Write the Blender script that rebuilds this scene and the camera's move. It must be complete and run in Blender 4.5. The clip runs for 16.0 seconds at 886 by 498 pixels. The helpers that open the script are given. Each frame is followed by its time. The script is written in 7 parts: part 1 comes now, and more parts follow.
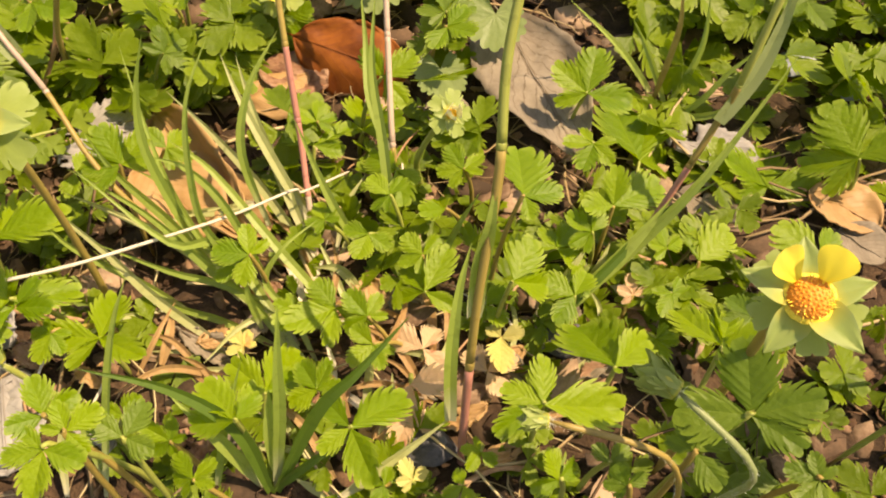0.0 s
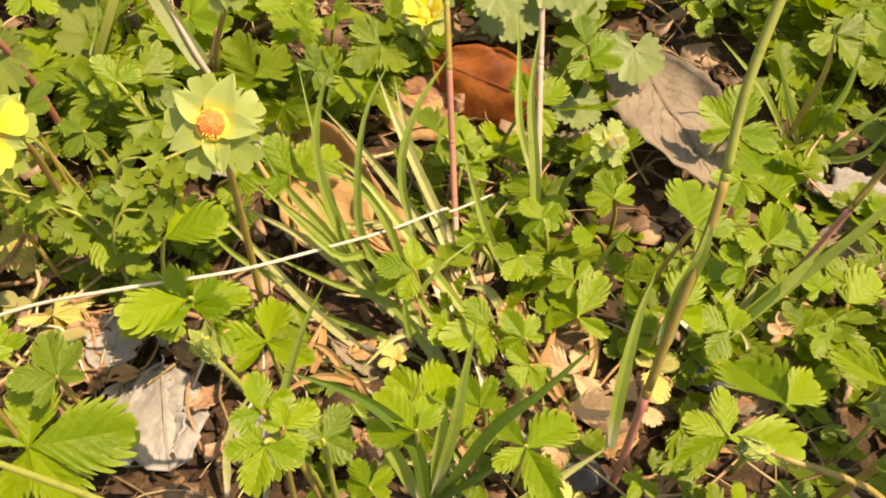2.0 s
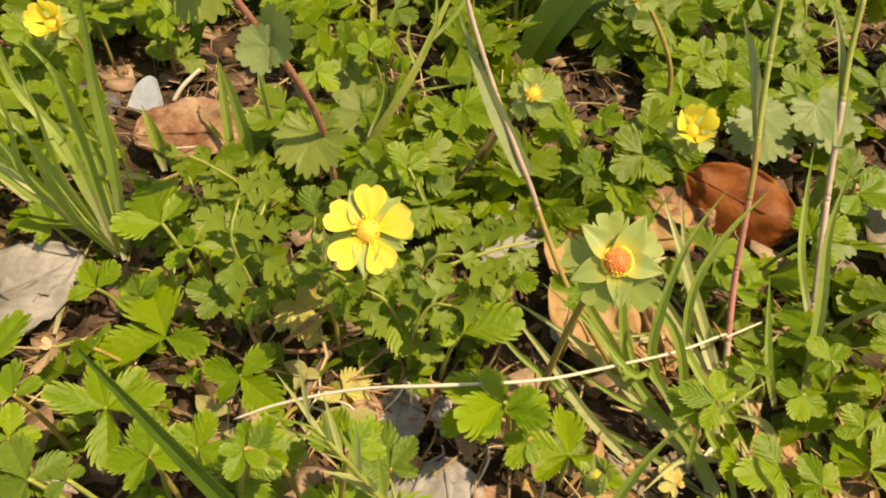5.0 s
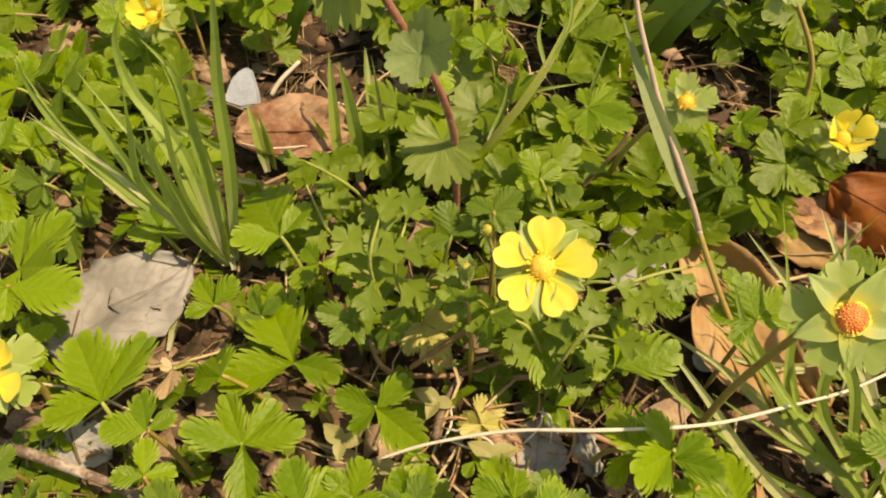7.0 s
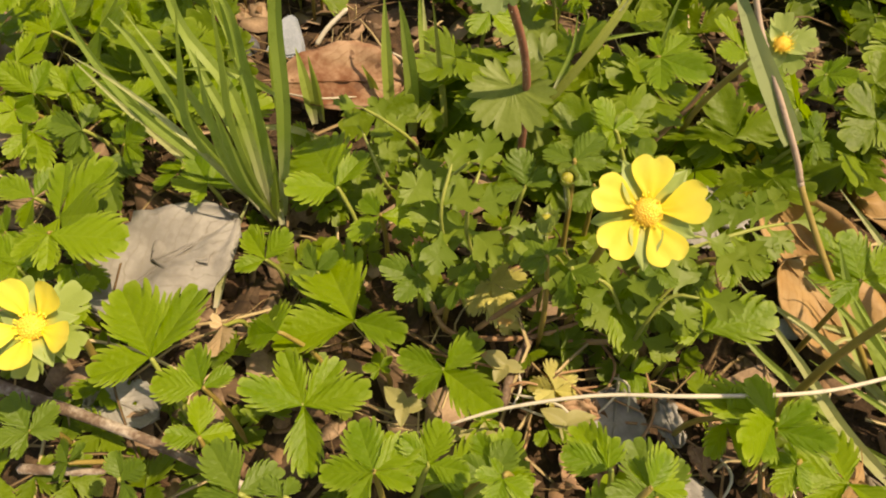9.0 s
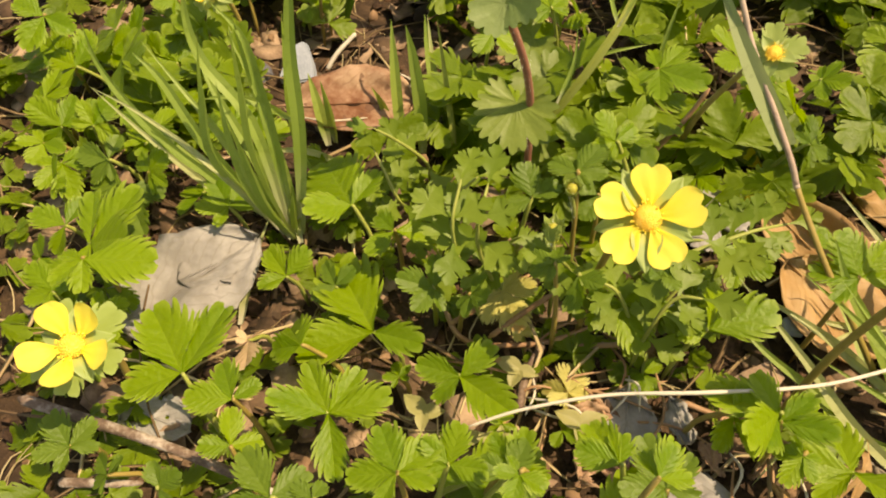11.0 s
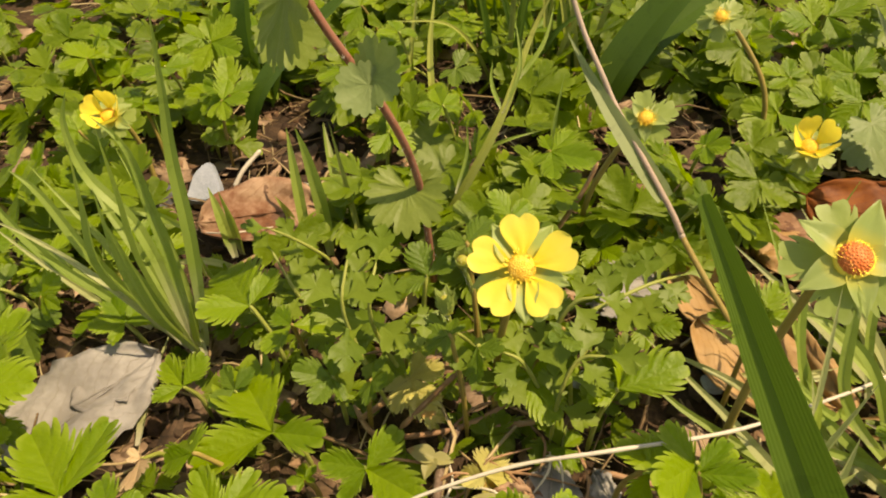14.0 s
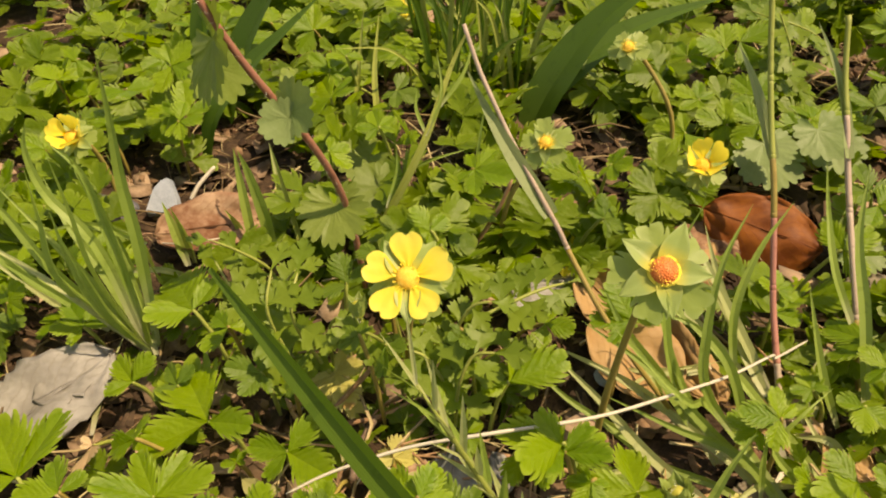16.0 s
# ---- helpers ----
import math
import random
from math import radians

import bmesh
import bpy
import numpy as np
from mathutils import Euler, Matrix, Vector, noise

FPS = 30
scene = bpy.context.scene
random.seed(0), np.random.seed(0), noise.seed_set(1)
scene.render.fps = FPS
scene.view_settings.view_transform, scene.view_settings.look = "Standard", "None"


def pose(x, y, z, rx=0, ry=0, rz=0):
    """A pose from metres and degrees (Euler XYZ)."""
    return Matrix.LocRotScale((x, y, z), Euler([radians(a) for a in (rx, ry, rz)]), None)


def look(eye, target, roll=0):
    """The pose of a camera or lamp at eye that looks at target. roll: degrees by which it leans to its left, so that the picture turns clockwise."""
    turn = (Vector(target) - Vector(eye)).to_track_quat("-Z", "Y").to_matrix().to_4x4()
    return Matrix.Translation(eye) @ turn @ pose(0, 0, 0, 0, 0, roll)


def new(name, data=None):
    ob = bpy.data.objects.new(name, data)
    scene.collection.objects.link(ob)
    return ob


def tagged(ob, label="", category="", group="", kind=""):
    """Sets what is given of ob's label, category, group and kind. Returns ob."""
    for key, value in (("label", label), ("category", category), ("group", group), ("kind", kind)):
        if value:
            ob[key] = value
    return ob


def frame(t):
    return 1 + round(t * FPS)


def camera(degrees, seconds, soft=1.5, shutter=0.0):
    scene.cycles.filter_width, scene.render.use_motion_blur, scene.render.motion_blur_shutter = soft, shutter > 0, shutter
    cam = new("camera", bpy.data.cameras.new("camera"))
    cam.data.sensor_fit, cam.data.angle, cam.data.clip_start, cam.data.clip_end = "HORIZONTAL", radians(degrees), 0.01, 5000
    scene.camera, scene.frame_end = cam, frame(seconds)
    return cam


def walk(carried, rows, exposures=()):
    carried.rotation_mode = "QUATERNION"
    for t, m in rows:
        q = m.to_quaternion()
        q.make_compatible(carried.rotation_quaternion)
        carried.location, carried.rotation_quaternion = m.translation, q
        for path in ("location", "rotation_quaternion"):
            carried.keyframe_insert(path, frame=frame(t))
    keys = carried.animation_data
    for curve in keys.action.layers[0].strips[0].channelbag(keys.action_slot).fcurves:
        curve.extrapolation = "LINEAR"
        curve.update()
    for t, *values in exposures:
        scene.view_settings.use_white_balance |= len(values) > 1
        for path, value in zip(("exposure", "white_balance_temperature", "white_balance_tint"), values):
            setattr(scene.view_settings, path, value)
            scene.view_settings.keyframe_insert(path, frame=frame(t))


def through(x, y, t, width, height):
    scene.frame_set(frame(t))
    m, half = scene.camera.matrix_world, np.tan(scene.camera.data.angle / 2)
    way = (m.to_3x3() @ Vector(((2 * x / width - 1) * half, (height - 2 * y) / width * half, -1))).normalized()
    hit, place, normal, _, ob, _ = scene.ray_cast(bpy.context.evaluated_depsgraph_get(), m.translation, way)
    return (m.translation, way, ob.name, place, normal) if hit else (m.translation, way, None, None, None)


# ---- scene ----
cam = camera(62.6, 16.0, soft=2.0)
# Eye and target in centimetres, roll in degrees.
PATH = [
    (0, (-0.492, 4.501, 15.523), (-0.277, 10.184, 7.298), 2.90),
    (0.5, (-1.213, 4.524, 15.488), (-1.059, 10.197, 7.254), 3.28),
    (1, (-1.600, 4.357, 15.580), (-1.484, 10.099, 7.394), 4.20),
    (1.5, (-2.389, 4.231, 15.735), (-2.390, 10.170, 7.690), 4.11),
    (2, (-3.385, 4.136, 15.509), (-3.583, 10.127, 7.505), 3.10),
    (2.5, (-4.639, 4.214, 15.493), (-4.992, 10.253, 7.531), 3.66),
    (3, (-5.470, 3.996, 16.106), (-6.030, 10.191, 8.276), 2.87),
    (3.5, (-6.059, 3.452, 16.447), (-6.774, 9.787, 8.744), 2.32),
    (4, (-7.227, 3.530, 16.647), (-8.070, 9.954, 9.029), 4.02),
    (4.5, (-8.063, 4.181, 16.708), (-9.014, 10.593, 9.093), 4.29),
    (5, (-9.145, 4.249, 16.454), (-10.182, 10.625, 8.820), 4.69),
    (5.2, (-9.525, 4.273, 16.342), (-10.587, 10.641, 8.705), 4.93),
    (7.3, (-12.470, 5.430, 15.916), (-13.793, 11.363, 7.976), 2.99),
    (7.5, (-12.637, 5.441, 15.640), (-13.971, 11.363, 7.693), 2.83),
    (8, (-12.944, 5.562, 15.470), (-14.275, 11.442, 7.493), 2.56),
    (8.5, (-13.347, 5.462, 14.824), (-14.722, 11.300, 6.823), 3.13),
    (9, (-13.401, 5.282, 14.635), (-14.793, 11.019, 6.563), 3.04),
    (9.2, (-13.527, 5.281, 14.665), (-14.896, 10.985, 6.566), 3.10),
    (11.3, (-13.259, 4.807, 15.344), (-14.930, 10.688, 7.431), -1.31),
    (11.5, (-13.287, 4.921, 15.440), (-14.974, 10.838, 7.558), -1.84),
    (12, (-12.920, 4.984, 15.087), (-14.515, 11.183, 7.404), -2.47),
    (12.5, (-12.979, 4.699, 14.230), (-14.538, 11.380, 6.956), -1.70),
    (13, (-12.863, 4.505, 13.666), (-14.355, 11.602, 6.781), -2.10),
    (13.5, (-12.277, 4.600, 13.835), (-13.766, 11.849, 7.109), -2.64),
    (14, (-11.676, 4.487, 14.123), (-13.088, 11.778, 7.426), -2.89),
    (14.5, (-11.201, 4.564, 14.553), (-12.564, 11.886, 7.880), -2.81),
    (15, (-10.360, 4.332, 14.866), (-11.694, 11.654, 8.187), -2.52),
    (15.5, (-10.588, 3.717, 14.910), (-11.905, 11.002, 8.188), -1.98),
    (16, (-9.634, 3.336, 15.659), (-10.919, 10.661, 8.975), -2.38),
]
walk(cam, [(t, look(Vector(e) * 0.01, Vector(g) * 0.01, r)) for t, e, g, r in PATH], [(t, e - 0.08, 10500, 21 if t < 3.5 else 15) for t, e in ((0, 0.96), (1.5, 1.04), (2.5, 1.02), (3.3, 0.9), (4, 0.74), (5, 0.69), (8, 0.57), (9, 0.53), (11.5, 0.76), (12, 0.78), (13, 0.7), (14.5, 0.53), (16, 0.53))])

# ---- daylight ----
SUN_ELEVATION, SUN_AZIMUTH = radians(63), radians(86)      # azimuth from +y towards +x
sky_world = bpy.data.worlds.new("sky")
scene.world = sky_world
sky_world.use_nodes = True
sky = sky_world.node_tree.nodes.new("ShaderNodeTexSky")
sky.sky_type, sky.sun_disc = "NISHITA", False
sky.sun_elevation, sky.sun_rotation = SUN_ELEVATION, SUN_AZIMUTH
background = sky_world.node_tree.nodes["Background"]
sky_world.node_tree.links.new(sky.outputs[0], background.inputs[0])
background.inputs[1].default_value = 0.15
sun = new("sun", bpy.data.lights.new("sun", "SUN"))
sun.data.energy, sun.data.angle, sun.data.color = 4.6, radians(0.5), (1.0, 0.95, 0.86)
sun.matrix_world = look(Vector((math.sin(SUN_AZIMUTH) * math.cos(SUN_ELEVATION), math.cos(SUN_AZIMUTH) * math.cos(SUN_ELEVATION),
                                math.sin(SUN_ELEVATION))) * 5, (0, 0, 0))

# ---- materials ----


class Mat:
    """A node material with short ways to add and link nodes."""

    def __init__(self, name):
        self.mat = bpy.data.materials.new(name)
        self.mat.use_nodes = True
        self.nt = self.mat.node_tree
        self.shader = self.nt.nodes["Principled BSDF"]
        self.out = self.nt.nodes["Material Output"]

    def node(self, kind, **sets):
        n = self.nt.nodes.new("ShaderNode" + kind)
        for key, value in sets.items():
            setattr(n, key, value)
        return n

    def link(self, a, b):
        self.nt.links.new(a, b)

    def put(self, socket, value):
        if hasattr(value, "is_linked"):
            self.link(value, socket)
        else:
            socket.default_value = value

    def math(self, op, a, b=0.0, c=0.0):
        n = self.node("Math", operation=op)
        for s, v in zip(n.inputs, (a, b, c)):
            self.put(s, v)
        return n.outputs[0]

    def mix(self, factor, a, b, blend="MIX"):
        n = self.node("Mix", data_type="RGBA", blend_type=blend)
        self.put(n.inputs[0], factor)
        for s, v in ((n.inputs[6], a), (n.inputs[7], b)):
            self.put(s, (*v, 1) if isinstance(v, tuple) and len(v) == 3 else v)
        return n.outputs[2]

    def noise(self, scale, detail=3.0, coords=None, rough=0.55):
        n = self.node("TexNoise")
        n.inputs["Scale"].default_value, n.inputs["Detail"].default_value, n.inputs["Roughness"].default_value = scale, detail, rough
        if coords is not None:
            self.link(coords, n.inputs["Vector"])
        return n.outputs[0]

    def steps(self, factor, *stops):
        n = self.node("ValToRGB")
        ramp = n.color_ramp
        while len(ramp.elements) < len(stops):
            ramp.elements.new(0.5)
        for e, (p, c) in zip(ramp.elements, stops):
            e.position, e.color = p, (*c, 1)
        self.put(n.inputs[0], factor)
        return n.outputs[0]

    def bump(self, height, strength, distance):
        n = self.node("Bump")
        n.inputs["Strength"].default_value, n.inputs["Distance"].default_value = strength, distance
        self.link(height, n.inputs["Height"])
        self.link(n.outputs[0], self.shader.inputs["Normal"])
        return n.outputs[0]

    def finish(self, colour, rough=0.5, through=None, share=0.4, gloss=0.5):
        s = self.shader
        self.put(s.inputs["Base Color"], (*colour, 1) if isinstance(colour, tuple) else colour)
        self.put(s.inputs["Roughness"], rough)
        s.inputs["Specular IOR Level"].default_value = gloss
        if through is not None:
            tr = self.node("BsdfTranslucent")
            self.put(tr.inputs[0], (*through, 1) if isinstance(through, tuple) else through)
            if s.inputs["Normal"].is_linked:
                self.link(s.inputs["Normal"].links[0].from_socket, tr.inputs["Normal"])
            m = self.node("MixShader")
            m.inputs[0].default_value = share
            self.link(s.outputs[0], m.inputs[1])
            self.link(tr.outputs[0], m.inputs[2])
            self.link(m.outputs[0], self.out.inputs[0])
        return self.mat


def veins(m, ribs, slant, width=0.09):
    """A mask of midrib and side veins, from the leaf's own UV (across, along), and the height of the ribbed surface."""
    uv = m.node("UVMap")
    sep = m.node("SeparateXYZ")
    m.link(uv.outputs[0], sep.inputs[0])
    side = m.math("MULTIPLY", m.math("ABSOLUTE", m.math("SUBTRACT", sep.outputs[0], 0.5)), 2.0)
    stray = m.math("MULTIPLY", m.math("SUBTRACT", m.noise(260, 2, m.node("NewGeometry").outputs["Position"]), 0.5), 0.12)
    run = m.math("MULTIPLY", m.math("SUBTRACT", m.math("ADD", sep.outputs[1], stray), m.math("MULTIPLY", side, slant)), ribs)
    wave = m.math("ABSOLUTE", m.math("SUBTRACT", m.math("FRACT", run), 0.5))
    line = m.math("LESS_THAN", wave, width)
    middle = m.math("LESS_THAN", side, 0.045)
    mask = m.math("MAXIMUM", m.math("MULTIPLY", line, m.math("SUBTRACT", 1.0, m.math("MULTIPLY", side, 0.6))), middle)
    return mask, m.math("MULTIPLY", wave, 2.0), side


def leaf_material(name, dark, light, vein, glow, per_island=False, ribs=6.5, slant=0.0, relief=0.0002, vein_share=0.1, rough=0.48, share=0.36, spots=None, heart=None, reach=0.34):
    m = Mat(name)
    mask, wave, side = veins(m, ribs, slant)
    info = m.node("NewGeometry").outputs["Random Per Island"] if per_island else m.node("ObjectInfo").outputs["Random"]
    geo = m.node("NewGeometry").outputs["Position"]
    patch = m.noise(90, 3, geo)
    fine = m.noise(900, 2, geo)
    base = m.mix(m.math("ADD", m.math("MULTIPLY", info, 0.6), m.math("MULTIPLY", patch, 0.4)), dark, light)
    base = m.mix(m.math("MULTIPLY", fine, 0.25), base, tuple(c * 0.55 for c in dark))
    if spots:
        base = m.mix(m.math("GREATER_THAN", m.noise(160, 4, geo), 0.66), base, spots)
    colour = m.mix(m.math("MULTIPLY", mask, vein_share), base, vein)
    colour = m.mix(m.steps(side, (0.72, (0, 0, 0)), (1.0, (0.4, 0.4, 0.4))), colour, vein)
    if heart:
        along = m.node("SeparateXYZ")
        m.link(m.node("UVMap").outputs[0], along.inputs[0])
        colour = m.mix(m.steps(along.outputs[1], (reach * 0.3, (0.7, 0.7, 0.7)), (reach, (0, 0, 0))), colour, heart)
    m.bump(m.math("ADD", m.math("ADD", m.math("MULTIPLY", wave, 0.2), m.math("MULTIPLY", fine, 0.7)), m.math("MULTIPLY", m.noise(420, 4, geo, 0.6), 2.2)), 0.8, relief)
    return m.finish(colour, rough, m.mix(m.math("MULTIPLY", info, 0.8), glow, tuple(c * 0.72 for c in glow)), share, 0.3)


GREEN = leaf_material("strawberry_leaf_green", (0.06, 0.14, 0.004), (0.225, 0.325, 0.01), (0.34, 0.42, 0.07), (0.38, 0.56, 0.014))
GREEN_STUFF = leaf_material("ground_cover_green", (0.05, 0.1, 0.004), (0.17, 0.25, 0.01), (0.26, 0.33, 0.05), (0.3, 0.46, 0.014), per_island=True)
# Deeper green leaves; on some low ones the darker colour stands in for shade.
DEEP = leaf_material("strawberry_leaf_deep_green", (0.065, 0.125, 0.012), (0.13, 0.2, 0.02), (0.19, 0.28, 0.035), (0.24, 0.4, 0.015))
YELLOWED = leaf_material("strawberry_leaf_yellowed", (0.52, 0.47, 0.11), (0.6, 0.56, 0.22), (0.6, 0.56, 0.25), (0.64, 0.55, 0.13), spots=(0.48, 0.27, 0.09))
PINKED = leaf_material("strawberry_leaf_pink", (0.6, 0.34, 0.2), (0.64, 0.5, 0.3), (0.62, 0.54, 0.32), (0.66, 0.4, 0.2), spots=(0.5, 0.2, 0.11))
LOBED_GREY = leaf_material("round_leaf_grey_green", (0.17, 0.24, 0.08), (0.24, 0.31, 0.12), (0.3, 0.37, 0.15), (0.3, 0.4, 0.1), ribs=3.0, slant=0.0, relief=0.0001, vein_share=0.12)
LOBED = leaf_material("round_lobed_leaf_green", (0.13, 0.185, 0.032), (0.2, 0.26, 0.055), (0.3, 0.36, 0.1), (0.3, 0.4, 0.04), ribs=3.0, slant=0.0, relief=0.0001)
PINNATE = leaf_material("pinnate_leaf_green", (0.1, 0.165, 0.016), (0.19, 0.26, 0.028), (0.2, 0.29, 0.05), (0.28, 0.4, 0.025), ribs=2.0, slant=0.6, relief=0.0001, vein_share=0.12)
SEPAL = leaf_material("sepal_pale_green", (0.27, 0.36, 0.1), (0.34, 0.43, 0.15), (0.42, 0.48, 0.22), (0.42, 0.5, 0.16), ribs=2.0, slant=1.2, relief=0.00002, vein_share=0.04, heart=(0.72, 0.58, 0.06), reach=0.5)
BRACT = leaf_material("bract_green", (0.23, 0.31, 0.07), (0.31, 0.39, 0.11), (0.36, 0.44, 0.16), (0.4, 0.48, 0.1), ribs=3.0, slant=0.6, relief=0.00004, vein_share=0.08, heart=(0.62, 0.54, 0.07), reach=0.07)


def blade_material(name, dark, light, glow, share=0.35, foot=None):
    m = Mat(name)
    uv = m.node("UVMap")
    sep = m.node("SeparateXYZ")
    m.link(uv.outputs[0], sep.inputs[0])
    rib = m.math("ABSOLUTE", m.math("SUBTRACT", m.math("FRACT", m.math("MULTIPLY", sep.outputs[0], 13.0)), 0.5))
    info = m.node("ObjectInfo").outputs["Random"]
    geo = m.node("NewGeometry").outputs["Position"]
    base = m.mix(m.math("ADD", m.math("MULTIPLY", info, 0.6), m.math("MULTIPLY", m.noise(60, 3, geo), 0.4)), dark, light)
    base = m.mix(m.math("MULTIPLY", rib, 0.3), base, tuple(min(1, c * 1.3) for c in light))
    if foot:
        base = m.mix(m.steps(sep.outputs[1], (0.0, (0.9, 0.9, 0.9)), (0.2, (0, 0, 0))), base, foot)
    base = m.mix(m.math("MULTIPLY", m.math("GREATER_THAN", m.noise(420, 3, geo), 0.62), 0.35), base, tuple(c * 0.6 for c in dark))
    m.bump(rib, 0.3, 0.00006)
    return m.finish(base, 0.45, glow, share, 0.32)


BLADE = blade_material("grass_blade_green", (0.16, 0.24, 0.04), (0.29, 0.37, 0.09), (0.36, 0.48, 0.07), foot=(0.5, 0.48, 0.34))
BLADE_PALE = blade_material("grass_blade_pale", (0.32, 0.35, 0.14), (0.42, 0.44, 0.2), (0.42, 0.48, 0.14), foot=(0.56, 0.52, 0.4))
BLADE_GREY = blade_material("grass_blade_grey_green", (0.2, 0.25, 0.1), (0.28, 0.33, 0.15), (0.32, 0.4, 0.12))
BLADE_DARK = blade_material("broad_blade_deep_green", (0.05, 0.105, 0.014), (0.09, 0.155, 0.022), (0.13, 0.25, 0.02), 0.28)
STALK_GREEN = blade_material("stalk_green", (0.24, 0.27, 0.06), (0.3, 0.33, 0.08), (0.3, 0.35, 0.06), 0.12)
STALK_RED = blade_material("stalk_reddish", (0.36, 0.12, 0.1), (0.46, 0.22, 0.16), (0.4, 0.2, 0.1), 0.12)
STALK_PALE = blade_material("stalk_pale_pinkish", (0.36, 0.25, 0.19), (0.43, 0.34, 0.26), (0.4, 0.34, 0.2), 0.1)
STALK_BROWN = blade_material("stalk_brownish_green", (0.26, 0.18, 0.05), (0.32, 0.25, 0.07), (0.3, 0.24, 0.05), 0.12)
STEM_HAIRY = blade_material("stem_dark_reddish", (0.21, 0.075, 0.05), (0.3, 0.13, 0.085), (0.25, 0.1, 0.05), 0.08)
STRAW = blade_material("bleached_straw", (0.46, 0.41, 0.31), (0.58, 0.53, 0.43), (0.5, 0.45, 0.3), 0.08)


def speckled(name, dark, middle, light, scale, rough=0.85, relief=0.0006, island=False, through=None, share=0.15, spots=None):
    m = Mat(name)
    geo = m.node("NewGeometry").outputs["Position"]
    a, b = m.noise(scale, 5, geo, 0.65), m.noise(scale * 9, 3, geo)
    f = m.math("ADD", m.math("MULTIPLY", a, 0.7), m.math("MULTIPLY", b, 0.3))
    if island:
        f = m.math("ADD", m.math("MULTIPLY", f, 0.6), m.math("MULTIPLY", m.node("NewGeometry").outputs["Random Per Island"], 0.4))
    colour = m.steps(f, (0.3, dark), (0.5, middle), (0.7, light))
    if spots:
        colour = m.mix(m.math("GREATER_THAN", m.noise(scale * 2.5, 2, geo), 0.64), colour, spots)
    m.bump(f, 0.7, relief)
    return m.finish(colour, rough, through, share, 0.3)


SOIL = speckled("dark_soil", (0.014, 0.008, 0.004), (0.045, 0.026, 0.014), (0.12, 0.072, 0.04), 170, 0.95, 0.002)
CRUMB = speckled("soil_and_bark_crumbs", (0.022, 0.011, 0.006), (0.08, 0.042, 0.022), (0.24, 0.145, 0.083), 200, 0.9, 0.0006, island=True)
LITTER = speckled("leaf_litter_fragments", (0.04, 0.024, 0.013), (0.125, 0.075, 0.044), (0.34, 0.235, 0.155), 120, 0.85, 0.0005, island=True)
FIBRE = speckled("dry_grass_fibres", (0.1, 0.06, 0.03), (0.26, 0.18, 0.09), (0.45, 0.36, 0.2), 60, 0.8, 0.0002, island=True)
STONE = speckled("pale_bluish_stone", (0.19, 0.22, 0.25), (0.27, 0.3, 0.34), (0.34, 0.37, 0.41), 150, 0.8, 0.0006)
STONE_DARK = speckled("dark_grey_stone", (0.04, 0.04, 0.045), (0.08, 0.08, 0.085), (0.16, 0.15, 0.15), 150, 0.75, 0.0006)
BARK = speckled("twig_bark", (0.035, 0.02, 0.015), (0.15, 0.1, 0.07), (0.46, 0.4, 0.33), 110, 0.85, 0.0012)
BARK_RED = speckled("runner_reddish_brown", (0.18, 0.09, 0.05), (0.3, 0.17, 0.09), (0.42, 0.28, 0.16), 90, 0.6, 0.0003)


def dead_material(name, dark, light, vein, glow, ribs=9.0, slant=0.5, rough=0.7, spots=None, share=0.25):
    m = Mat(name)
    mask, wave, side = veins(m, ribs, slant, 0.05)
    geo = m.node("NewGeometry").outputs["Position"]
    a, b = m.noise(70, 4, geo, 0.6), m.noise(600, 3, geo)
    f = m.math("ADD", m.math("MULTIPLY", a, 0.75), m.math("MULTIPLY", b, 0.25))
    colour = m.mix(m.steps(f, (0.39, (0, 0, 0)), (0.6, (1, 1, 1))), dark, light)
    if spots:
        colour = m.mix(m.math("MULTIPLY", m.math("GREATER_THAN", m.noise(190, 3, geo), 0.6), 0.7), colour, spots)
    colour = m.mix(m.math("MULTIPLY", mask, 0.75), colour, vein)
    m.bump(m.math("ADD", mask, m.math("MULTIPLY", f, 0.6)), 0.7, 0.0006)
    return m.finish(colour, rough, glow, share, 0.2)


DEAD_BEIGE = dead_material("dead_leaf_beige", (0.19, 0.155, 0.11), (0.29, 0.245, 0.18), (0.11, 0.078, 0.05), (0.3, 0.24, 0.15))
DEAD_GREY = dead_material("dead_leaf_grey", (0.235, 0.22, 0.2), (0.37, 0.355, 0.33), (0.23, 0.205, 0.175), (0.31, 0.28, 0.24), rough=0.85)
DEAD_TAN = dead_material("dead_leaf_tan", (0.37, 0.22, 0.095), (0.45, 0.29, 0.14), (0.34, 0.19, 0.08), (0.5, 0.28, 0.1), rough=0.5)
DEAD_ORANGE = dead_material("dead_leaf_orange_brown", (0.14, 0.036, 0.008), (0.32, 0.1, 0.02), (0.2, 0.06, 0.02), (0.4, 0.12, 0.025), rough=0.55, share=0.3)
DEAD_BROWN = dead_material("dead_leaf_spotted_brown", (0.17, 0.07, 0.035), (0.4, 0.26, 0.165), (0.22, 0.11, 0.06), (0.4, 0.2, 0.1), spots=(0.1, 0.045, 0.028), share=0.12)


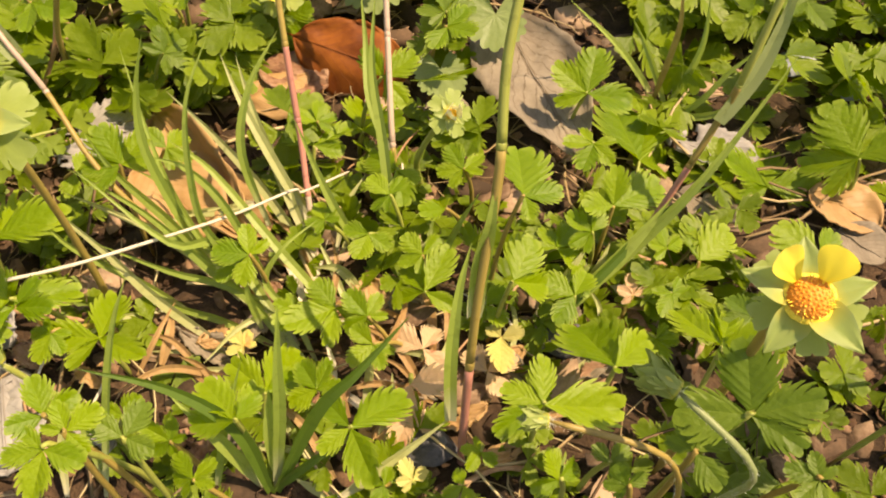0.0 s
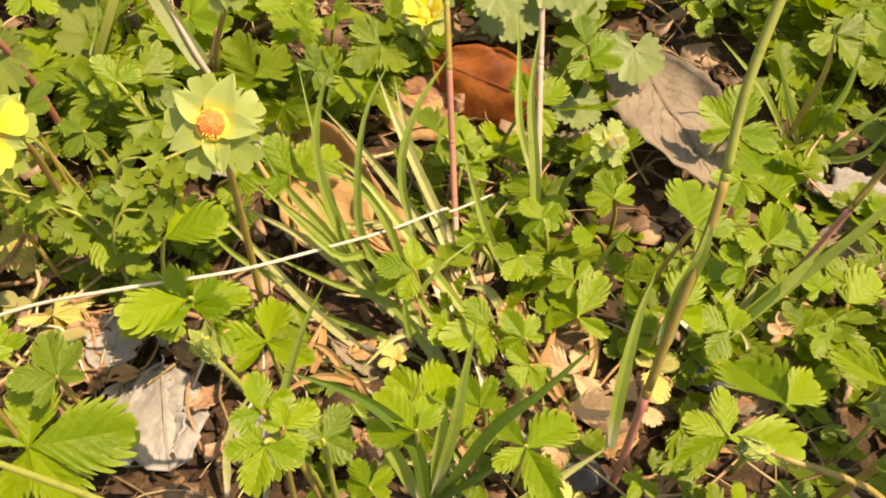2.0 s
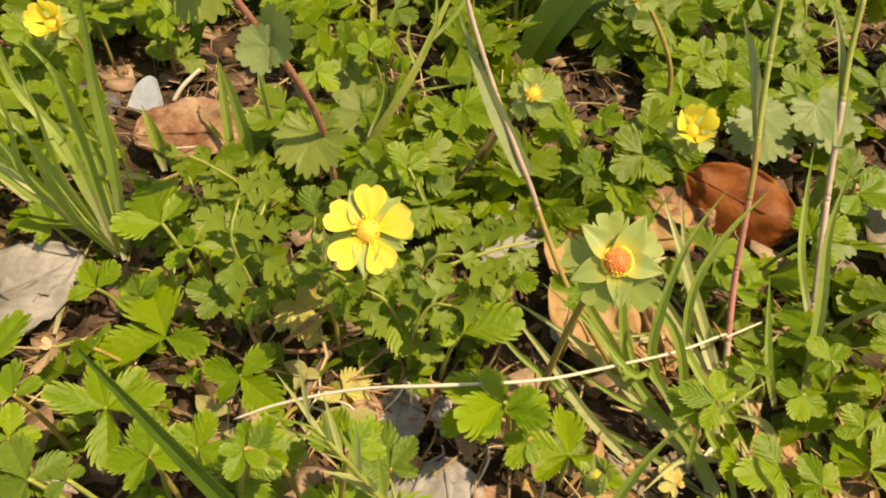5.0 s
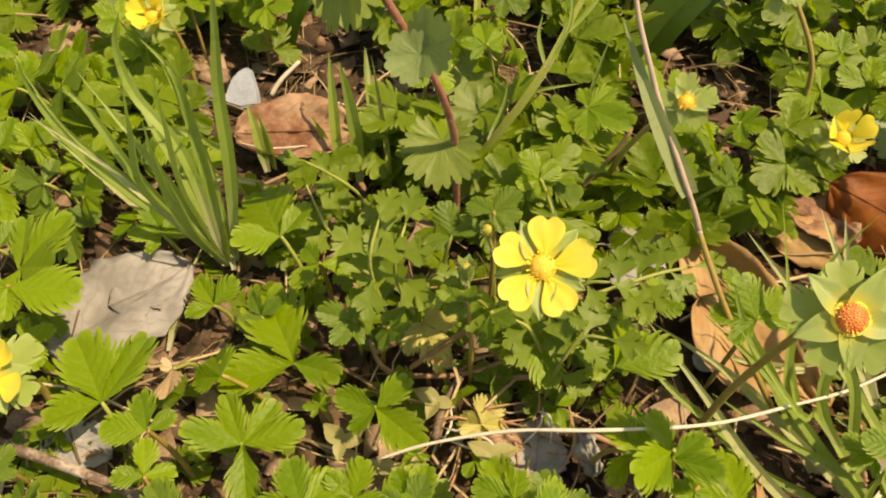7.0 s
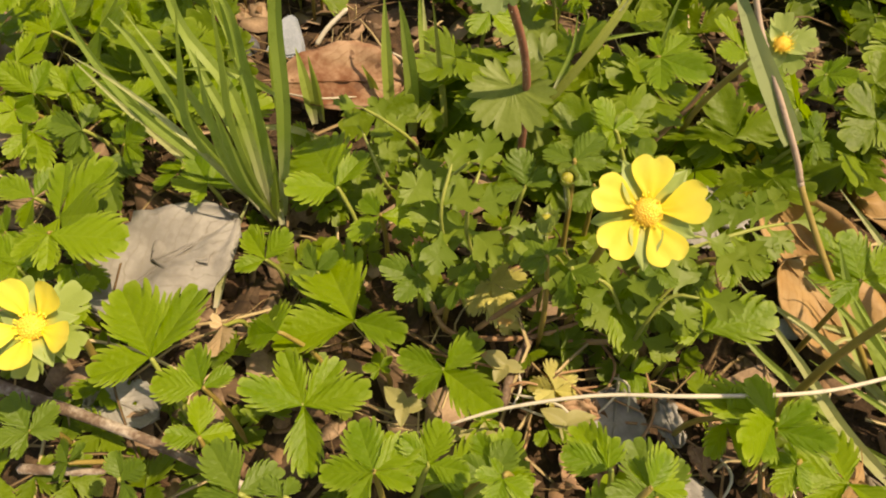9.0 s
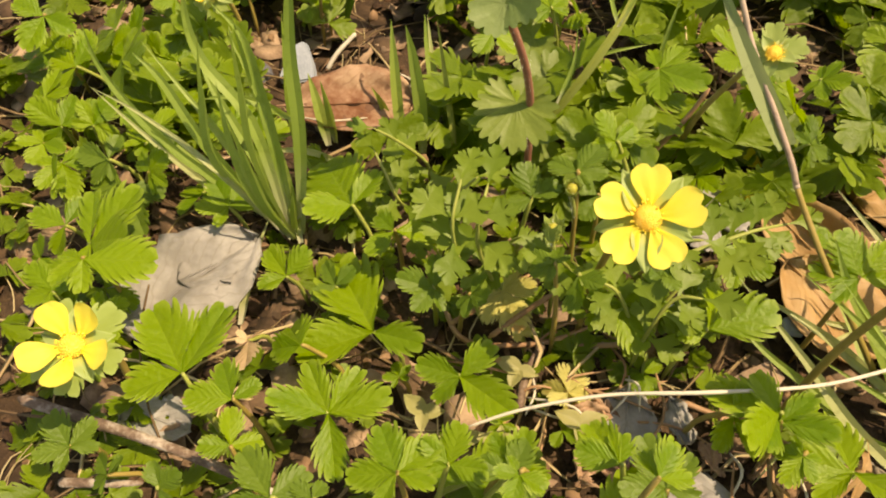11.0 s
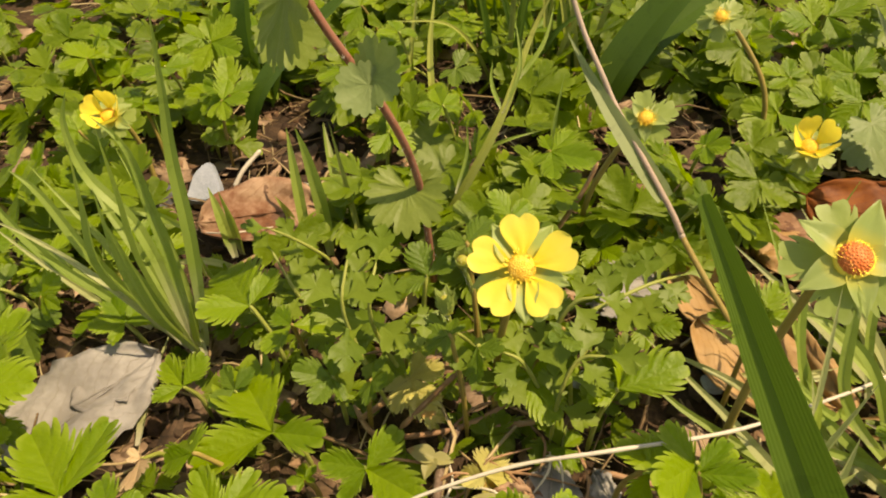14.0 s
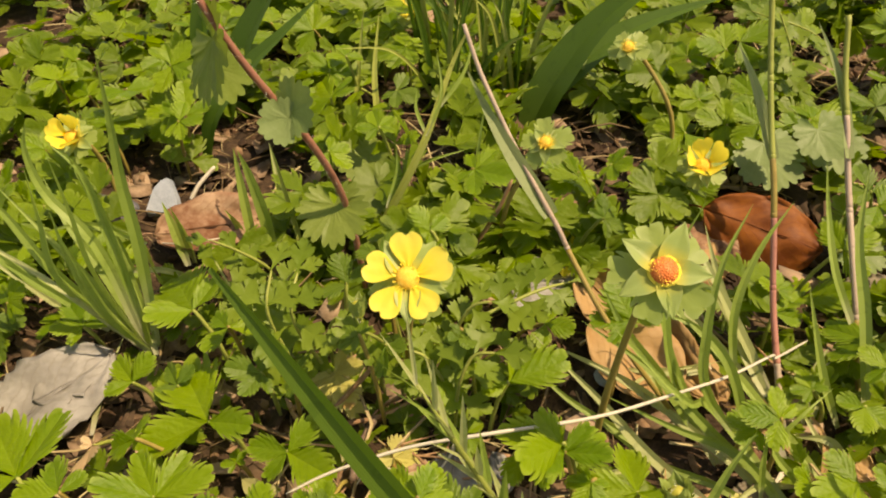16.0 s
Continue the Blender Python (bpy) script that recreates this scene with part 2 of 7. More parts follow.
def petal_material():
    m = Mat("petal_yellow")
    uv = m.node("UVMap")
    sep = m.node("SeparateXYZ")
    m.link(uv.outputs[0], sep.inputs[0])
    streak = m.noise(500, 2, m.node("NewGeometry").outputs["Position"])
    colour = m.mix(m.math("ADD", m.math("MULTIPLY", sep.outputs[1], 0.6), m.math("MULTIPLY", streak, 0.4)), (0.88, 0.66, 0.04), (0.92, 0.8, 0.17))
    m.bump(streak, 0.3, 0.0002)
    return m.finish(colour, 0.5, (0.9, 0.79, 0.1), 0.4, 0.25)


PETAL = petal_material()
PETAL_PALE = speckled("petal_cream", (0.7, 0.7, 0.4), (0.76, 0.76, 0.5), (0.8, 0.8, 0.58), 200, 0.5, 0.0001, through=(0.7, 0.7, 0.4))
STAMEN = speckled("stamen_yellow", (0.8, 0.55, 0.05), (0.84, 0.64, 0.08), (0.86, 0.7, 0.16), 700, 0.6, 0.0002)
DOME = speckled("flower_centre_yellow", (0.78, 0.4, 0.04), (0.84, 0.5, 0.07), (0.86, 0.6, 0.14), 1500, 0.6, 0.0003)
FRUIT = speckled("fruit_orange_red", (0.68, 0.12, 0.03), (0.78, 0.22, 0.06), (0.82, 0.36, 0.14), 900, 0.5, 0.0002, through=(0.7, 0.2, 0.05))
FRUIT_ORANGE = speckled("fruit_orange", (0.76, 0.2, 0.02), (0.82, 0.29, 0.04), (0.84, 0.44, 0.1), 900, 0.5, 0.0002, through=(0.7, 0.3, 0.05))
HAIR = speckled("silky_hairs", (0.6, 0.62, 0.5), (0.7, 0.72, 0.6), (0.8, 0.8, 0.72), 300, 0.5, 0.0001, through=(0.6, 0.62, 0.45))

# ---- shapes ----


def rnd(a, b):
    return random.uniform(a, b)


def link_mesh(name, verts, faces, material, uvs=None, smooth=True):
    me = bpy.data.meshes.new(name)
    me.from_pydata([tuple(v) for v in verts], [], faces)
    if uvs is not None:
        layer = me.uv_layers.new(name="UVMap")
        loops = np.empty(len(me.loops), dtype=np.int32)
        me.loops.foreach_get("vertex_index", loops)
        layer.data.foreach_set("uv", np.asarray(uvs, dtype=np.float32)[loops].ravel())
    me.materials.append(material)
    me.polygons.foreach_set("use_smooth", [smooth] * len(me.polygons))
    me.update()
    return me


def crease(me, cols):
    """Sharpens the midrib of a mesh laid out in rows of that many columns."""
    mid = cols // 2
    for e in me.edges:
        a, c = e.vertices
        if a % cols == mid and c % cols == mid:
            e.use_edge_sharp = True
    return me


def part(name, me, parent, m=None, label=""):
    """One mesh as a part under its thing, or under a part."""
    ob = new(name, me)
    ob.parent = parent
    if m is not None:
        ob.matrix_local = m
    if label:
        tagged(ob, label)
    return ob


def thing(name, x, y, z, label, category, group=""):
    """An Empty at the base of a thing, in centimetres."""
    ob = new(name)
    ob.empty_display_size = 0.005
    ob.location = (x * 0.01, y * 0.01, z * 0.01)
    return tagged(ob, label, category, group)


def grid_faces(rows, cols):
    return [(i * cols + j, i * cols + j + 1, (i + 1) * cols + j + 1, (i + 1) * cols + j) for i in range(rows - 1) for j in range(cols - 1)]


def catmull(points, n):
    """n points on a smooth curve through the given ones."""
    p = [Vector(q) for q in points]
    p = [p[0] * 2 - p[1]] + p + [p[-1] * 2 - p[-2]]
    out = []
    for k in range(n):
        s = k / (n - 1) * (len(p) - 3)
        i = min(int(s), len(p) - 4)
        u = s - i
        a, b, c, d = p[i:i + 4]
        out.append(0.5 * (2 * b + (c - a) * u + (2 * a - 5 * b + 4 * c - d) * u * u + (3 * b - a - 3 * c + d) * u ** 3))
    return out


def tube(name, points, radii, material, sides=7, n=14, bumps=0.0, round_ends=True):
    """A tube in metres through points in centimetres, round at both ends; radii in centimetres, from first to last."""
    line = catmull(points, n)
    verts, uvs = [], []
    for k, c in enumerate(line):
        d = (line[min(k + 1, n - 1)] - line[max(k - 1, 0)]).normalized()
        side = d.cross(Vector((0.3, 0.2, 1))).normalized()
        up = side.cross(d)
        s = k / (n - 1)
        f = s * (len(radii) - 1)
        i = min(int(f), len(radii) - 2)
        r = radii[i] + (radii[i + 1] - radii[i]) * (f - i)
        r *= (0.35 if round_ends and k in (0, n - 1) else 1) * (1 + bumps * (noise.noise(c * 2.3) + noise.noise(c * 7)))
        for j in range(sides):
            a = 2 * math.pi * j / sides
            verts.append((c + (side * math.cos(a) + up * math.sin(a)) * r) * 0.01)
            uvs.append((j / sides, s))
    faces = [(i * sides + j, i * sides + (j + 1) % sides, (i + 1) * sides + (j + 1) % sides, (i + 1) * sides + j) for i in range(n - 1) for j in range(sides)]
    faces += [tuple(range(sides))[::-1], tuple(range((n - 1) * sides, n * sides))]
    return link_mesh(name, verts, faces, material, uvs)


def ribbon(name, points, width, material, fold=0.4, n=16, face=(0, 0, 1), base=0.55, tip=0.03, twist=0.0, taper=0.4):
    """A blade in metres along points in centimetres, folded along its midrib and tapered to its tip. face: the way that its upper side looks."""
    line = catmull(points, n)
    verts, uvs = [], []
    for k, c in enumerate(line):
        s = k / (n - 1)
        d = (line[min(k + 1, n - 1)] - line[max(k - 1, 0)]).normalized()
        side = d.cross(Vector(face))
        side = (side if side.length > 0.05 else Vector((1, 0, 0))).normalized()
        up = side.cross(d)
        a = twist * s
        side, up = side * math.cos(a) + up * math.sin(a), up * math.cos(a) - side * math.sin(a)
        w = width / 2 * min(1.0, base + s * 2.2) * (1 - max(0, (s - taper) / (1 - taper)) ** (1.7 if taper > 0.5 else 1.3) * (1 - tip))
        for j, u in enumerate((-1, -0.5, 0, 0.5, 1)):
            verts.append((c + side * u * w + up * abs(u) * w * fold) * 0.01)
            uvs.append((u / 2 + 0.5, s))
    return crease(link_mesh(name, verts, grid_faces(n, 5), material, uvs), 5)


def toothed(teeth, widest, width, depth, fold, droop, lean=0.0, seed=0):
    """Verts, faces and UVs of one toothed leaflet of unit length along +y, its base at the origin."""
    rng = random.Random(seed)
    rows = 2 * teeth + 3
    cols = (-1, -0.72, -0.36, 0, 0.36, 0.72, 1)
    verts, uvs = [], []
    for k in range(rows):
        v = k / (rows - 1)
        if v < widest:
            w = width * math.sin(v / widest * math.pi / 2) ** 1.3
        else:
            w = width * max(0.0, math.cos((v - widest) / (1 - widest) * math.pi / 2)) ** 0.55
        out = k % 2 == 1
        for u in cols:
            side, edge = (1 if u > 0 else -1), abs(u)
            d = 0
            if edge == 1 and 2 < k < rows - 1:
                d = (depth if out else -depth * 0.9) * rng.uniform(0.75, 1.2)
            elif edge == 0.72 and 2 < k < rows - 1:
                d = (0.2 if out else -0.12) * depth
            x = u * w + d * side * 0.55 + lean * u * u * w * 0.7
            y = v + 0.16 * edge * edge * v * (1.1 - v) + (d * 0.95 if d > 0 else d * 0.15) * (0.35 + 0.75 * v)
            if k == rows - 1:
                x, y = u * 0.05, 1.0 + 0.035 * (1 - edge) - 0.02 * edge
            z = fold * edge * w * (1 - 0.35 * edge) - droop * v * v + 0.03 * math.sin(v * 5 + seed) * edge + rng.uniform(-0.006, 0.006)
            verts.append(Vector((x, y, z)))
            uvs.append((u / 2 + 0.5, v))
    return verts, grid_faces(rows, len(cols)), uvs


def joined(*shapes):
    """Several turned shapes as one: each with its turn in degrees and its scale."""
    verts, faces, uvs = [], [], []
    for (sv, sf, su), turn, s in shapes:
        m = Matrix.Rotation(radians(turn), 4, "Z") @ Matrix.Scale(s, 4)
        n = len(verts)
        verts += [m @ v + Vector((0, 0, 0.004 * len(faces) / 50)) for v in sv]
        faces += [tuple(i + n for i in f) for f in sf]
        uvs += su
    return verts, faces, uvs


def cut_leaflet(teeth, width, depth, fold, droop, blunt=0.5, lean=0.0, seed=0):
    """Verts, faces and UVs of one wedge-based leaflet of unit length along +y: straight lower sides, an outer half cut into rounded
    forward-pointing teeth, and a blade pleated between the side veins, each of which runs out into a tooth."""
    rng = random.Random(seed)
    cols = (-1, -0.82, -0.56, -0.28, 0, 0.28, 0.56, 0.82, 1)
    plain, steps = 4, ((0.0, -0.85, 0.0), (0.14, 0.2, 0.2), (0.42, 0.9, 0.42), (0.74, 0.95, 0.6))
    rows = [(k / plain * 0.26, 0.0, -0.5 + 0.5 * k / plain) for k in range(plain)]
    for k in range(teeth):
        rows += [(0.26 + 0.7 * (k + s) / teeth, d, k + v) for s, d, v in steps]
    rows.append((1.0, 0.6, teeth + 0.1))
    swing = [[rng.uniform(0.65, 1.3) for _ in range(teeth + 2)] for _ in (0, 1)]
    phase = rng.uniform(0, 6)
    verts, uvs = [], []
    for n, (p, d, vein) in enumerate(rows):
        tooth = max(0, (n - plain) // 4)
        mid_y = p ** 2.2 * 0.97 if n < len(rows) - 1 else 1.0
        if p < 0.5:
            ex, ey = width * (0.05 + 0.95 * math.sin(p / 0.5 * math.pi / 2) ** 1.25), 0.01 + p * 1.16
        else:
            a = (p - 0.5) / 0.5 * math.pi / 2
            ex, ey = width * math.cos(a) ** (blunt + 0.12), 0.59 + 0.36 * math.sin(a)
        pleat = (0.0025 if d < 0 else -0.0025 if d > 0.8 else 0.0) if n >= plain else 0.0
        for u in cols:
            edge, side = abs(u), (1 if u > 0 else -1)
            push = depth * 0.78 * d * swing[u > 0][min(tooth, teeth)]
            away = Vector((ex * 0.85, ey - 0.22 + 0.15 * p)).normalized()
            fx, fy = max(0.02, ex + away.x * push), ey + away.y * push
            if n == len(rows) - 1:
                fx, fy = 0.04, 1.04
            t = max(0.0, (edge - 0.5) / 0.5)
            x = u * (ex + (fx - ex) * t) * (1 + lean * side)
            y = mid_y + (ey + (fy - ey) * t - mid_y) * edge
            z = 0.6 * fold * edge * ex * (1 - 0.55 * edge) - droop * p * p + 0.03 * math.sin(p * 6 + phase + u) * edge + pleat * min(1.0, edge * 2.5)
            verts.append(Vector((x, y, z)))
            uvs.append((u / 2 + 0.5, vein / 6.5))
    return verts, grid_faces(len(rows), len(cols)), uvs


MIDDLE = [cut_leaflet(5, 0.34, 0.14, 0.3, 0.06, 0.6, seed=1), cut_leaflet(5, 0.35, 0.13, 0.2, 0.2, 0.6, seed=2), cut_leaflet(6, 0.36, 0.12, 0.4, -0.04, 0.58, seed=3),
          cut_leaflet(5, 0.33, 0.15, 0.25, 0.26, 0.62, 0.1, seed=4), cut_leaflet(5, 0.37, 0.14, 0.3, -0.1, 0.58, -0.08, seed=11), cut_leaflet(4, 0.33, 0.17, 0.42, 0.12, 0.55, seed=12)]
SIDE = [joined((cut_leaflet(5, 0.28, 0.13, 0.3, 0.08, 0.55, seed=5), 15, 1.0), (cut_leaflet(4, 0.25, 0.15, 0.3, 0.14, 0.5, seed=8), -36, 0.8)),
        cut_leaflet(5, 0.36, 0.15, 0.32, 0.06, 0.56, lean=0.2, seed=6),
        joined((cut_leaflet(5, 0.29, 0.13, 0.25, 0.12, 0.58, seed=7), 14, 1.0), (cut_leaflet(4, 0.24, 0.15, 0.3, 0.16, 0.5, seed=9), -44, 0.74)),
        cut_leaflet(5, 0.35, 0.14, 0.4, 0.2, 0.55, lean=0.14, seed=13)]
FAR_MIDDLE = [toothed(4, 0.66, 0.36, 0.09, 0.35, 0.06 * k, seed=k) for k in range(3)]
FAR_SIDE = [toothed(4, 0.64, 0.38, 0.09, 0.35, 0.1, lean=0.3 * k, seed=k + 5) for k in range(2)]
MESHES = {}


def leaflet_mesh(kind, index, material, flip=False):
    key = (kind, index, material.name, flip)
    if key not in MESHES:
        verts, faces, uvs = (MIDDLE if kind == "middle" else SIDE)[index]
        if flip:
            verts, faces = [Vector((-v.x, v.y, v.z)) for v in verts], [f[::-1] for f in faces]
        MESHES[key] = crease(link_mesh("leaflet", verts, faces, material, uvs), 9)
    return MESHES[key]


def frame_from(normal, spin):
    """A turn whose z is the normal and whose y points along the compass angle spin (degrees, counter-clockwise from +y)."""
    n = Vector(normal).normalized()
    y = Vector((-math.sin(radians(spin)), math.cos(radians(spin)), 0))
    y = (y - n * y.dot(n)).normalized()
    x = y.cross(n)
    return Matrix(((x.x, y.x, n.x), (x.y, y.y, n.y), (x.z, y.z, n.z))).to_4x4()


LEAF_LABELS = {"strawberry_leaf_green": "bright green toothed trifoliate mock strawberry leaf on a thin stalk",
               "strawberry_leaf_deep_green": "deep green toothed trifoliate mock strawberry leaf",
               "strawberry_leaf_yellowed": "small yellowed trifoliate mock strawberry leaf low over the litter",
               "strawberry_leaf_pink": "withering pink and cream trifoliate mock strawberry leaf"}
LEAF_COUNT = [0]


def leaf(x, y, z, size, spin, lean=0.0, lean_to=0.0, spread=82.0, material=GREEN, side=0.86, root=None):
    """A trifoliate leaf on its stalk: where its leaflets meet (cm), the middle leaflet's length and compass angle, and how far its face leans and which way."""
    LEAF_COUNT[0] += 1
    rng = random.Random(LEAF_COUNT[0])
    if root is None:
        root = (x + rng.uniform(-0.5, 0.5) - math.sin(radians(spin)) * -0.4, y + rng.uniform(0.0, 0.7) - math.cos(radians(spin)) * 0.4, 0)
    top = thing("strawberry_leaf", root[0], root[1], 0, LEAF_LABELS[material.name], "leaf", "mock strawberry leaves")
    off = Vector((x - root[0], y - root[1], z))
    stalk = [(0, 0, -0.3), (off.x * 0.25, off.y * 0.25, z * 0.5), off - Vector((off.x, off.y, 0)) * 0.15 - Vector((0, 0, 0.1)), off]
    me = tube("stalk", stalk, (0.07, 0.055, 0.045), STALK_GREEN if rng.random() < 0.6 else STALK_BROWN, 5, 8)
    part("stalk", me, top)
    lean, lean_to = abs(lean + rng.uniform(-14, 20)), lean_to + rng.uniform(-65, 65)
    a = radians(lean_to)
    normal = Vector((-math.sin(a) * math.sin(radians(lean)), math.cos(a) * math.sin(radians(lean)), math.cos(radians(lean))))
    at = Matrix.Translation(off * 0.01) @ frame_from(normal, spin)
    for turn, length, kind in ((0, size, "middle"), (spread, size * side, "left"), (-spread, size * side, "right")):
        length *= rng.uniform(0.93, 1.07)
        me = leaflet_mesh("middle", rng.randrange(6), material) if kind == "middle" else leaflet_mesh("side", rng.randrange(4), material, kind == "left")
        m = at @ pose(0, 0, 0, 0, 0, turn + rng.uniform(-7, 7)) @ pose(0, 0, 0, rng.uniform(-12, 18), rng.uniform(-16, 16), 0) @ Matrix.Scale(length * 0.01, 4)
        part("leaflet", me, top, m)
    return top


def leaf_of(joint, tips, material=GREEN):
    """A leaf whose leaflets reach from the joint (cm) out to the given tips, each an offset from the joint; five tips where the side leaflets are cleft to their base."""
    LEAF_COUNT[0] += 1
    rng = random.Random(LEAF_COUNT[0] + 500)
    joint, tips = Vector(joint), [Vector(v) for v in tips]
    away = sum(tips, Vector()) / len(tips)
    root = Vector((joint.x - away.x * 0.8 + rng.uniform(-0.3, 0.3), joint.y - away.y * 0.8 + rng.uniform(0.1, 0.6), 0))
    top = thing("strawberry_leaf", root.x, root.y, 0, LEAF_LABELS[material.name], "leaf", "mock strawberry leaves")
    off = joint - root
    stalk_line = [(0, 0, -0.3), (off.x * 0.25, off.y * 0.25, off.z * 0.5), (off.x * 0.85, off.y * 0.85, off.z - 0.1), off]
    part("stalk", tube("stalk", stalk_line, (0.07, 0.055, 0.045), STALK_GREEN if rng.random() < 0.6 else STALK_BROWN, 5, 8), top)
    crowd = 0.8 if len(tips) > 3 else 1.0
    for k, v in enumerate(tips):
        y = v.normalized()
        n = Vector((rng.uniform(-0.25, 0.3), -0.3 + rng.uniform(-0.25, 0.25), 0.9))
        x = y.cross(n).normalized()
        n = x.cross(y)
        turn = Matrix(((x.x, y.x, n.x), (x.y, y.y, n.y), (x.z, y.z, n.z))).to_4x4()
        me = leaflet_mesh("middle", rng.randrange(6), material) if len(tips) > 3 or rng.random() < 0.6 else leaflet_mesh("side", rng.randrange(4), material, rng.random() < 0.5)
        size = Matrix.Diagonal((v.length * 0.01 * crowd * rng.uniform(0.86, 1.04), v.length * 0.0102, v.length * 0.01, 1))
        part("leaflet", me, top, Matrix.Translation(off * 0.01) @ turn @ size)
    return top


def ball(name, material, flatten=1.0, bumps=0, radius=1.0, seed=0, segments=14, rings=9):
    """A rounded body of unit size, beset with small rounded knobs."""
    bm = bmesh.new()
    bmesh.ops.create_uvsphere(bm, u_segments=segments, v_segments=rings, radius=radius)
    for v in bm.verts:
        v.co.z *= flatten
    for k in range(bumps):
        zz = 1 - (k + 0.5) / bumps * 1.35
        a = k * 2.39996
        r = math.sqrt(max(0, 1 - zz * zz))
        c = Vector((r * math.cos(a), r * math.sin(a), zz * flatten)) * radius * 0.94
        bmesh.ops.create_icosphere(bm, subdivisions=1, radius=1.3 / math.sqrt(bumps) * radius, matrix=Matrix.Translation(c))
    me = bpy.data.meshes.new(name)
    bm.to_mesh(me)
    bm.free()
    me.materials.append(material)
    me.polygons.foreach_set("use_smooth", [True] * len(me.polygons))
    return me


def petal_mesh(notch=0.11, cup=0.05, width=0.46):
    """A heart-shaped petal of unit length along +y, narrow at its base."""
    rows, cols = 13, 11
    verts, uvs = [], []
    for i in range(rows):
        v = i / (rows - 1)
        w = width * (0.16 + 0.84 * math.sin(min(1, v / 0.74) * math.pi / 2) ** 1.5 if v < 0.74 else math.cos((v - 0.74) / 0.26 * 1.25) ** 0.5)
        for j in range(cols):
            u = j / (cols - 1) * 2 - 1
            dip = notch * math.exp(-(u / 0.32) ** 2) * v ** 6
            verts.append(Vector((u * w, v - dip + 0.03 * (1 - u * u) * v, cup * v * v + 0.05 * u * u * v + 0.012 * math.sin(u * 7 + v * 4))))
            uvs.append((j / (cols - 1), v))
    return verts, grid_faces(rows, cols), uvs


def pointed(width=0.3):
    """A pointed sepal of unit length along +y, folded a little along its middle."""
    rows, cols = 9, 7
    verts, uvs = [], []
    for i in range(rows):
        v = i / (rows - 1)
        w = width * math.sin(min(1.0, 0.3 + v * 1.3) * math.pi * 0.5) * (1 - v ** 1.9)
        for j in range(cols):
            u = j / (cols - 1) * 2 - 1
            verts.append(Vector((u * (w + 0.012), v, 0.4 * abs(u) * w - 0.07 * v * v + 0.02 * math.sin(u * 6 + v * 5) * v)))
            uvs.append((j / (cols - 1), v))
    return verts, grid_faces(rows, cols), uvs


PETAL_SHAPES = [link_mesh("petal", *petal_mesh()[:2], PETAL, petal_mesh()[2]), link_mesh("petal", *petal_mesh(0.0, 0.34, 0.4)[:2], PETAL, petal_mesh()[2]),
                link_mesh("petal", *petal_mesh(0.1, 0.4, 0.46)[:2], PETAL, petal_mesh()[2])]
PETAL_SHAPES.append(link_mesh("petal", *petal_mesh(0.04, 0.3, 0.5)[:2], PETAL_PALE, petal_mesh()[2]))
SEPAL_SHAPE = link_mesh("sepal", *pointed(0.36)[:2], SEPAL, pointed()[2])
CALYX_SHAPE = link_mesh("sepal", *pointed(0.35)[:2], BRACT, pointed()[2])
BRACT_CUT = cut_leaflet(3, 0.37, 0.17, 0.4, 0.02, 0.34, seed=21)
BRACT_SHAPE = link_mesh("bract", *BRACT_CUT[:2], BRACT, BRACT_CUT[2])


def stamen_mesh():
    """One stamen of unit length along +y: a thread with a small pollen head."""
    w = 0.18
    verts = [Vector(q) for q in ((-0.06, 0, 0), (0.06, 0, 0), (0.06, 1, 0.3), (-0.06, 1, 0.3))] + [Vector((0, 1, 0.3)) + Vector(q) * w for q in ((1, 0, 0), (0, 1.3, 0), (-1, 0, 0), (0, -1.3, 0), (0, 0, 1), (0, 0, -1))]
    faces = [(0, 1, 2, 3), (4, 5, 8), (5, 6, 8), (6, 7, 8), (7, 4, 8), (5, 4, 9), (6, 5, 9), (7, 6, 9), (4, 7, 9)]
    return link_mesh("stamen", verts, faces, STAMEN, smooth=False)


STAMEN_SHAPE = stamen_mesh()


def hairs(name, points, length, count, material=HAIR, seed=0, thick=0.0025):
    """Fine hairs that stand off a stem through the given points; centimetres."""
    rng = random.Random(seed)
    line = catmull(points, 40)
    verts, faces = [], []
    for _ in range(count):
        c = line[rng.randrange(40)]
        d = Vector((rng.gauss(0, 1), rng.gauss(0, 1), rng.gauss(0, 1))).normalized()
        side = d.cross(Vector((0.3, 0.5, 0.8))).normalized() * thick
        n = len(verts)
        verts += [(c + side) * 0.01, (c - side) * 0.01, (c + d * length * rng.uniform(0.6, 1.2)) * 0.01]
        faces.append((n, n + 1, n + 2))
    return link_mesh(name, verts, faces, material)


def styles_mesh(radius, seed):
    """Short withered styles that stand off a fruit of the given radius."""
    rng = random.Random(seed)
    verts, faces = [], []
    for _ in range(70):
        a, h = rng.uniform(0, 6.283), rng.uniform(-0.1, 0.9)
        d = Vector((math.cos(a) * math.sqrt(1 - h * h), math.sin(a) * math.sqrt(1 - h * h), h))
        side = d.cross(Vector((0.2, 0.3, 0.9))).normalized() * radius * 0.035
        c = Vector((d.x, d.y, d.z * 0.72)) * radius
        n = len(verts)
        verts += [c + side, c - side, c + d * radius * rng.uniform(0.14, 0.32)]
        faces.append((n, n + 1, n + 2))
    return link_mesh("styles", verts, faces, STAMEN)


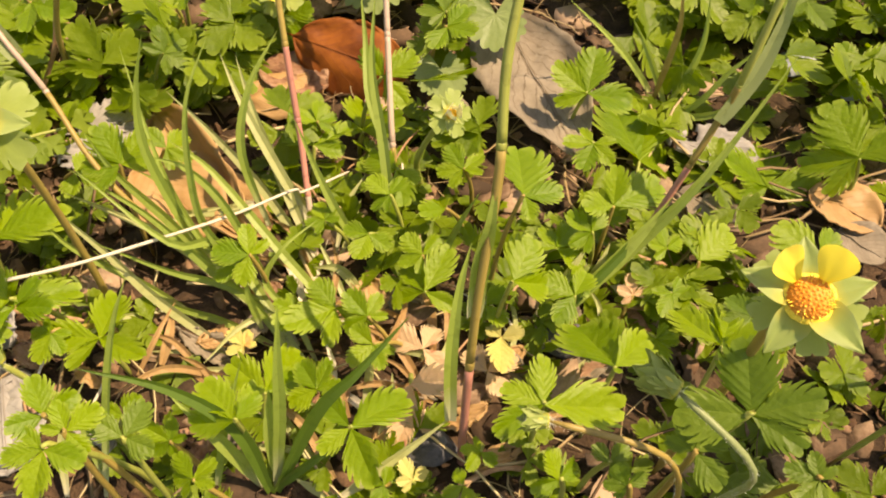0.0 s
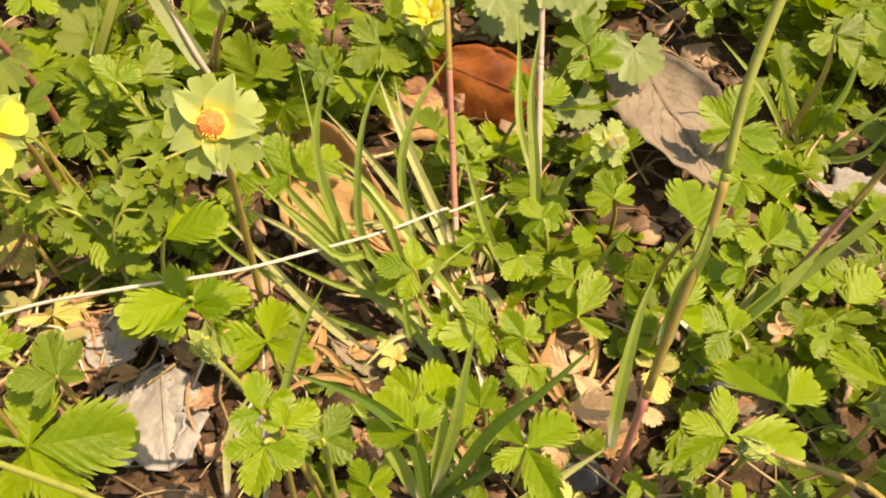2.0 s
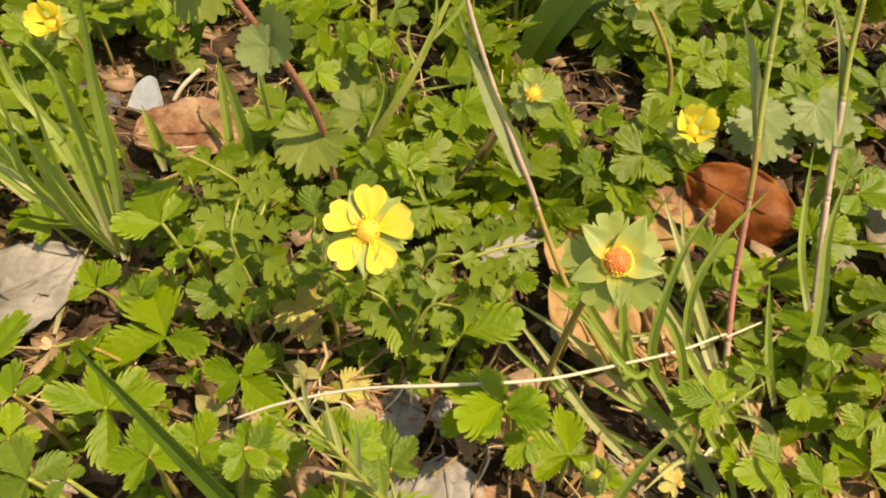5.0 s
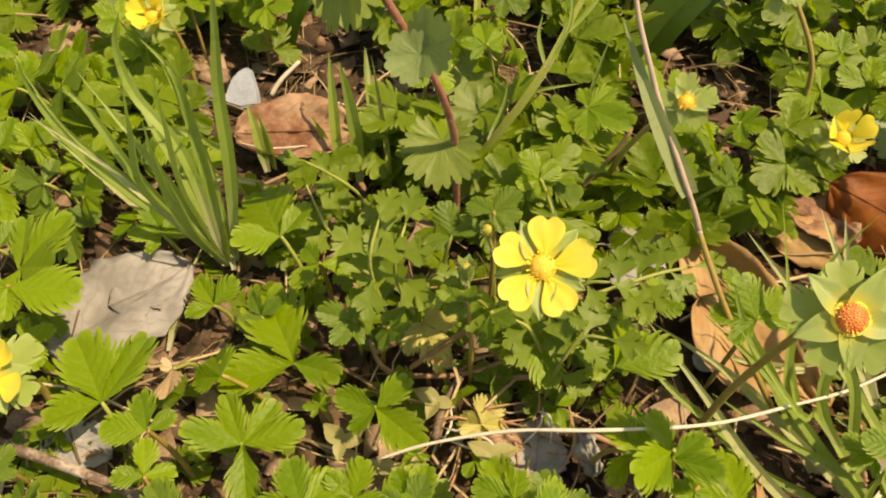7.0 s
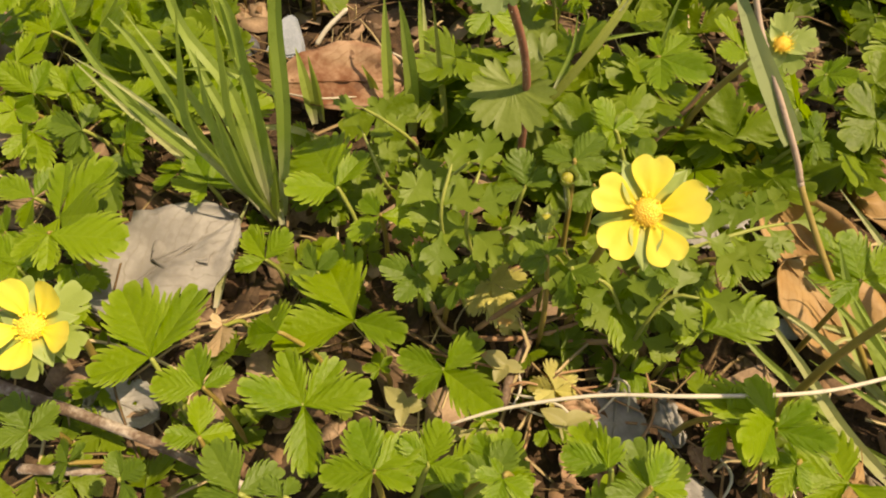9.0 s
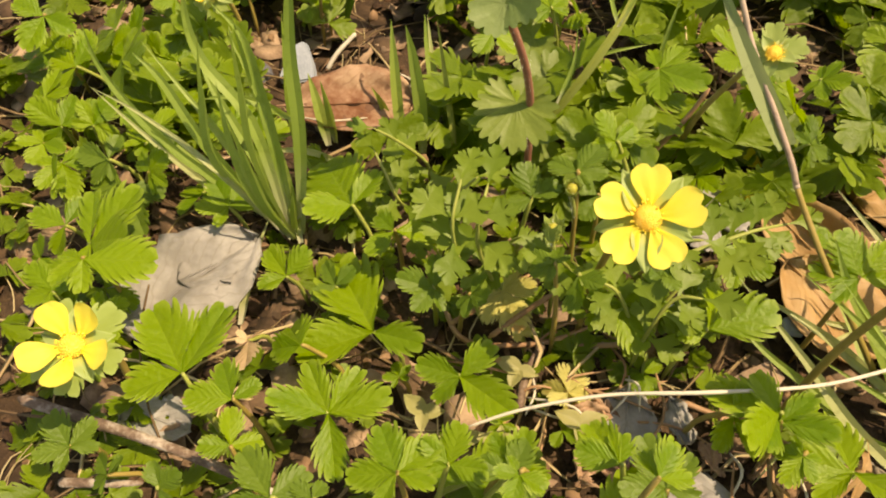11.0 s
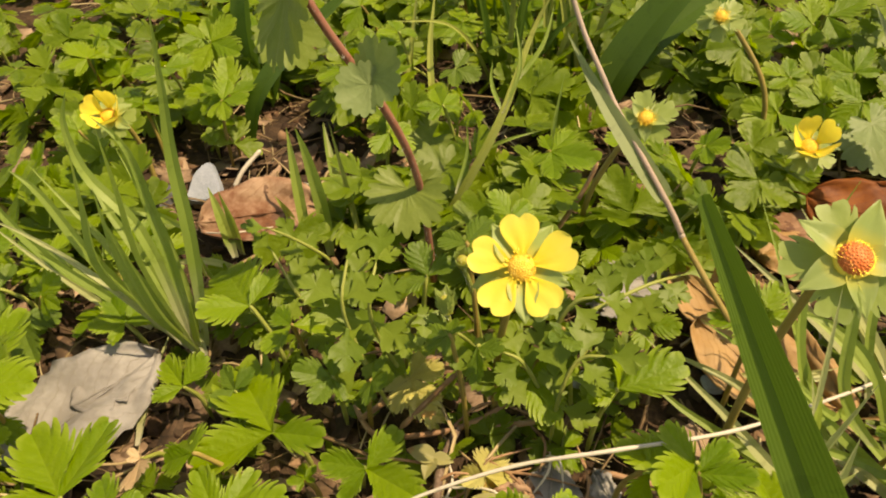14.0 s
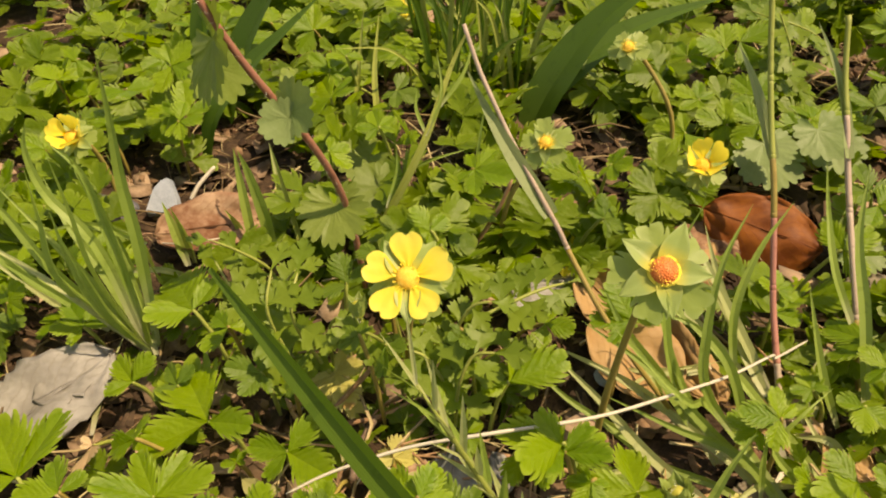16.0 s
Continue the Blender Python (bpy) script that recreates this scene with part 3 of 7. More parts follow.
def flower(x, y, z, radius, face, spin, stem, petals=(0, 1, 2, 3, 4), shape=0, centre=DOME, dome=0.27, sepal=0.74, bract=0.7, open_by=8.0, stamens=True, label="", bracts=5,
           stem_material=STALK_BROWN, knobs=110, category="flower", name="strawberry_flower"):
    """A mock strawberry flower or fruit head; centre and stem points in cm, radius of the corolla in cm, the way it faces."""
    base = stem[0]
    top = thing(name, base[0], base[1], 0, label, category, "mock strawberry flowers")
    off = Vector((x - base[0], y - base[1], z))
    at = Matrix.Translation(off * 0.01) @ frame_from(face, spin)
    n = Vector(face).normalized()
    line = [Vector(p) - Vector((base[0], base[1], 0)) for p in stem] + [off - n * radius * 0.25]
    stem_ob = part("stem", tube("stem", line, (0.09, 0.075, 0.07), stem_material, 7, 16), top)
    part("hairs", hairs("hairs", line, 0.1, 90, seed=int(x * 10)), stem_ob)
    r = radius * 0.01
    for k in petals:
        m = at @ pose(0, 0, 0, 0, 0, 72 * k + rnd(-4, 4)) @ Matrix.Translation((0, dome * 0.72 * r, 0.04 * r)) @ pose(0, 0, 0, open_by + rnd(-5, 5), rnd(-6, 6), 0) @ Matrix.Scale(r * (1 - dome * 0.72) * rnd(0.96, 1.04), 4)
        part("petal", PETAL_SHAPES[shape], top, m)
    for k in range(5):
        m = at @ pose(0, 0, 0, 0, 0, 72 * k + 36 + rnd(-5, 5)) @ Matrix.Translation((0, dome * 0.3 * r, -0.1 * r)) @ pose(0, 0, 0, rnd(-10, 16), rnd(-14, 14), 0) @ Matrix.Scale(r * sepal * rnd(0.92, 1.08), 4)
        part("sepal", SEPAL_SHAPE, top, m)
    for k in range(bracts):
        m = at @ pose(0, 0, 0, 0, 0, 72 * k + rnd(-6, 6)) @ Matrix.Translation((0, dome * 0.3 * r, -0.16 * r)) @ pose(0, 0, 0, rnd(-16, 4), rnd(-10, 10), 0) @ Matrix.Scale(r * bract * rnd(0.9, 1.1), 4)
        part("bract", BRACT_SHAPE, top, m)
    key = ("dome", centre.name, knobs)
    if key not in MESHES:
        MESHES[key] = ball("receptacle", centre, 0.72, knobs)
    part("receptacle", MESHES[key], top, at @ Matrix.Scale(dome * r, 4))
    if centre is FRUIT or centre is FRUIT_ORANGE:
        part("disc", MESHES.setdefault("disc", ball("disc", STAMEN, 0.3, 0)), top, at @ Matrix.Translation((0, 0, -0.05 * r)) @ Matrix.Scale(dome * 1.22 * r, 4))
        part("styles", styles_mesh(dome * r, int(x * 10)), top, at)
    if stamens:
        rng = random.Random(int(x * 100))
        for k in range(22):
            m = at @ pose(0, 0, 0, 0, 0, k * 137.5 + rng.uniform(-12, 12)) @ Matrix.Translation((0, dome * 0.8 * r, 0.03 * r)) @ pose(0, 0, 0, rng.uniform(20, 60), 0, 0) @ Matrix.Scale(r * rng.uniform(0.08, 0.17), 4)
            part("stamen", STAMEN_SHAPE, top, m)
    return top


def dead_leaf(x, y, z, length, width, spin, material, label, lean=0.0, lean_to=0.0, curl=0.15, wave=0.06, blunt=0.5, ragged=0.05, roll=0.0, rim=0.0, rim_side=1, seed=0):
    """A fallen leaf: its middle, length, width (cm), the compass angle of its tip, its lean, how far its sides curl up and its outline."""
    rows, cols = 22, 15
    verts, uvs = [], []
    for i in range(rows):
        v = i / (rows - 1)
        w = math.sin(math.pi * (v ** (0.75 if blunt > 0.5 else 1.1))) ** blunt
        for j in range(cols):
            u = j / (cols - 1) * 2 - 1
            q = Vector((u * 2.1 + seed, v * 3.1, seed * 1.7))
            rag = 1 + ragged * (noise.noise(q * 2.5) + noise.noise(q * 7)) * (abs(u) > 0.8)
            px, py = u * w * width / 2 * rag, (v - 0.5) * length * (1 + ragged * 0.6 * noise.noise(q * 3))
            pz = curl * width * u * u * w + wave * length * noise.noise(q * 1.2) + roll * length * (v - 0.5) ** 2 + 0.02 * length * noise.noise(q * 4)
            pz += rim * width * max(0.0, u * rim_side - 0.55) ** 1.5 * w + 0.008 * length * math.cos(v * 44 - abs(u) * 14) * abs(u) * w
            px -= rim * rim_side * width * max(0.0, u * rim_side - 0.7) * 0.6 * w
            verts.append(Vector((px, py, pz)) * 0.01)
            uvs.append((u / 2 + 0.5, v))
    top = thing("dead_leaf", x, y, z, label, "dead leaf", "fallen leaves")
    a = radians(lean_to)
    normal = Vector((-math.sin(a) * math.sin(radians(lean)), math.cos(a) * math.sin(radians(lean)), math.cos(radians(lean))))
    at = frame_from(normal, spin)
    faces = grid_faces(rows, cols)
    if ragged >= 0.2:
        faces = [f for f in faces if noise.noise(verts[f[0]] * 220 + Vector((seed * 3.7, 0, 0))) < 0.34 or f[0] % cols in (cols // 2 - 1, cols // 2)]
    blade_ob = part("blade", link_mesh("blade", verts, faces, material, uvs), top, at)
    thick = blade_ob.modifiers.new("thickness", "SOLIDIFY")
    thick.thickness, thick.offset = 0.0003, 0
    mid = [at @ (verts[i * cols + cols // 2] * 100) + Vector((0, 0, 0.02)) for i in range(0, rows, 3)]
    part("midrib", tube("midrib", mid, (0.035, 0.028, 0.012), material, 5, 14), top)
    foot = mid[0] - (mid[1] - mid[0]) * 0.9
    part("leaf_stalk", tube("leaf_stalk", [mid[0], (mid[0] + foot) * 0.5 + Vector((0.02, 0.03, -0.02)), foot - Vector((0, 0, 0.05))], (0.035, 0.032, 0.03), material, 5, 7), top)
    return top


# ---- ground ----


def ground_height(x, y):
    """Relief of the soil, in centimetres."""
    p = Vector((x * 0.12, y * 0.12, 0.3))
    return 0.5 * noise.noise(p) + 0.28 * noise.noise(p * 3.1) + 0.16 * noise.noise(p * 9) - 0.25


def spaced(lo, hi, step, reach):
    """Even steps from lo to hi, and growing ones out to reach on both sides."""
    inner = list(np.arange(lo, hi + 0.01, step))
    outer, d = [], step
    while sum(outer) < reach:
        d *= 1.35
        outer.append(d)
    far = np.cumsum(outer)
    return list(lo - far[::-1]) + inner + list(hi + far)


gx, gy = spaced(-45, 25, 0.42, 6000), spaced(-4, 50, 0.42, 6000)
verts = [(x * 0.01, y * 0.01, ground_height(x, y) * 0.01) for y in gy for x in gx]
ground = new("ground", link_mesh("ground", verts, grid_faces(len(gy), len(gx)), SOIL))
tagged(ground, "dark brown crumbly soil under leaf litter", "ground", kind="structure")


def scattered(name, shapes, count, box, size, material, label, category, lift=(0.0, 0.3), tilt=25, seed=1, keep=None, flat=False, uv=True):
    """ONE object of many small pieces strewn over a box (x0, x1, y0, y1) of the ground, in centimetres."""
    rng = random.Random(seed)
    verts, faces, uvs = [], [], []
    made = 0
    while made < count:
        x, y = rng.uniform(box[0], box[1]), rng.uniform(box[2], box[3])
        if keep and not keep(x, y, rng):
            made += 0.05
            continue
        made += 1
        sv, sf, su = shapes[rng.randrange(len(shapes))]
        s = rng.uniform(*size) * 0.01
        m = Matrix.Translation((x * 0.01, y * 0.01, (ground_height(x, y) + rng.uniform(*lift)) * 0.01)) @ Euler(
            (radians(rng.gauss(0, tilt)), radians(rng.gauss(0, tilt)), rng.uniform(0, 6.283))).to_matrix().to_4x4() @ Matrix.Scale(s, 4)
        n = len(verts)
        verts += [m @ v for v in sv]
        faces += [tuple(i + n for i in f) for f in sf]
        uvs += su
    ob = new(name, link_mesh(name, verts, faces, material, uvs if uv else None, not flat))
    return tagged(ob, label, category, kind="stuff")


def crumb_shape(seed):
    bm = bmesh.new()
    bmesh.ops.create_icosphere(bm, subdivisions=1, radius=0.5)
    rng = random.Random(seed)
    sx, sy, sz = rng.uniform(0.6, 1.4), rng.uniform(0.5, 1.0), rng.uniform(0.3, 0.7)
    verts = [Vector((v.co.x * sx, v.co.y * sy, v.co.z * sz)) * rng.uniform(0.75, 1.25) for v in bm.verts]
    faces = [tuple(v.index for v in f.verts) for f in bm.faces]
    bm.free()
    return verts, faces, [(0.5, 0.5)] * len(verts)


def flake_shape(seed):
    """A torn bit of dead leaf."""
    rng = random.Random(seed)
    ring = 9
    verts = [Vector((0, 0, rng.uniform(-0.1, 0.1)))]
    for k in range(ring):
        a, r = k / ring * 6.283, rng.uniform(0.3, 0.62)
        verts.append(Vector((math.cos(a) * r * 1.3, math.sin(a) * r * 0.8, rng.uniform(-0.12, 0.16))))
    verts += [v * 0.97 - Vector((0, 0, 0.035)) for v in verts]
    faces = [(0, k, k % ring + 1) for k in range(1, ring + 1)]
    faces += [tuple(i + ring + 1 for i in f)[::-1] for f in faces]
    faces += [(k, k + ring + 1, k % ring + 2 + ring, k % ring + 1) for k in range(1, ring + 1)]
    return verts, faces, [(v.x + 0.5, v.y + 0.5) for v in verts]


def fibre_shape(seed):
    """A dry grass fibre, bent, three-sided."""
    rng = random.Random(seed)
    n = 7
    line = catmull([(-0.5, 0, 0), (-0.15, rng.uniform(-0.1, 0.1), rng.uniform(0, 0.08)), (0.2, rng.uniform(-0.1, 0.1), rng.uniform(0, 0.1)), (0.5, rng.uniform(-0.2, 0.2), 0)], n)
    r = rng.uniform(0.006, 0.015)
    verts = [c + Vector((0, math.cos(a) * r, math.sin(a) * r * 0.6)) for c in line for a in (0, 2.09, 4.19)]
    faces = [(i * 3 + j, i * 3 + (j + 1) % 3, i * 3 + 3 + (j + 1) % 3, i * 3 + 3 + j) for i in range(n - 1) for j in range(3)]
    return verts, faces, [(0.5, 0.5)] * len(verts)


VIEW = (-36, 16, 2, 40)
scattered("soil_crumbs", [crumb_shape(k) for k in range(8)], 4200, VIEW, (0.12, 0.55), CRUMB, "brown crumbs of soil and bark on the ground", "soil crumbs", (-0.05, 0.12), 40, 11, flat=True)
scattered("leaf_litter", [flake_shape(k) for k in range(14)], 1700, VIEW, (0.35, 1.5), LITTER, "torn brown and grey bits of dead leaves on the soil", "leaf litter", (0.0, 0.3), 16, 12, keep=lambda x, y, r: not (-14.2 < x < -9.2 and 10.4 < y < 14.4))
scattered("fine_litter", [flake_shape(k + 20) for k in range(10)], 3200, VIEW, (0.15, 0.6), CRUMB, "small reddish brown crumbs of rotted leaves", "leaf litter", (0.0, 0.2), 30, 14)
scattered("short_fibres", [fibre_shape(k + 20) for k in range(10)], 1600, VIEW, (0.5, 2.0), FIBRE, "short bits of dry brown grass and roots on the soil", "dry grass", (0.02, 0.35), 14, 15)
scattered("dry_fibres", [fibre_shape(k) for k in range(12)], 700, VIEW, (1.2, 5.0), FIBRE, "dry straw-coloured grass fibres lying on the soil", "dry grass", (0.05, 0.6), 9, 13)

# ---- mock strawberry flowers ----
flower(-12.06, 13.11, 5.92, 0.89, (-0.05, -0.55, 0.8), 2, [(-12.6, 14.2, 0), (-12.5, 14.4, 2.5), (-12.15, 13.9, 4.9)], label="open yellow five-petalled mock strawberry flower facing up", open_by=3, dome=0.26, sepal=0.92, bract=0.8, knobs=200)
flower(-7.52, 12.53, 7.16, 0.84, (0.0, -0.6, 0.8), 12, [(-8.0, 13.3, 0), (-7.9, 13.35, 3.0), (-7.65, 13.0, 6.2)], petals=(), centre=FRUIT, dome=0.28, sepal=0.94, bract=0.9, stamens=False,
       label="mock strawberry head with red fruit, pale sepals and toothed bracts", knobs=170, stem_material=STALK_BROWN)
flower(-21.4, 9.38, 3.8, 0.84, (0.15, -0.35, 0.9), -18, [(-21.8, 10.0, 0), (-21.8, 10.2, 1.6), (-21.5, 9.8, 3.0)], shape=1, open_by=16, bract=0.95, sepal=0.85, label="yellow mock strawberry flower with cupped petals over toothed leaves")
flower(-4.87, 22.3, 2.57, 0.85, (-0.05, -0.45, 0.85), 10, [(-4.8, 23.0, 0), (-4.8, 23.1, 1.2), (-4.85, 22.8, 2.0)], shape=2, open_by=36, label="small yellow mock strawberry flower with cupped separate petals")
flower(-9.64, 19.7, 4.8, 0.8, (-0.1, -0.6, 0.75), 0, [(-10.9, 20.6, 0), (-10.6, 20.4, 2.2), (-9.8, 20.2, 4.2)], petals=(), dome=0.21, sepal=0.6, bract=0.8, label="petalless mock strawberry head with yellow centre")
flower(-7.26, 25.4, 4.79, 0.8, (-0.1, -0.6, 0.75), 20, [(-5.3, 24.9, 0), (-5.6, 25.1, 2.6), (-6.8, 25.6, 4.4)], petals=(), dome=0.21, sepal=0.6, bract=0.75, label="far petalless mock strawberry head with yellow centre")
flower(-24.4, 20.8, 3.3, 0.85, (0.1, -0.55, 0.8), 0, [(-24.2, 21.5, 0), (-24.3, 21.6, 1.6), (-24.4, 21.3, 2.8)], shape=2, open_by=40, label="yellow mock strawberry flower behind a grass tuft")

# ---- mock strawberry leaves ----
leaf_of((-16.89, 12.25, 1.58), [(-1.46, 1.66, -0.10), (-1.43, -0.82, 0.06), (1.07, -0.18, 0.35)])
leaf_of((-20.18, 10.11, 2.04), [(-1.20, 1.08, 0.43), (0.22, 1.54, 0.23), (-0.94, -0.64, -0.10)])
leaf_of((-17.02, 10.02, 2.09), [(-0.96, -0.23, 0.71), (-0.71, 0.80, 0.21), (0.35, 0.92, 0.25), (1.07, 0.56, 0.12), (0.51, -1.06, -0.10)])
leaf_of((-18.73, 9.63, 2.57), [(-0.55, 0.67, 0.01), (0.37, 0.45, 0.04), (-0.86, -0.19, -0.02)])
leaf_of((-14.82, 11.75, 1.49), [(-0.94, -0.15, -0.10), (0.50, 0.61, 0.48), (1.08, -0.65, 0.53)])
leaf_of((-18.38, 15.20, 2.02), [(-1.28, 1.68, -0.82), (0.32, 0.82, 0.50), (-0.80, -0.67, 0.54)])
leaf_of((-17.07, 14.48, 2.32), [(-0.58, 0.45, -0.08), (-0.43, -0.65, -0.11), (0.92, 0.33, -0.10)])
leaf_of((-19.43, 13.35, 1.23), [(-0.67, 0.52, 0.16), (0.36, 0.64, 0.31), (-0.48, -0.42, 0.11)])
leaf_of((-24.73, 15.03, 0.97), [(-0.98, 0.26, -0.10), (0.91, 0.27, -0.20), (0.87, -1.10, -0.10)], material=DEEP)
leaf_of((-23.10, 11.70, 2.76), [(1.46, 0.38, -0.10), (0.29, -0.65, -0.10), (-0.62, -0.48, -0.10)])
leaf_of((-15.61, 9.40, 1.44), [(-0.31, 0.53, 0.61), (0.23, 1.02, -0.61), (-0.40, -0.33, -0.10)])
leaf_of((-14.15, 9.60, 1.50), [(-0.71, 0.09, 0.28), (0.76, 1.01, -0.28), (1.45, 0.54, -0.10)])
leaf_of((-11.25, 9.28, 4.66), [(-0.26, 0.48, -0.10), (0.38, 0.65, -0.15), (0.16, 0.50, 0.15)])
leaf_of((-10.05, 13.80, 2.13), [(1.25, 0.58, 0.19), (0.62, 1.63, -0.63), (-0.53, -0.35, 0.09)])
leaf_of((-12.58, 12.31, 0.82), [(-0.59, 0.22, -0.34), (0.12, 1.10, -0.74), (0.60, 0.35, -0.43), (-0.28, -0.53, 0.49), (0.35, -0.12, -0.72)], material=YELLOWED)
leaf_of((-19.70, 11.65, 0.95), [(-0.29, 0.04, 0.14), (-0.06, 0.49, -0.34), (0.40, -0.81, 0.53)], material=PINKED)
leaf_of((-18.15, 11.36, 1.95), [(-0.76, -0.09, -0.36), (-0.76, 0.80, -0.84)], material=GREEN)
leaf_of((-0.54, 13.10, 1.36), [(-0.56, 1.00, -0.18), (0.57, 0.96, 0.35), (0.68, -0.38, -0.01), (-0.72, -0.02, -0.27)])
leaf_of((-1.84, 9.39, 2.63), [(0.94, 0.85, -0.83), (0.38, -1.06, 0.54), (-0.53, -0.40, -0.10), (-0.62, 0.65, -0.10)])
leaf_of((-8.79, 11.85, 2.52), [(-0.60, 0.65, 0.24), (0.85, 0.05, 0.45), (-0.57, -0.70, 0.65)])
leaf_of((-3.87, 9.36, 2.96), [(-0.52, 0.99, -0.10), (0.39, 0.41, 0.18), (-0.91, -0.04, -0.18)])
leaf_of((1.48, 13.88, 3.90), [(-0.04, 1.44, -0.10), (0.77, 0.18, -0.10), (0.10, -0.49, -0.10)])
leaf_of((1.35, 12.76, 2.41), [(0.46, 1.04, -0.00), (0.92, 0.27, -0.46)])
leaf_of((3.23, 10.71, 2.62), [(-0.44, 1.65, -0.84), (0.86, 0.75, -0.10), (0.02, -0.20, 0.11)])
leaf_of((1.60, 9.54, 3.48), [(0.07, 0.91, -0.10), (-0.67, 0.34, -0.10), (1.49, 0.05, -0.10), (-0.78, -0.52, -0.10)])
leaf_of((5.36, 11.12, 2.79), [(-0.15, 1.33, -0.66), (1.03, 1.29, -0.80), (0.71, -0.09, 0.66)])
leaf_of((8.80, 17.35, 0.25), [(0.42, 1.52, 0.15), (1.38, -0.08, 0.15), (-1.34, -0.22, 0.86)])
leaf_of((5.29, 17.89, 0.60), [(0.31, 1.97, -0.02), (1.47, 0.66, -0.70), (-0.43, 2.28, 0.02)])
leaf_of((3.85, 15.06, 2.16), [(0.03, 0.57, 0.68), (-0.72, -0.23, 0.22), (1.25, 0.86, -0.23)])
leaf_of((6.15, 14.40, 0.90), [(0.14, 1.18, -0.11), (0.91, 0.90, -0.10), (-0.05, -0.34, -0.46)])
leaf_of((-0.08, 15.29, 1.60), [(-0.54, -0.40, 0.47), (-0.23, 0.75, -0.35)])
leaf_of((-1.28, 16.46, 1.66), [(-0.99, 0.62, -0.52), (0.53, -0.29, -0.12), (0.18, -0.91, -0.16)])
leaf_of((-3.45, 17.34, 1.52), [(-0.80, 1.25, -0.23), (0.20, 1.59, -0.10), (0.74, -0.02, -0.10)])
leaf_of((-2.33, 18.67, 0.70), [(-0.61, 0.12, 0.00), (-0.04, 1.87, -0.34), (1.05, -0.13, 0.78)])
leaf_of((1.21, 12.18, 0.94), [(-0.26, 0.38, -0.10), (-0.01, -0.86, 0.55), (0.37, -0.08, 0.43)], material=YELLOWED)
leaf_of((-0.78, 10.86, 1.31), [(0.67, -0.23, 0.75), (-0.23, -0.46, -0.69)], material=PINKED)
leaf_of((-8.85, 11.92, 2.68), [(-1.24, 0.13, 0.19), (-0.51, 0.50, 0.34), (-0.90, -0.97, 0.70), (0.98, 0.64, -0.60)])
leaf_of((-7.24, 11.53, 1.85), [(-1.18, 0.07, -0.00), (-0.09, 1.37, -0.25), (-0.59, -0.57, -0.10), (0.96, -0.47, 0.50)])
leaf_of((-2.51, 12.65, 1.33), [(-0.84, -0.78, 0.26), (-0.51, 0.61, 0.10), (0.83, -0.20, -0.11)])
leaf_of((-11.63, 9.96, 3.26), [(-0.74, 0.12, -0.10), (-0.62, 0.69, -0.10), (0.00, 0.63, -0.10)])
leaf_of((-3.76, 10.58, 1.44), [(-0.84, 0.63, -0.00), (0.45, 1.18, -0.78), (0.70, 0.37, -0.10)])
leaf_of((-0.55, 12.0, 0.7), [(-0.75, 0.35, -0.05), (0.55, -0.55, 0.1), (0.35, 0.65, -0.1)], material=PINKED)
leaf_of((0.9, 11.5, 0.6), [(0.65, 0.45, 0.05), (-0.5, 0.6, -0.1), (0.3, -0.6, 0.1)], material=PINKED)
leaf(-15.25, 8.94, 3.00, 1.03, 34, 22, 180)
leaf(-24.19, 12.87, 1.50, 1.95, -91, 22, 180)
leaf(-26.64, 14.70, 1.00, 0.74, -26, 22, 180)
leaf(-25.33, 13.39, 1.20, 0.96, 79, 22, 180)
leaf(-18.52, 8.91, 2.20, 0.70, 30, 22, 180)
leaf(-13.38, 9.36, 3.00, 0.73, -15, 22, 180, material=DEEP)
leaf(-10.76, 9.93, 2.80, 0.89, 30, 22, 180, material=DEEP)
leaf(-28.26, 17.16, 1.50, 0.87, -13, 22, 180)
leaf(-27.95, 19.05, 1.50, 0.89, 46, 22, 180)
leaf(-26.25, 20.03, 1.40, 0.72, -29, 22, 180)
leaf(-24.17, 18.89, 1.30, 0.81, 53, 22, 180)
leaf(-25.38, 16.94, 1.20, 0.65, -29, 22, 180)
leaf(-17.17, 7.99, 3.00, 0.89, 48, 22, 180, material=DEEP)
leaf(-15.84, 13.29, 2.20, 0.82, 93, 22, 180, material=DEEP)
leaf(-15.01, 13.33, 2.20, 0.62, -109, 22, 180, material=DEEP)
leaf(-21.84, 8.28, 1.50, 0.75, 52, 22, 180, material=DEEP)
leaf(-19.26, 7.77, 2.50, 0.58, -38, 22, 180, material=DEEP)
leaf(-16.20, 11.75, 0.80, 0.39, 35, 22, 180)
leaf(-13.35, 15.72, 4.00, 0.77, -21, 22, 180, material=DEEP)
leaf(-13.42, 13.60, 3.50, 0.58, 70, 22, 180, material=DEEP)
leaf(-12.88, 13.79, 3.00, 0.66, 166, 22, 180, material=DEEP)
leaf(-11.85, 14.22, 1.80, 1.11, -153, 22, 180)
leaf(-14.18, 15.48, 3.20, 0.75, 28, 22, 180, material=DEEP)
leaf(-11.20, 14.45, 3.00, 0.54, -151, 22, 180, material=DEEP)
leaf(-20.99, 8.04, 1.20, 0.55, 65, 22, 180, material=DEEP)
leaf(-24.54, 11.60, 1.20, 0.76, 52, 22, 180)
leaf(-16.48, 8.15, 3.00, 0.44, 63, 22, 180, material=DEEP)
leaf(-11.33, 8.90, 1.70, 1.80, -69, 22, 180)
leaf(-13.36, 9.52, 3.00, 0.72, -15, 22, 180)
leaf(-14.42, 9.31, 3.00, 0.72, -3, 22, 180)
leaf(-6.01, 8.09, 5.00, 0.65, 174, 22, 180)
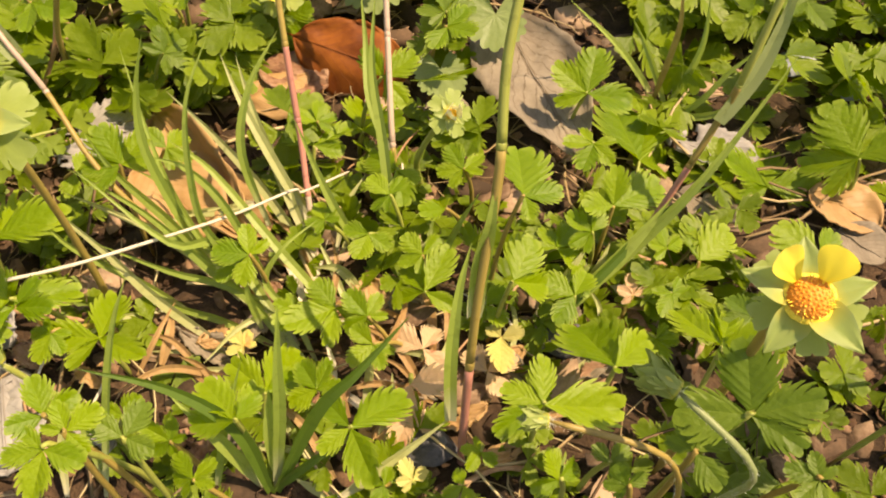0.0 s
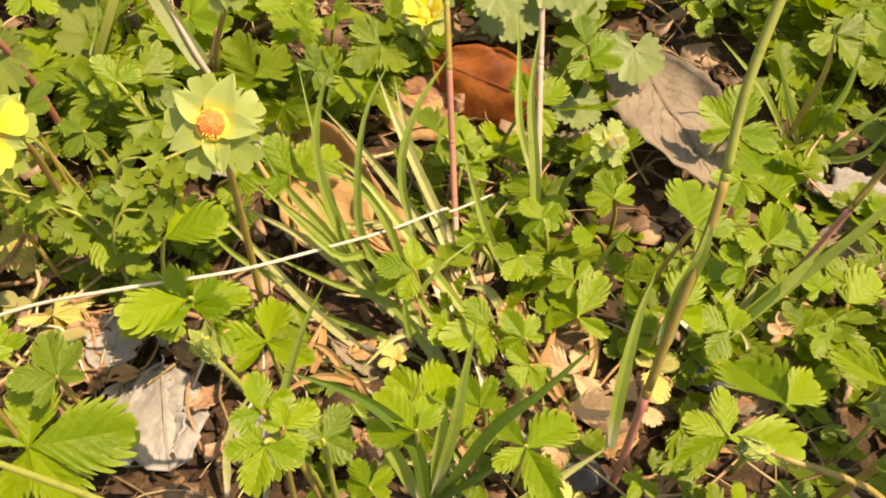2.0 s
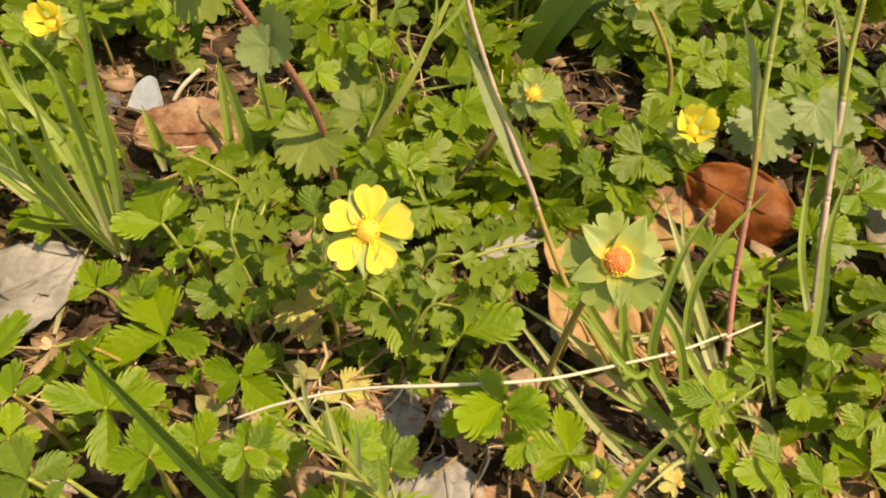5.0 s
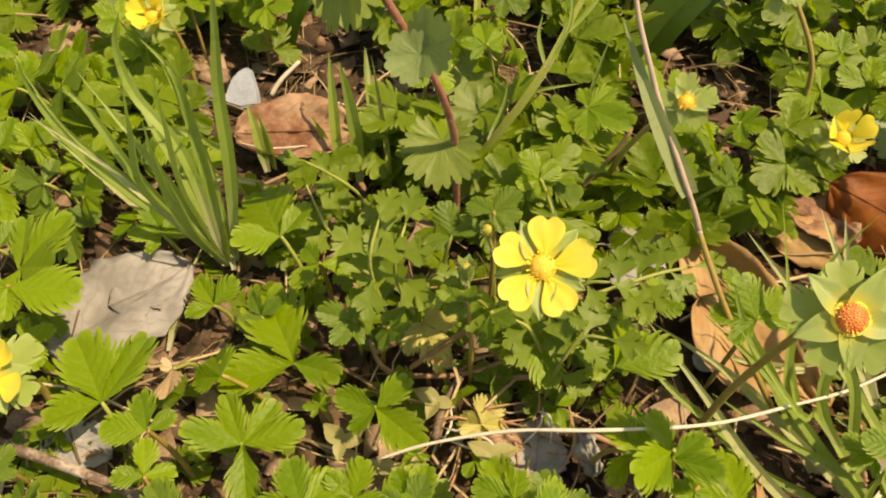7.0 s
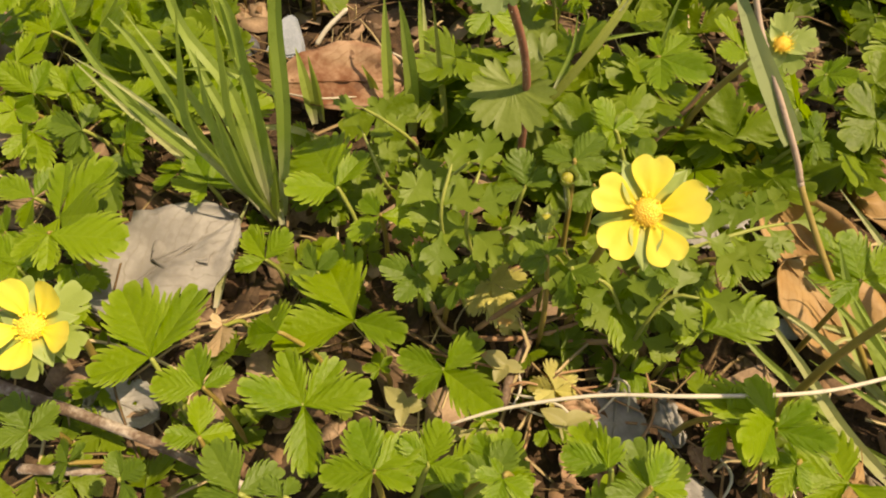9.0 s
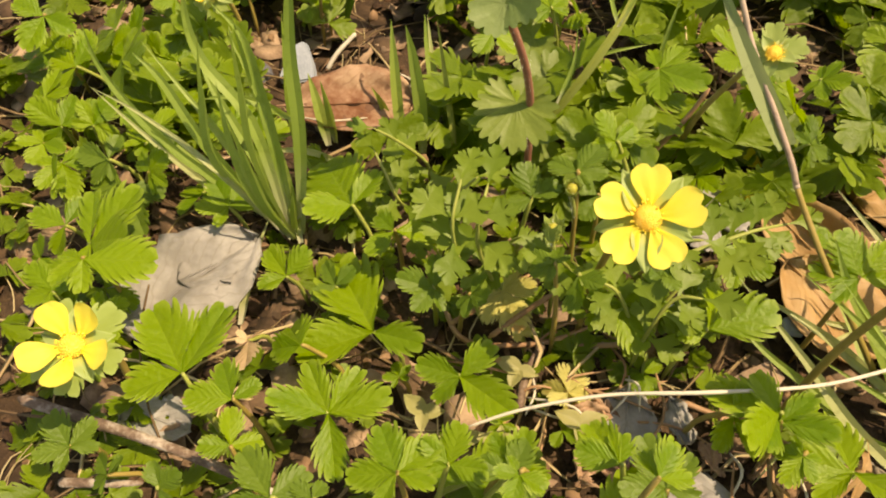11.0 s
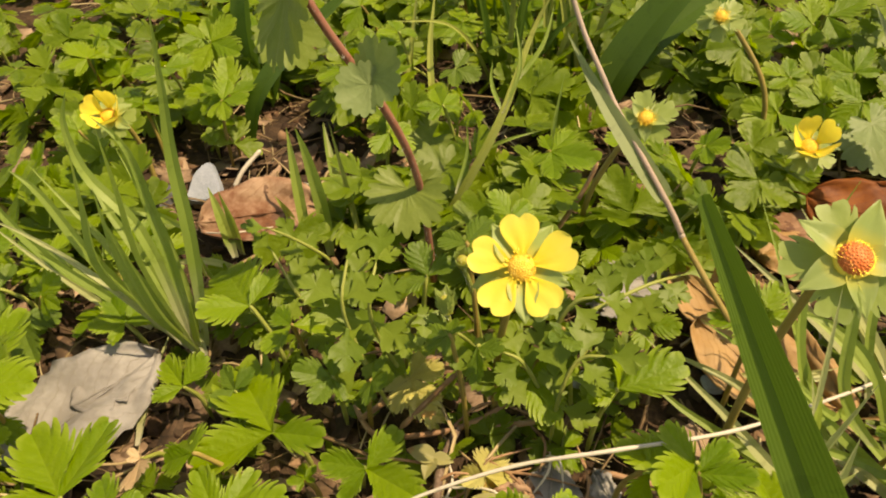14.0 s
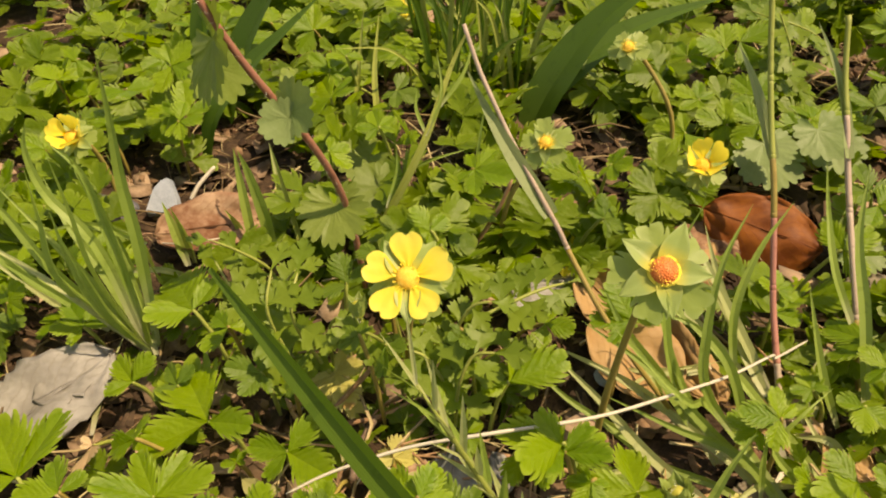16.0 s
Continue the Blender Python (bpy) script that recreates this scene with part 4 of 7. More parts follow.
leaf(3.35, 14.55, 1.80, 0.69, 49, 22, 180)
leaf(3.61, 18.67, 2.30, 1.36, -17, 22, 180)
leaf(10.68, 17.25, 1.60, 1.65, -0, 22, 180)
leaf(-27.31, 20.14, 1.40, 1.08, -25, 22, 180)
leaf(-25.39, 19.52, 1.50, 1.16, 50, 22, 180)
leaf(-24.06, 15.41, 1.40, 0.80, -33, 22, 180)
leaf(-21.68, 15.01, 1.20, 0.96, 48, 22, 180)
leaf(-21.95, 17.42, 1.20, 0.84, -39, 22, 180)
leaf(6.25, 11.96, 2.50, 0.65, 32, 22, 180, material=DEEP)
leaf(2.78, 8.67, 3.00, 0.48, -45, 22, 180, material=DEEP)
leaf(4.30, 8.58, 5.50, 1.15, -11, 22, 180, material=DEEP)
leaf(3.74, 8.37, 4.50, 0.70, -63, 22, 180, material=DEEP)
leaf(-7.36, 15.27, 3.00, 1.02, 25, 22, 180)
leaf(-4.31, 13.24, 2.50, 0.78, 78, 22, 180)
leaf(-0.76, 10.47, 0.80, 0.81, 160, 22, 180, material=PINKED)
leaf(4.38, 13.40, 0.90, 0.50, 11, 22, 180, material=PINKED)
leaf(-4.62, 12.05, 0.60, 0.47, 45, 22, 180, material=YELLOWED)
leaf(-0.70, 9.00, 0.80, 0.42, 27, 22, 180, material=YELLOWED)
leaf(-2.97, 15.03, 1.40, 0.54, 26, 22, 180)
leaf(-1.41, 15.38, 2.00, 0.69, 51, 22, 180)
leaf(-3.40, 17.82, 1.90, 0.63, 10, 22, 180)
leaf(2.57, 14.34, 1.40, 0.85, -39, 22, 180)
leaf(5.13, 14.26, 1.60, 0.61, 25, 22, 180)
leaf(3.65, 17.16, 2.00, 0.85, 157, 22, 180)
leaf(0.65, 9.47, 1.20, 0.45, 148, 22, 180)
leaf(0.30, 8.79, 1.20, 0.45, 125, 22, 180)
leaf(-5.29, 9.32, 2.00, 0.58, 51, 22, 180)
leaf(-6.24, 9.76, 2.00, 0.53, -20, 22, 180)
leaf(-4.66, 8.53, 2.20, 0.58, 15, 22, 180)
leaf(-8.19, 11.55, 2.00, 0.62, 151, 22, 180)
leaf(2.88, 8.13, 3.50, 0.42, 12, 22, 180, material=DEEP)
leaf(1.86, 8.36, 3.00, 0.62, 30, 22, 180)
leaf(-1.25, 8.83, 1.00, 0.43, 64, 22, 180)
leaf(5.58, 7.95, 4.50, 0.52, 68, 22, 180, material=DEEP)
leaf(8.43, 13.75, 2.00, 1.11, 34, 22, 180)
leaf(-1.62, 11.72, 1.40, 0.68, 130, 22, 180)
leaf(-1.77, 12.30, 1.60, 0.71, 36, 22, 180)
leaf(-9.65, 11.69, 2.60, 0.85, -117, 22, 180)
leaf(-4.62, 13.31, 2.00, 0.68, 62, 22, 180)
leaf(-0.60, 14.02, 1.50, 0.67, 41, 22, 180)
leaf(-1.90, 14.65, 1.40, 0.72, 161, 22, 180)
leaf(-13.23, 9.08, 4.00, 0.50, 169, 22, 180)
leaf(2.85, 12.99, 1.50, 0.88, 53, 22, 180)
leaf(-5.32, 8.65, 4.00, 0.65, -23, 22, 180, material=DEEP)
leaf(-6.16, 8.60, 5.00, 0.61, 38, 22, 180)
leaf(-5.76, 8.37, 5.00, 0.53, -44, 22, 180)
leaf(-27.44, 16.50, 1.20, 1.01, 61, 22, 180)
leaf(-26.61, 16.77, 1.20, 0.86, -14, 22, 180)
leaf(-24.74, 16.48, 1.30, 0.99, -9, 22, 180)
leaf(-23.58, 17.30, 1.00, 0.67, -18, 22, 180, material=DEEP)
leaf(-27.75, 15.94, 1.00, 0.74, -176, 22, 180)
leaf(-25.33, 15.53, 1.40, 0.85, 85, 22, 180, material=DEEP)
leaf(-22.78, 15.53, 0.80, 0.73, 151, 22, 180)
leaf(-24.44, 12.28, 1.20, 0.76, -179, 22, 180)
leaf(-25.09, 20.43, 1.20, 0.93, 58, 22, 180)
leaf(-29.10, 19.08, 1.40, 1.03, 71, 22, 180)
leaf(-27.61, 19.58, 1.40, 0.86, -37, 22, 180)
leaf(-26.20, 19.52, 1.20, 0.90, -9, 22, 180)
leaf(-25.52, 12.44, 1.00, 0.60, -24, 22, 180)
leaf(-23.60, 12.11, 0.90, 0.80, -110, 22, 180, material=DEEP)
leaf(-23.04, 11.16, 1.40, 0.85, -117, 22, 180)
leaf(-18.16, 13.29, 1.40, 0.67, 42, 22, 180, material=DEEP)
leaf(-9.30, 16.37, 1.40, 0.74, -100, 22, 180)
leaf(-7.15, 17.06, 1.60, 0.76, -37, 22, 180)
leaf(-7.77, 20.16, 2.00, 0.84, -36, 22, 180, material=DEEP)
leaf(-10.25, 19.53, 0.80, 0.83, -136, 22, 180)
leaf(-12.79, 16.47, 2.60, 0.74, 160, 22, 180, material=DEEP)
leaf(-14.44, 14.27, 1.20, 0.96, -141, 22, 180, material=YELLOWED)
leaf(-11.01, 13.38, 0.50, 0.56, -124, 22, 180)
leaf(-13.78, 11.35, 0.60, 0.41, 157, 22, 180)
leaf(-12.53, 11.54, 0.60, 0.45, -110, 22, 180)
leaf(-27.20, 16.88, 1.20, 0.72, -25, 22, 180)
leaf(-24.75, 16.88, 1.40, 1.01, -118, 22, 180)
leaf(-22.87, 17.92, 1.20, 0.89, 54, 22, 180)
leaf(-26.61, 15.23, 1.20, 1.00, -128, 22, 180)
leaf(-28.04, 18.46, 1.60, 1.01, 71, 22, 180)
leaf(-26.88, 19.21, 1.60, 0.81, -49, 22, 180)
leaf(-14.03, 13.67, 0.80, 0.58, -17, 22, 180, material=YELLOWED)
leaf(-12.61, 18.34, 2.60, 0.80, 53, 22, 180)
leaf(-12.87, 14.87, 1.80, 0.73, 170, 22, 180, material=DEEP)
leaf(-3.46, 12.64, 1.20, 0.60, 140, 22, 180)
leaf(-2.66, 10.49, 1.80, 0.76, 32, 22, 180)
leaf(0.88, 12.99, 1.00, 0.63, -137, 22, 180)
leaf(0.35, 16.22, 2.00, 0.73, 24, 22, 180)
leaf(2.86, 13.52, 1.20, 0.53, -126, 22, 180)
leaf(5.21, 13.27, 1.20, 0.72, -147, 22, 180)
leaf(4.51, 11.92, 1.50, 0.61, -157, 22, 180)


def blade(tuft, points, width, material):
    """A blade under its tuft; points from base to tip in centimetres."""
    foot = Vector((tuft.location.x, tuft.location.y, 0)) * 100
    face = (rnd(-0.4, 0.4), -0.75, 0.65)
    return part("blade", ribbon("blade", [Vector(p) - foot for p in points], width * 1.05, material, face=face, twist=rnd(-0.25, 0.25)), tuft)


# ---- grass ----
tuft = thing("grass_tuft", -20.63, 15.55, 0, "fresh green tuft of narrow upright grass blades", "grass", "grass tufts")
blade(tuft, [(-20.27, 15.37, 0.00), (-20.47, 15.00, 3.20), (-20.23, 14.87, 5.50), (-19.95, 14.60, 7.20)], 0.30, BLADE)
blade(tuft, [(-20.48, 15.56, 0.00), (-21.45, 14.91, 2.90), (-21.36, 15.09, 4.90), (-20.78, 14.77, 6.80)], 0.32, BLADE)
blade(tuft, [(-20.61, 15.51, 0.00), (-21.69, 15.08, 3.10), (-22.39, 15.21, 4.90), (-22.90, 15.25, 5.50)], 0.25, BLADE)
blade(tuft, [(-21.90, 16.04, 0.30), (-23.40, 15.69, 2.30), (-24.71, 16.08, 3.90), (-24.88, 16.25, 5.20)], 0.24, BLADE)
blade(tuft, [(-21.11, 17.93, 0.00), (-20.90, 17.67, 2.30), (-20.26, 16.88, 4.70), (-19.48, 15.74, 6.80)], 0.25, BLADE)
blade(tuft, [(-21.54, 17.57, 0.00), (-21.43, 17.19, 2.90), (-21.34, 16.94, 4.40), (-21.07, 16.44, 5.90)], 0.25, BLADE)
blade(tuft, [(-20.18, 15.30, 0.00), (-20.11, 15.41, 1.00), (-19.99, 15.37, 1.80)], 0.22, BLADE)
blade(tuft, [(-20.12, 17.14, 0.00), (-20.28, 16.96, 1.20), (-20.44, 16.92, 2.00)], 0.22, BLADE)
blade(tuft, [(-20.41, 18.97, 0.00), (-20.48, 19.01, 1.30), (-20.46, 18.73, 2.50)], 0.25, BLADE)
blade(tuft, [(-20.30, 16.98, 2.60), (-20.89, 16.55, 3.40), (-21.62, 16.42, 3.60), (-22.48, 16.35, 3.40)], 0.20, BLADE)
blade(tuft, [(-20.55, 15.38, -0.00), (-21.25, 14.95, 2.10), (-22.30, 15.07, 3.10), (-23.64, 15.40, 3.60), (-25.14, 15.88, 3.60)], 0.14, BLADE_PALE)
blade(tuft, [(-19.78, 18.13, 0.00), (-20.23, 17.25, 1.30), (-20.93, 16.85, 1.60), (-21.60, 16.85, 1.30)], 0.17, BLADE_PALE)
blade(tuft, [(-20.20, 15.29, 0.00), (-20.39, 14.78, 1.80), (-20.45, 14.59, 3.60), (-20.65, 14.62, 4.90)], 0.24, BLADE)
blade(tuft, [(-20.42, 15.42, -0.00), (-20.81, 14.91, 2.10), (-20.88, 14.83, 3.90), (-20.79, 14.86, 5.50)], 0.22, BLADE)
blade(tuft, [(-20.30, 15.30, 0.00), (-21.10, 15.70, 1.20), (-22.10, 16.10, 2.60), (-24.20, 17.10, 4.20)], 0.29, BLADE)
blade(tuft, [(-20.60, 15.60, 0.00), (-21.50, 16.40, 1.60), (-22.60, 17.10, 3.00), (-23.30, 17.80, 4.00)], 0.25, BLADE)
blade(tuft, [(-21.90, 16.10, 0.00), (-23.40, 16.40, 1.20), (-25.10, 16.80, 2.20), (-26.50, 17.60, 3.40)], 0.25, BLADE)
blade(tuft, [(-20.00, 15.20, 0.00), (-20.40, 15.90, 1.20), (-21.10, 16.80, 2.80), (-22.00, 17.50, 4.60)], 0.24, BLADE)
blade(tuft, [(-21.80, 15.90, 0.00), (-22.80, 15.80, 0.90), (-24.60, 16.40, 1.60), (-26.30, 17.00, 2.40)], 0.18, BLADE_PALE)
blade(tuft, [(-21.20, 15.80, 0.00), (-22.10, 15.50, 1.40), (-23.30, 15.60, 2.40), (-24.60, 15.90, 3.00)], 0.21, BLADE)
tuft = thing("grass_tuft", -17.90, 19.43, 0, "single upright green grass blades behind the fallen leaf", "grass", "grass tufts")
blade(tuft, [(-17.83, 19.22, 0.00), (-17.94, 19.48, 1.60), (-18.08, 19.47, 3.20), (-18.21, 19.38, 4.20)], 0.35, BLADE)
blade(tuft, [(-16.81, 19.09, 0.00), (-17.10, 19.76, 1.00), (-17.43, 20.16, 2.50), (-17.69, 20.40, 3.80)], 0.20, STALK_GREEN)
blade(tuft, [(-19.08, 20.01, 0.00), (-19.33, 20.23, 0.60), (-19.65, 20.26, 1.20)], 0.23, BLADE)
blade(tuft, [(-20.41, 12.44, 0.10), (-20.74, 13.96, 0.30), (-20.91, 15.51, 0.50)], 0.35, BLADE_PALE)
tuft = thing("grass_tuft", -3.02, 11.97, 0, "sprawling tuft of flattened green and pale grass blades", "grass", "grass tufts")
blade(tuft, [(-3.18, 11.78, 0.10), (-5.25, 14.29, 1.20), (-6.18, 13.73, 2.20), (-7.99, 14.60, 3.60)], 0.22, BLADE)
blade(tuft, [(-4.84, 12.04, 0.10), (-6.70, 13.10, 0.80), (-7.94, 13.95, 1.60), (-9.60, 14.92, 2.60)], 0.25, BLADE_PALE)
blade(tuft, [(-3.40, 11.92, 0.10), (-4.72, 13.18, 1.00), (-6.27, 13.37, 1.60), (-7.95, 13.83, 2.00)], 0.21, BLADE)
blade(tuft, [(-3.91, 13.05, 0.20), (-5.25, 13.50, 1.20), (-6.86, 14.50, 2.20), (-8.49, 15.10, 3.00)], 0.22, BLADE)
blade(tuft, [(-5.64, 14.10, 0.50), (-6.34, 14.83, 2.00), (-6.68, 15.28, 3.60), (-6.59, 15.75, 4.80), (-6.18, 16.07, 6.00)], 0.21, BLADE)
blade(tuft, [(-3.28, 14.58, 0.10), (-4.65, 16.27, 0.90), (-6.02, 17.53, 1.60), (-7.28, 18.47, 2.20)], 0.26, BLADE_PALE)
blade(tuft, [(-3.29, 14.75, 0.10), (-4.25, 16.57, 1.00), (-4.93, 17.77, 2.20), (-5.36, 18.75, 3.20)], 0.25, BLADE_PALE)
blade(tuft, [(-2.02, 14.95, 0.10), (-2.65, 15.21, 1.40), (-3.10, 15.60, 2.60), (-3.50, 16.03, 3.80)], 0.21, BLADE)
blade(tuft, [(-1.31, 15.15, 0.10), (-1.60, 16.72, 2.20), (-1.88, 17.97, 3.60), (-1.81, 19.08, 5.00)], 0.26, BLADE)
blade(tuft, [(-3.28, 11.97, 0.00), (-4.58, 13.23, 0.40), (-6.00, 14.22, 0.80), (-6.98, 15.13, 0.90), (-4.77, 16.08, 0.90)], 0.21, BLADE_PALE)
blade(tuft, [(-4.98, 16.13, 0.60), (-5.94, 15.83, 0.60), (-7.68, 15.81, 0.50)], 0.25, BLADE_PALE)
blade(tuft, [(-3.02, 11.97, 0.00), (-3.52, 12.72, 0.80), (-4.14, 13.24, 1.40), (-3.69, 13.64, 2.20), (-2.98, 14.28, 2.40)], 0.16, BLADE)
blade(tuft, [(-4.75, 12.16, 0.00), (-5.74, 12.09, 0.20), (-6.85, 12.02, 0.30)], 0.19, BLADE_PALE)
blade(tuft, [(-4.55, 11.73, 0.00), (-5.27, 11.63, 0.20), (-6.24, 11.56, 0.30)], 0.17, BLADE_PALE)
blade(tuft, [(-2.01, 12.58, -0.00), (-2.76, 14.10, 0.60), (-3.20, 14.81, 1.00)], 0.15, BLADE_PALE)
blade(tuft, [(-5.98, 14.32, 0.40), (-6.94, 15.96, 1.20), (-7.64, 16.16, 1.80)], 0.16, BLADE)
blade(tuft, [(-3.56, 12.11, 0.00), (-5.16, 12.76, 0.40), (-6.78, 13.22, 0.60), (-8.52, 14.35, 1.00)], 0.19, BLADE)
blade(tuft, [(-2.74, 14.83, 0.00), (-2.40, 15.54, 0.50), (-2.20, 16.15, 0.90)], 0.12, BLADE_PALE)
blade(tuft, [(-0.28, 14.54, 0.00), (0.24, 15.09, 1.20), (0.73, 15.36, 2.20)], 0.16, BLADE)
blade(tuft, [(-0.86, 14.70, 0.00), (-0.44, 15.31, 0.40)], 0.19, BLADE_PALE)
blade(tuft, [(-5.95, 13.06, 0.10), (-7.19, 13.55, 0.80), (-8.69, 14.07, 1.40), (-9.81, 14.89, 1.80)], 0.19, BLADE)
blade(tuft, [(-4.40, 13.68, 0.50), (-5.53, 14.35, 1.80), (-5.72, 14.98, 3.20), (-5.59, 15.71, 4.60), (-5.09, 16.52, 5.60)], 0.22, BLADE)
blade(tuft, [(-3.55, 15.78, 0.30), (-4.38, 16.77, 1.40), (-5.18, 17.82, 2.40), (-5.83, 19.00, 3.00)], 0.25, BLADE_PALE)
tuft = thing("grass_tuft", -3.56, 9.10, 0, "low tuft of dark green arching grass blades", "grass", "grass tufts")
blade(tuft, [(-3.58, 8.86, 0.40), (-3.95, 9.41, 2.40), (-4.92, 9.66, 3.60), (-6.24, 9.66, 4.40)], 0.27, BLADE_DARK)
blade(tuft, [(-3.73, 9.00, 0.30), (-4.40, 9.37, 2.20), (-5.12, 9.81, 3.00)], 0.27, BLADE)
blade(tuft, [(-3.50, 9.01, 0.30), (-3.20, 9.65, 2.40), (-3.09, 10.13, 3.80), (-2.96, 10.58, 5.00)], 0.23, BLADE)
blade(tuft, [(-3.48, 8.89, 0.30), (-2.49, 9.69, 2.60), (-1.71, 10.03, 3.60), (-0.77, 10.64, 4.60)], 0.26, BLADE_DARK)
blade(tuft, [(-3.40, 9.12, 0.30), (-3.41, 9.57, 2.00), (-3.35, 9.95, 3.00)], 0.32, BLADE)
blade(tuft, [(-3.60, 8.89, 0.30), (-2.58, 9.24, 1.40), (-2.06, 9.39, 1.80)], 0.20, BLADE_DARK)
blade(tuft, [(-6.93, 8.76, 0.20), (-6.50, 10.04, 2.40), (-6.10, 10.75, 3.80), (-5.67, 11.20, 4.80)], 0.20, BLADE)
blade(tuft, [(-7.02, 9.11, 0.20), (-7.21, 9.74, 1.40), (-7.13, 10.12, 2.20)], 0.17, BLADE)
blade(tuft, [(-7.73, 8.75, 0.20), (-7.72, 9.69, 1.20), (-7.12, 10.47, 2.20)], 0.15, BLADE_PALE)
blade(tuft, [(-2.21, 8.80, 0.20), (-1.06, 9.46, 0.80), (0.02, 10.07, 1.40)], 0.23, BLADE_PALE)
blade(tuft, [(-4.72, 8.91, 0.20), (-4.27, 9.56, 2.00), (-3.84, 10.31, 3.40)], 0.18, BLADE)
blade(tuft, [(-2.35, 8.88, 0.00), (-3.15, 9.15, 0.40)], 0.23, BLADE_PALE)
tuft = thing("grass_tuft", 2.33, 12.97, 0, "slanting green grass blades beside a leaning stalk", "grass", "grass tufts")
blade(tuft, [(1.95, 12.61, 0.10), (3.39, 13.53, 1.20), (4.84, 14.64, 2.40), (5.94, 14.98, 3.20)], 0.23, BLADE_DARK)
blade(tuft, [(2.31, 12.84, 0.10), (4.13, 14.10, 1.80), (5.02, 14.83, 2.80)], 0.32, BLADE)
blade(tuft, [(2.68, 13.24, 0.10), (4.33, 14.24, 1.60), (5.53, 14.83, 3.60), (6.82, 15.90, 6.00)], 0.27, BLADE)
blade(tuft, [(2.05, 13.07, 0.10), (2.79, 13.80, 1.00), (3.34, 14.38, 1.60)], 0.26, BLADE_PALE)
blade(tuft, [(3.36, 13.99, 0.20), (3.70, 14.28, 0.80), (3.94, 14.68, 1.20)], 0.20, BLADE_PALE)
blade(tuft, [(2.03, 12.76, 0.10), (2.26, 13.10, 0.60), (2.27, 13.51, 1.20)], 0.17, BLADE)
blade(tuft, [(2.58, 11.32, 0.10), (3.56, 12.27, 0.30)], 0.21, BLADE_PALE)
tuft = thing("grass_tuft", 6.64, 20.37, 0, "loose clump of thin green grass stems among leaves", "grass", "grass tufts")
blade(tuft, [(6.44, 20.24, 0.00), (7.15, 19.92, 0.80), (7.92, 20.15, 2.00), (8.99, 20.39, 3.00)], 0.20, BLADE)
blade(tuft, [(6.42, 20.13, 0.00), (7.74, 19.60, 0.80), (8.42, 19.93, 1.80)], 0.20, BLADE)
blade(tuft, [(6.37, 20.84, -0.00), (4.85, 20.73, 2.00), (3.14, 20.77, 3.60)], 0.20, BLADE)
blade(tuft, [(6.68, 20.61, 0.00), (7.00, 20.58, 2.20), (6.77, 20.85, 4.00)], 0.18, BLADE)
blade(tuft, [(6.16, 20.59, 0.00), (6.28, 20.77, 2.60), (6.07, 21.06, 4.00)], 0.17, STALK_BROWN)
blade(tuft, [(6.64, 20.37, -0.00), (5.80, 21.00, 1.60), (5.04, 21.19, 2.80)], 0.18, BLADE)
tuft = thing("grass_tuft", -14.72, 23.60, 0, "thin upright green shoots among low leaves", "grass", "grass tufts")
blade(tuft, [(-14.84, 20.17, 0.50), (-14.00, 20.48, 2.00), (-13.12, 21.23, 3.80), (-12.45, 22.61, 5.60), (-11.72, 22.97, 7.00)], 0.23, STALK_GREEN)
blade(tuft, [(-13.12, 21.23, 3.80), (-13.47, 21.65, 4.40), (-13.48, 21.97, 4.90)], 0.11, BLADE)
blade(tuft, [(-13.12, 21.23, 3.80), (-12.74, 21.91, 4.80), (-13.00, 22.82, 5.80)], 0.12, BLADE)
blade(tuft, [(-12.90, 22.05, 4.20), (-12.22, 22.84, 5.00), (-11.99, 23.58, 5.80)], 0.12, BLADE)
blade(tuft, [(-14.28, 20.19, 1.80), (-14.05, 20.99, 2.60), (-14.13, 21.48, 3.40)], 0.11, BLADE)
blade(tuft, [(-11.87, 22.27, 1.00), (-11.73, 22.94, 2.60), (-11.57, 23.48, 3.80)], 0.12, BLADE)
blade(tuft, [(-16.00, 26.54, 0.00), (-16.32, 27.84, 2.00), (-16.21, 29.03, 4.00)], 0.23, STALK_GREEN)
blade(tuft, [(-17.19, 27.19, 0.00), (-17.10, 28.64, 2.00), (-16.90, 29.47, 4.00)], 0.20, STALK_GREEN)
blade(tuft, [(-17.56, 20.36, 0.30), (-18.02, 21.12, 1.60), (-18.38, 21.84, 2.80)], 0.18, BLADE_PALE)
blade(tuft, [(-14.12, 22.38, 1.60), (-13.09, 22.36, 2.20), (-12.12, 22.66, 2.40)], 0.11, BLADE)
blade(tuft, [(-15.57, 29.35, 1.00), (-14.15, 28.44, 2.00), (-13.28, 27.77, 2.60)], 0.11, BLADE)
tuft = thing("grass_tuft", -20.22, 15.47, 0, "tall arching green grass blades over a fanned tuft", "grass", "grass tufts")
blade(tuft, [(-20.1, 15.5, 0.0), (-19.81, 15.97, 3.18), (-19.84, 16.37, 5.22), (-19.66, 16.57, 6.85), (-19.46, 16.67, 8.5)], 0.3, BLADE)
blade(tuft, [(-20.3, 15.5, 0.0), (-20.53, 15.97, 2.58), (-20.81, 16.37, 3.91), (-21.02, 16.57, 5.28), (-21.67, 16.67, 6.01)], 0.28, BLADE)
blade(tuft, [(-20.4, 15.4, 0.0), (-20.97, 15.97, 3.22), (-22.1, 16.37, 4.58), (-22.3, 16.57, 5.75), (-21.98, 16.67, 6.6)], 0.26, BLADE)
tuft = thing("grass_tuft", -18.56, 19.48, 0, "few single green grass blades beside a brown dead leaf", "grass", "grass tufts")
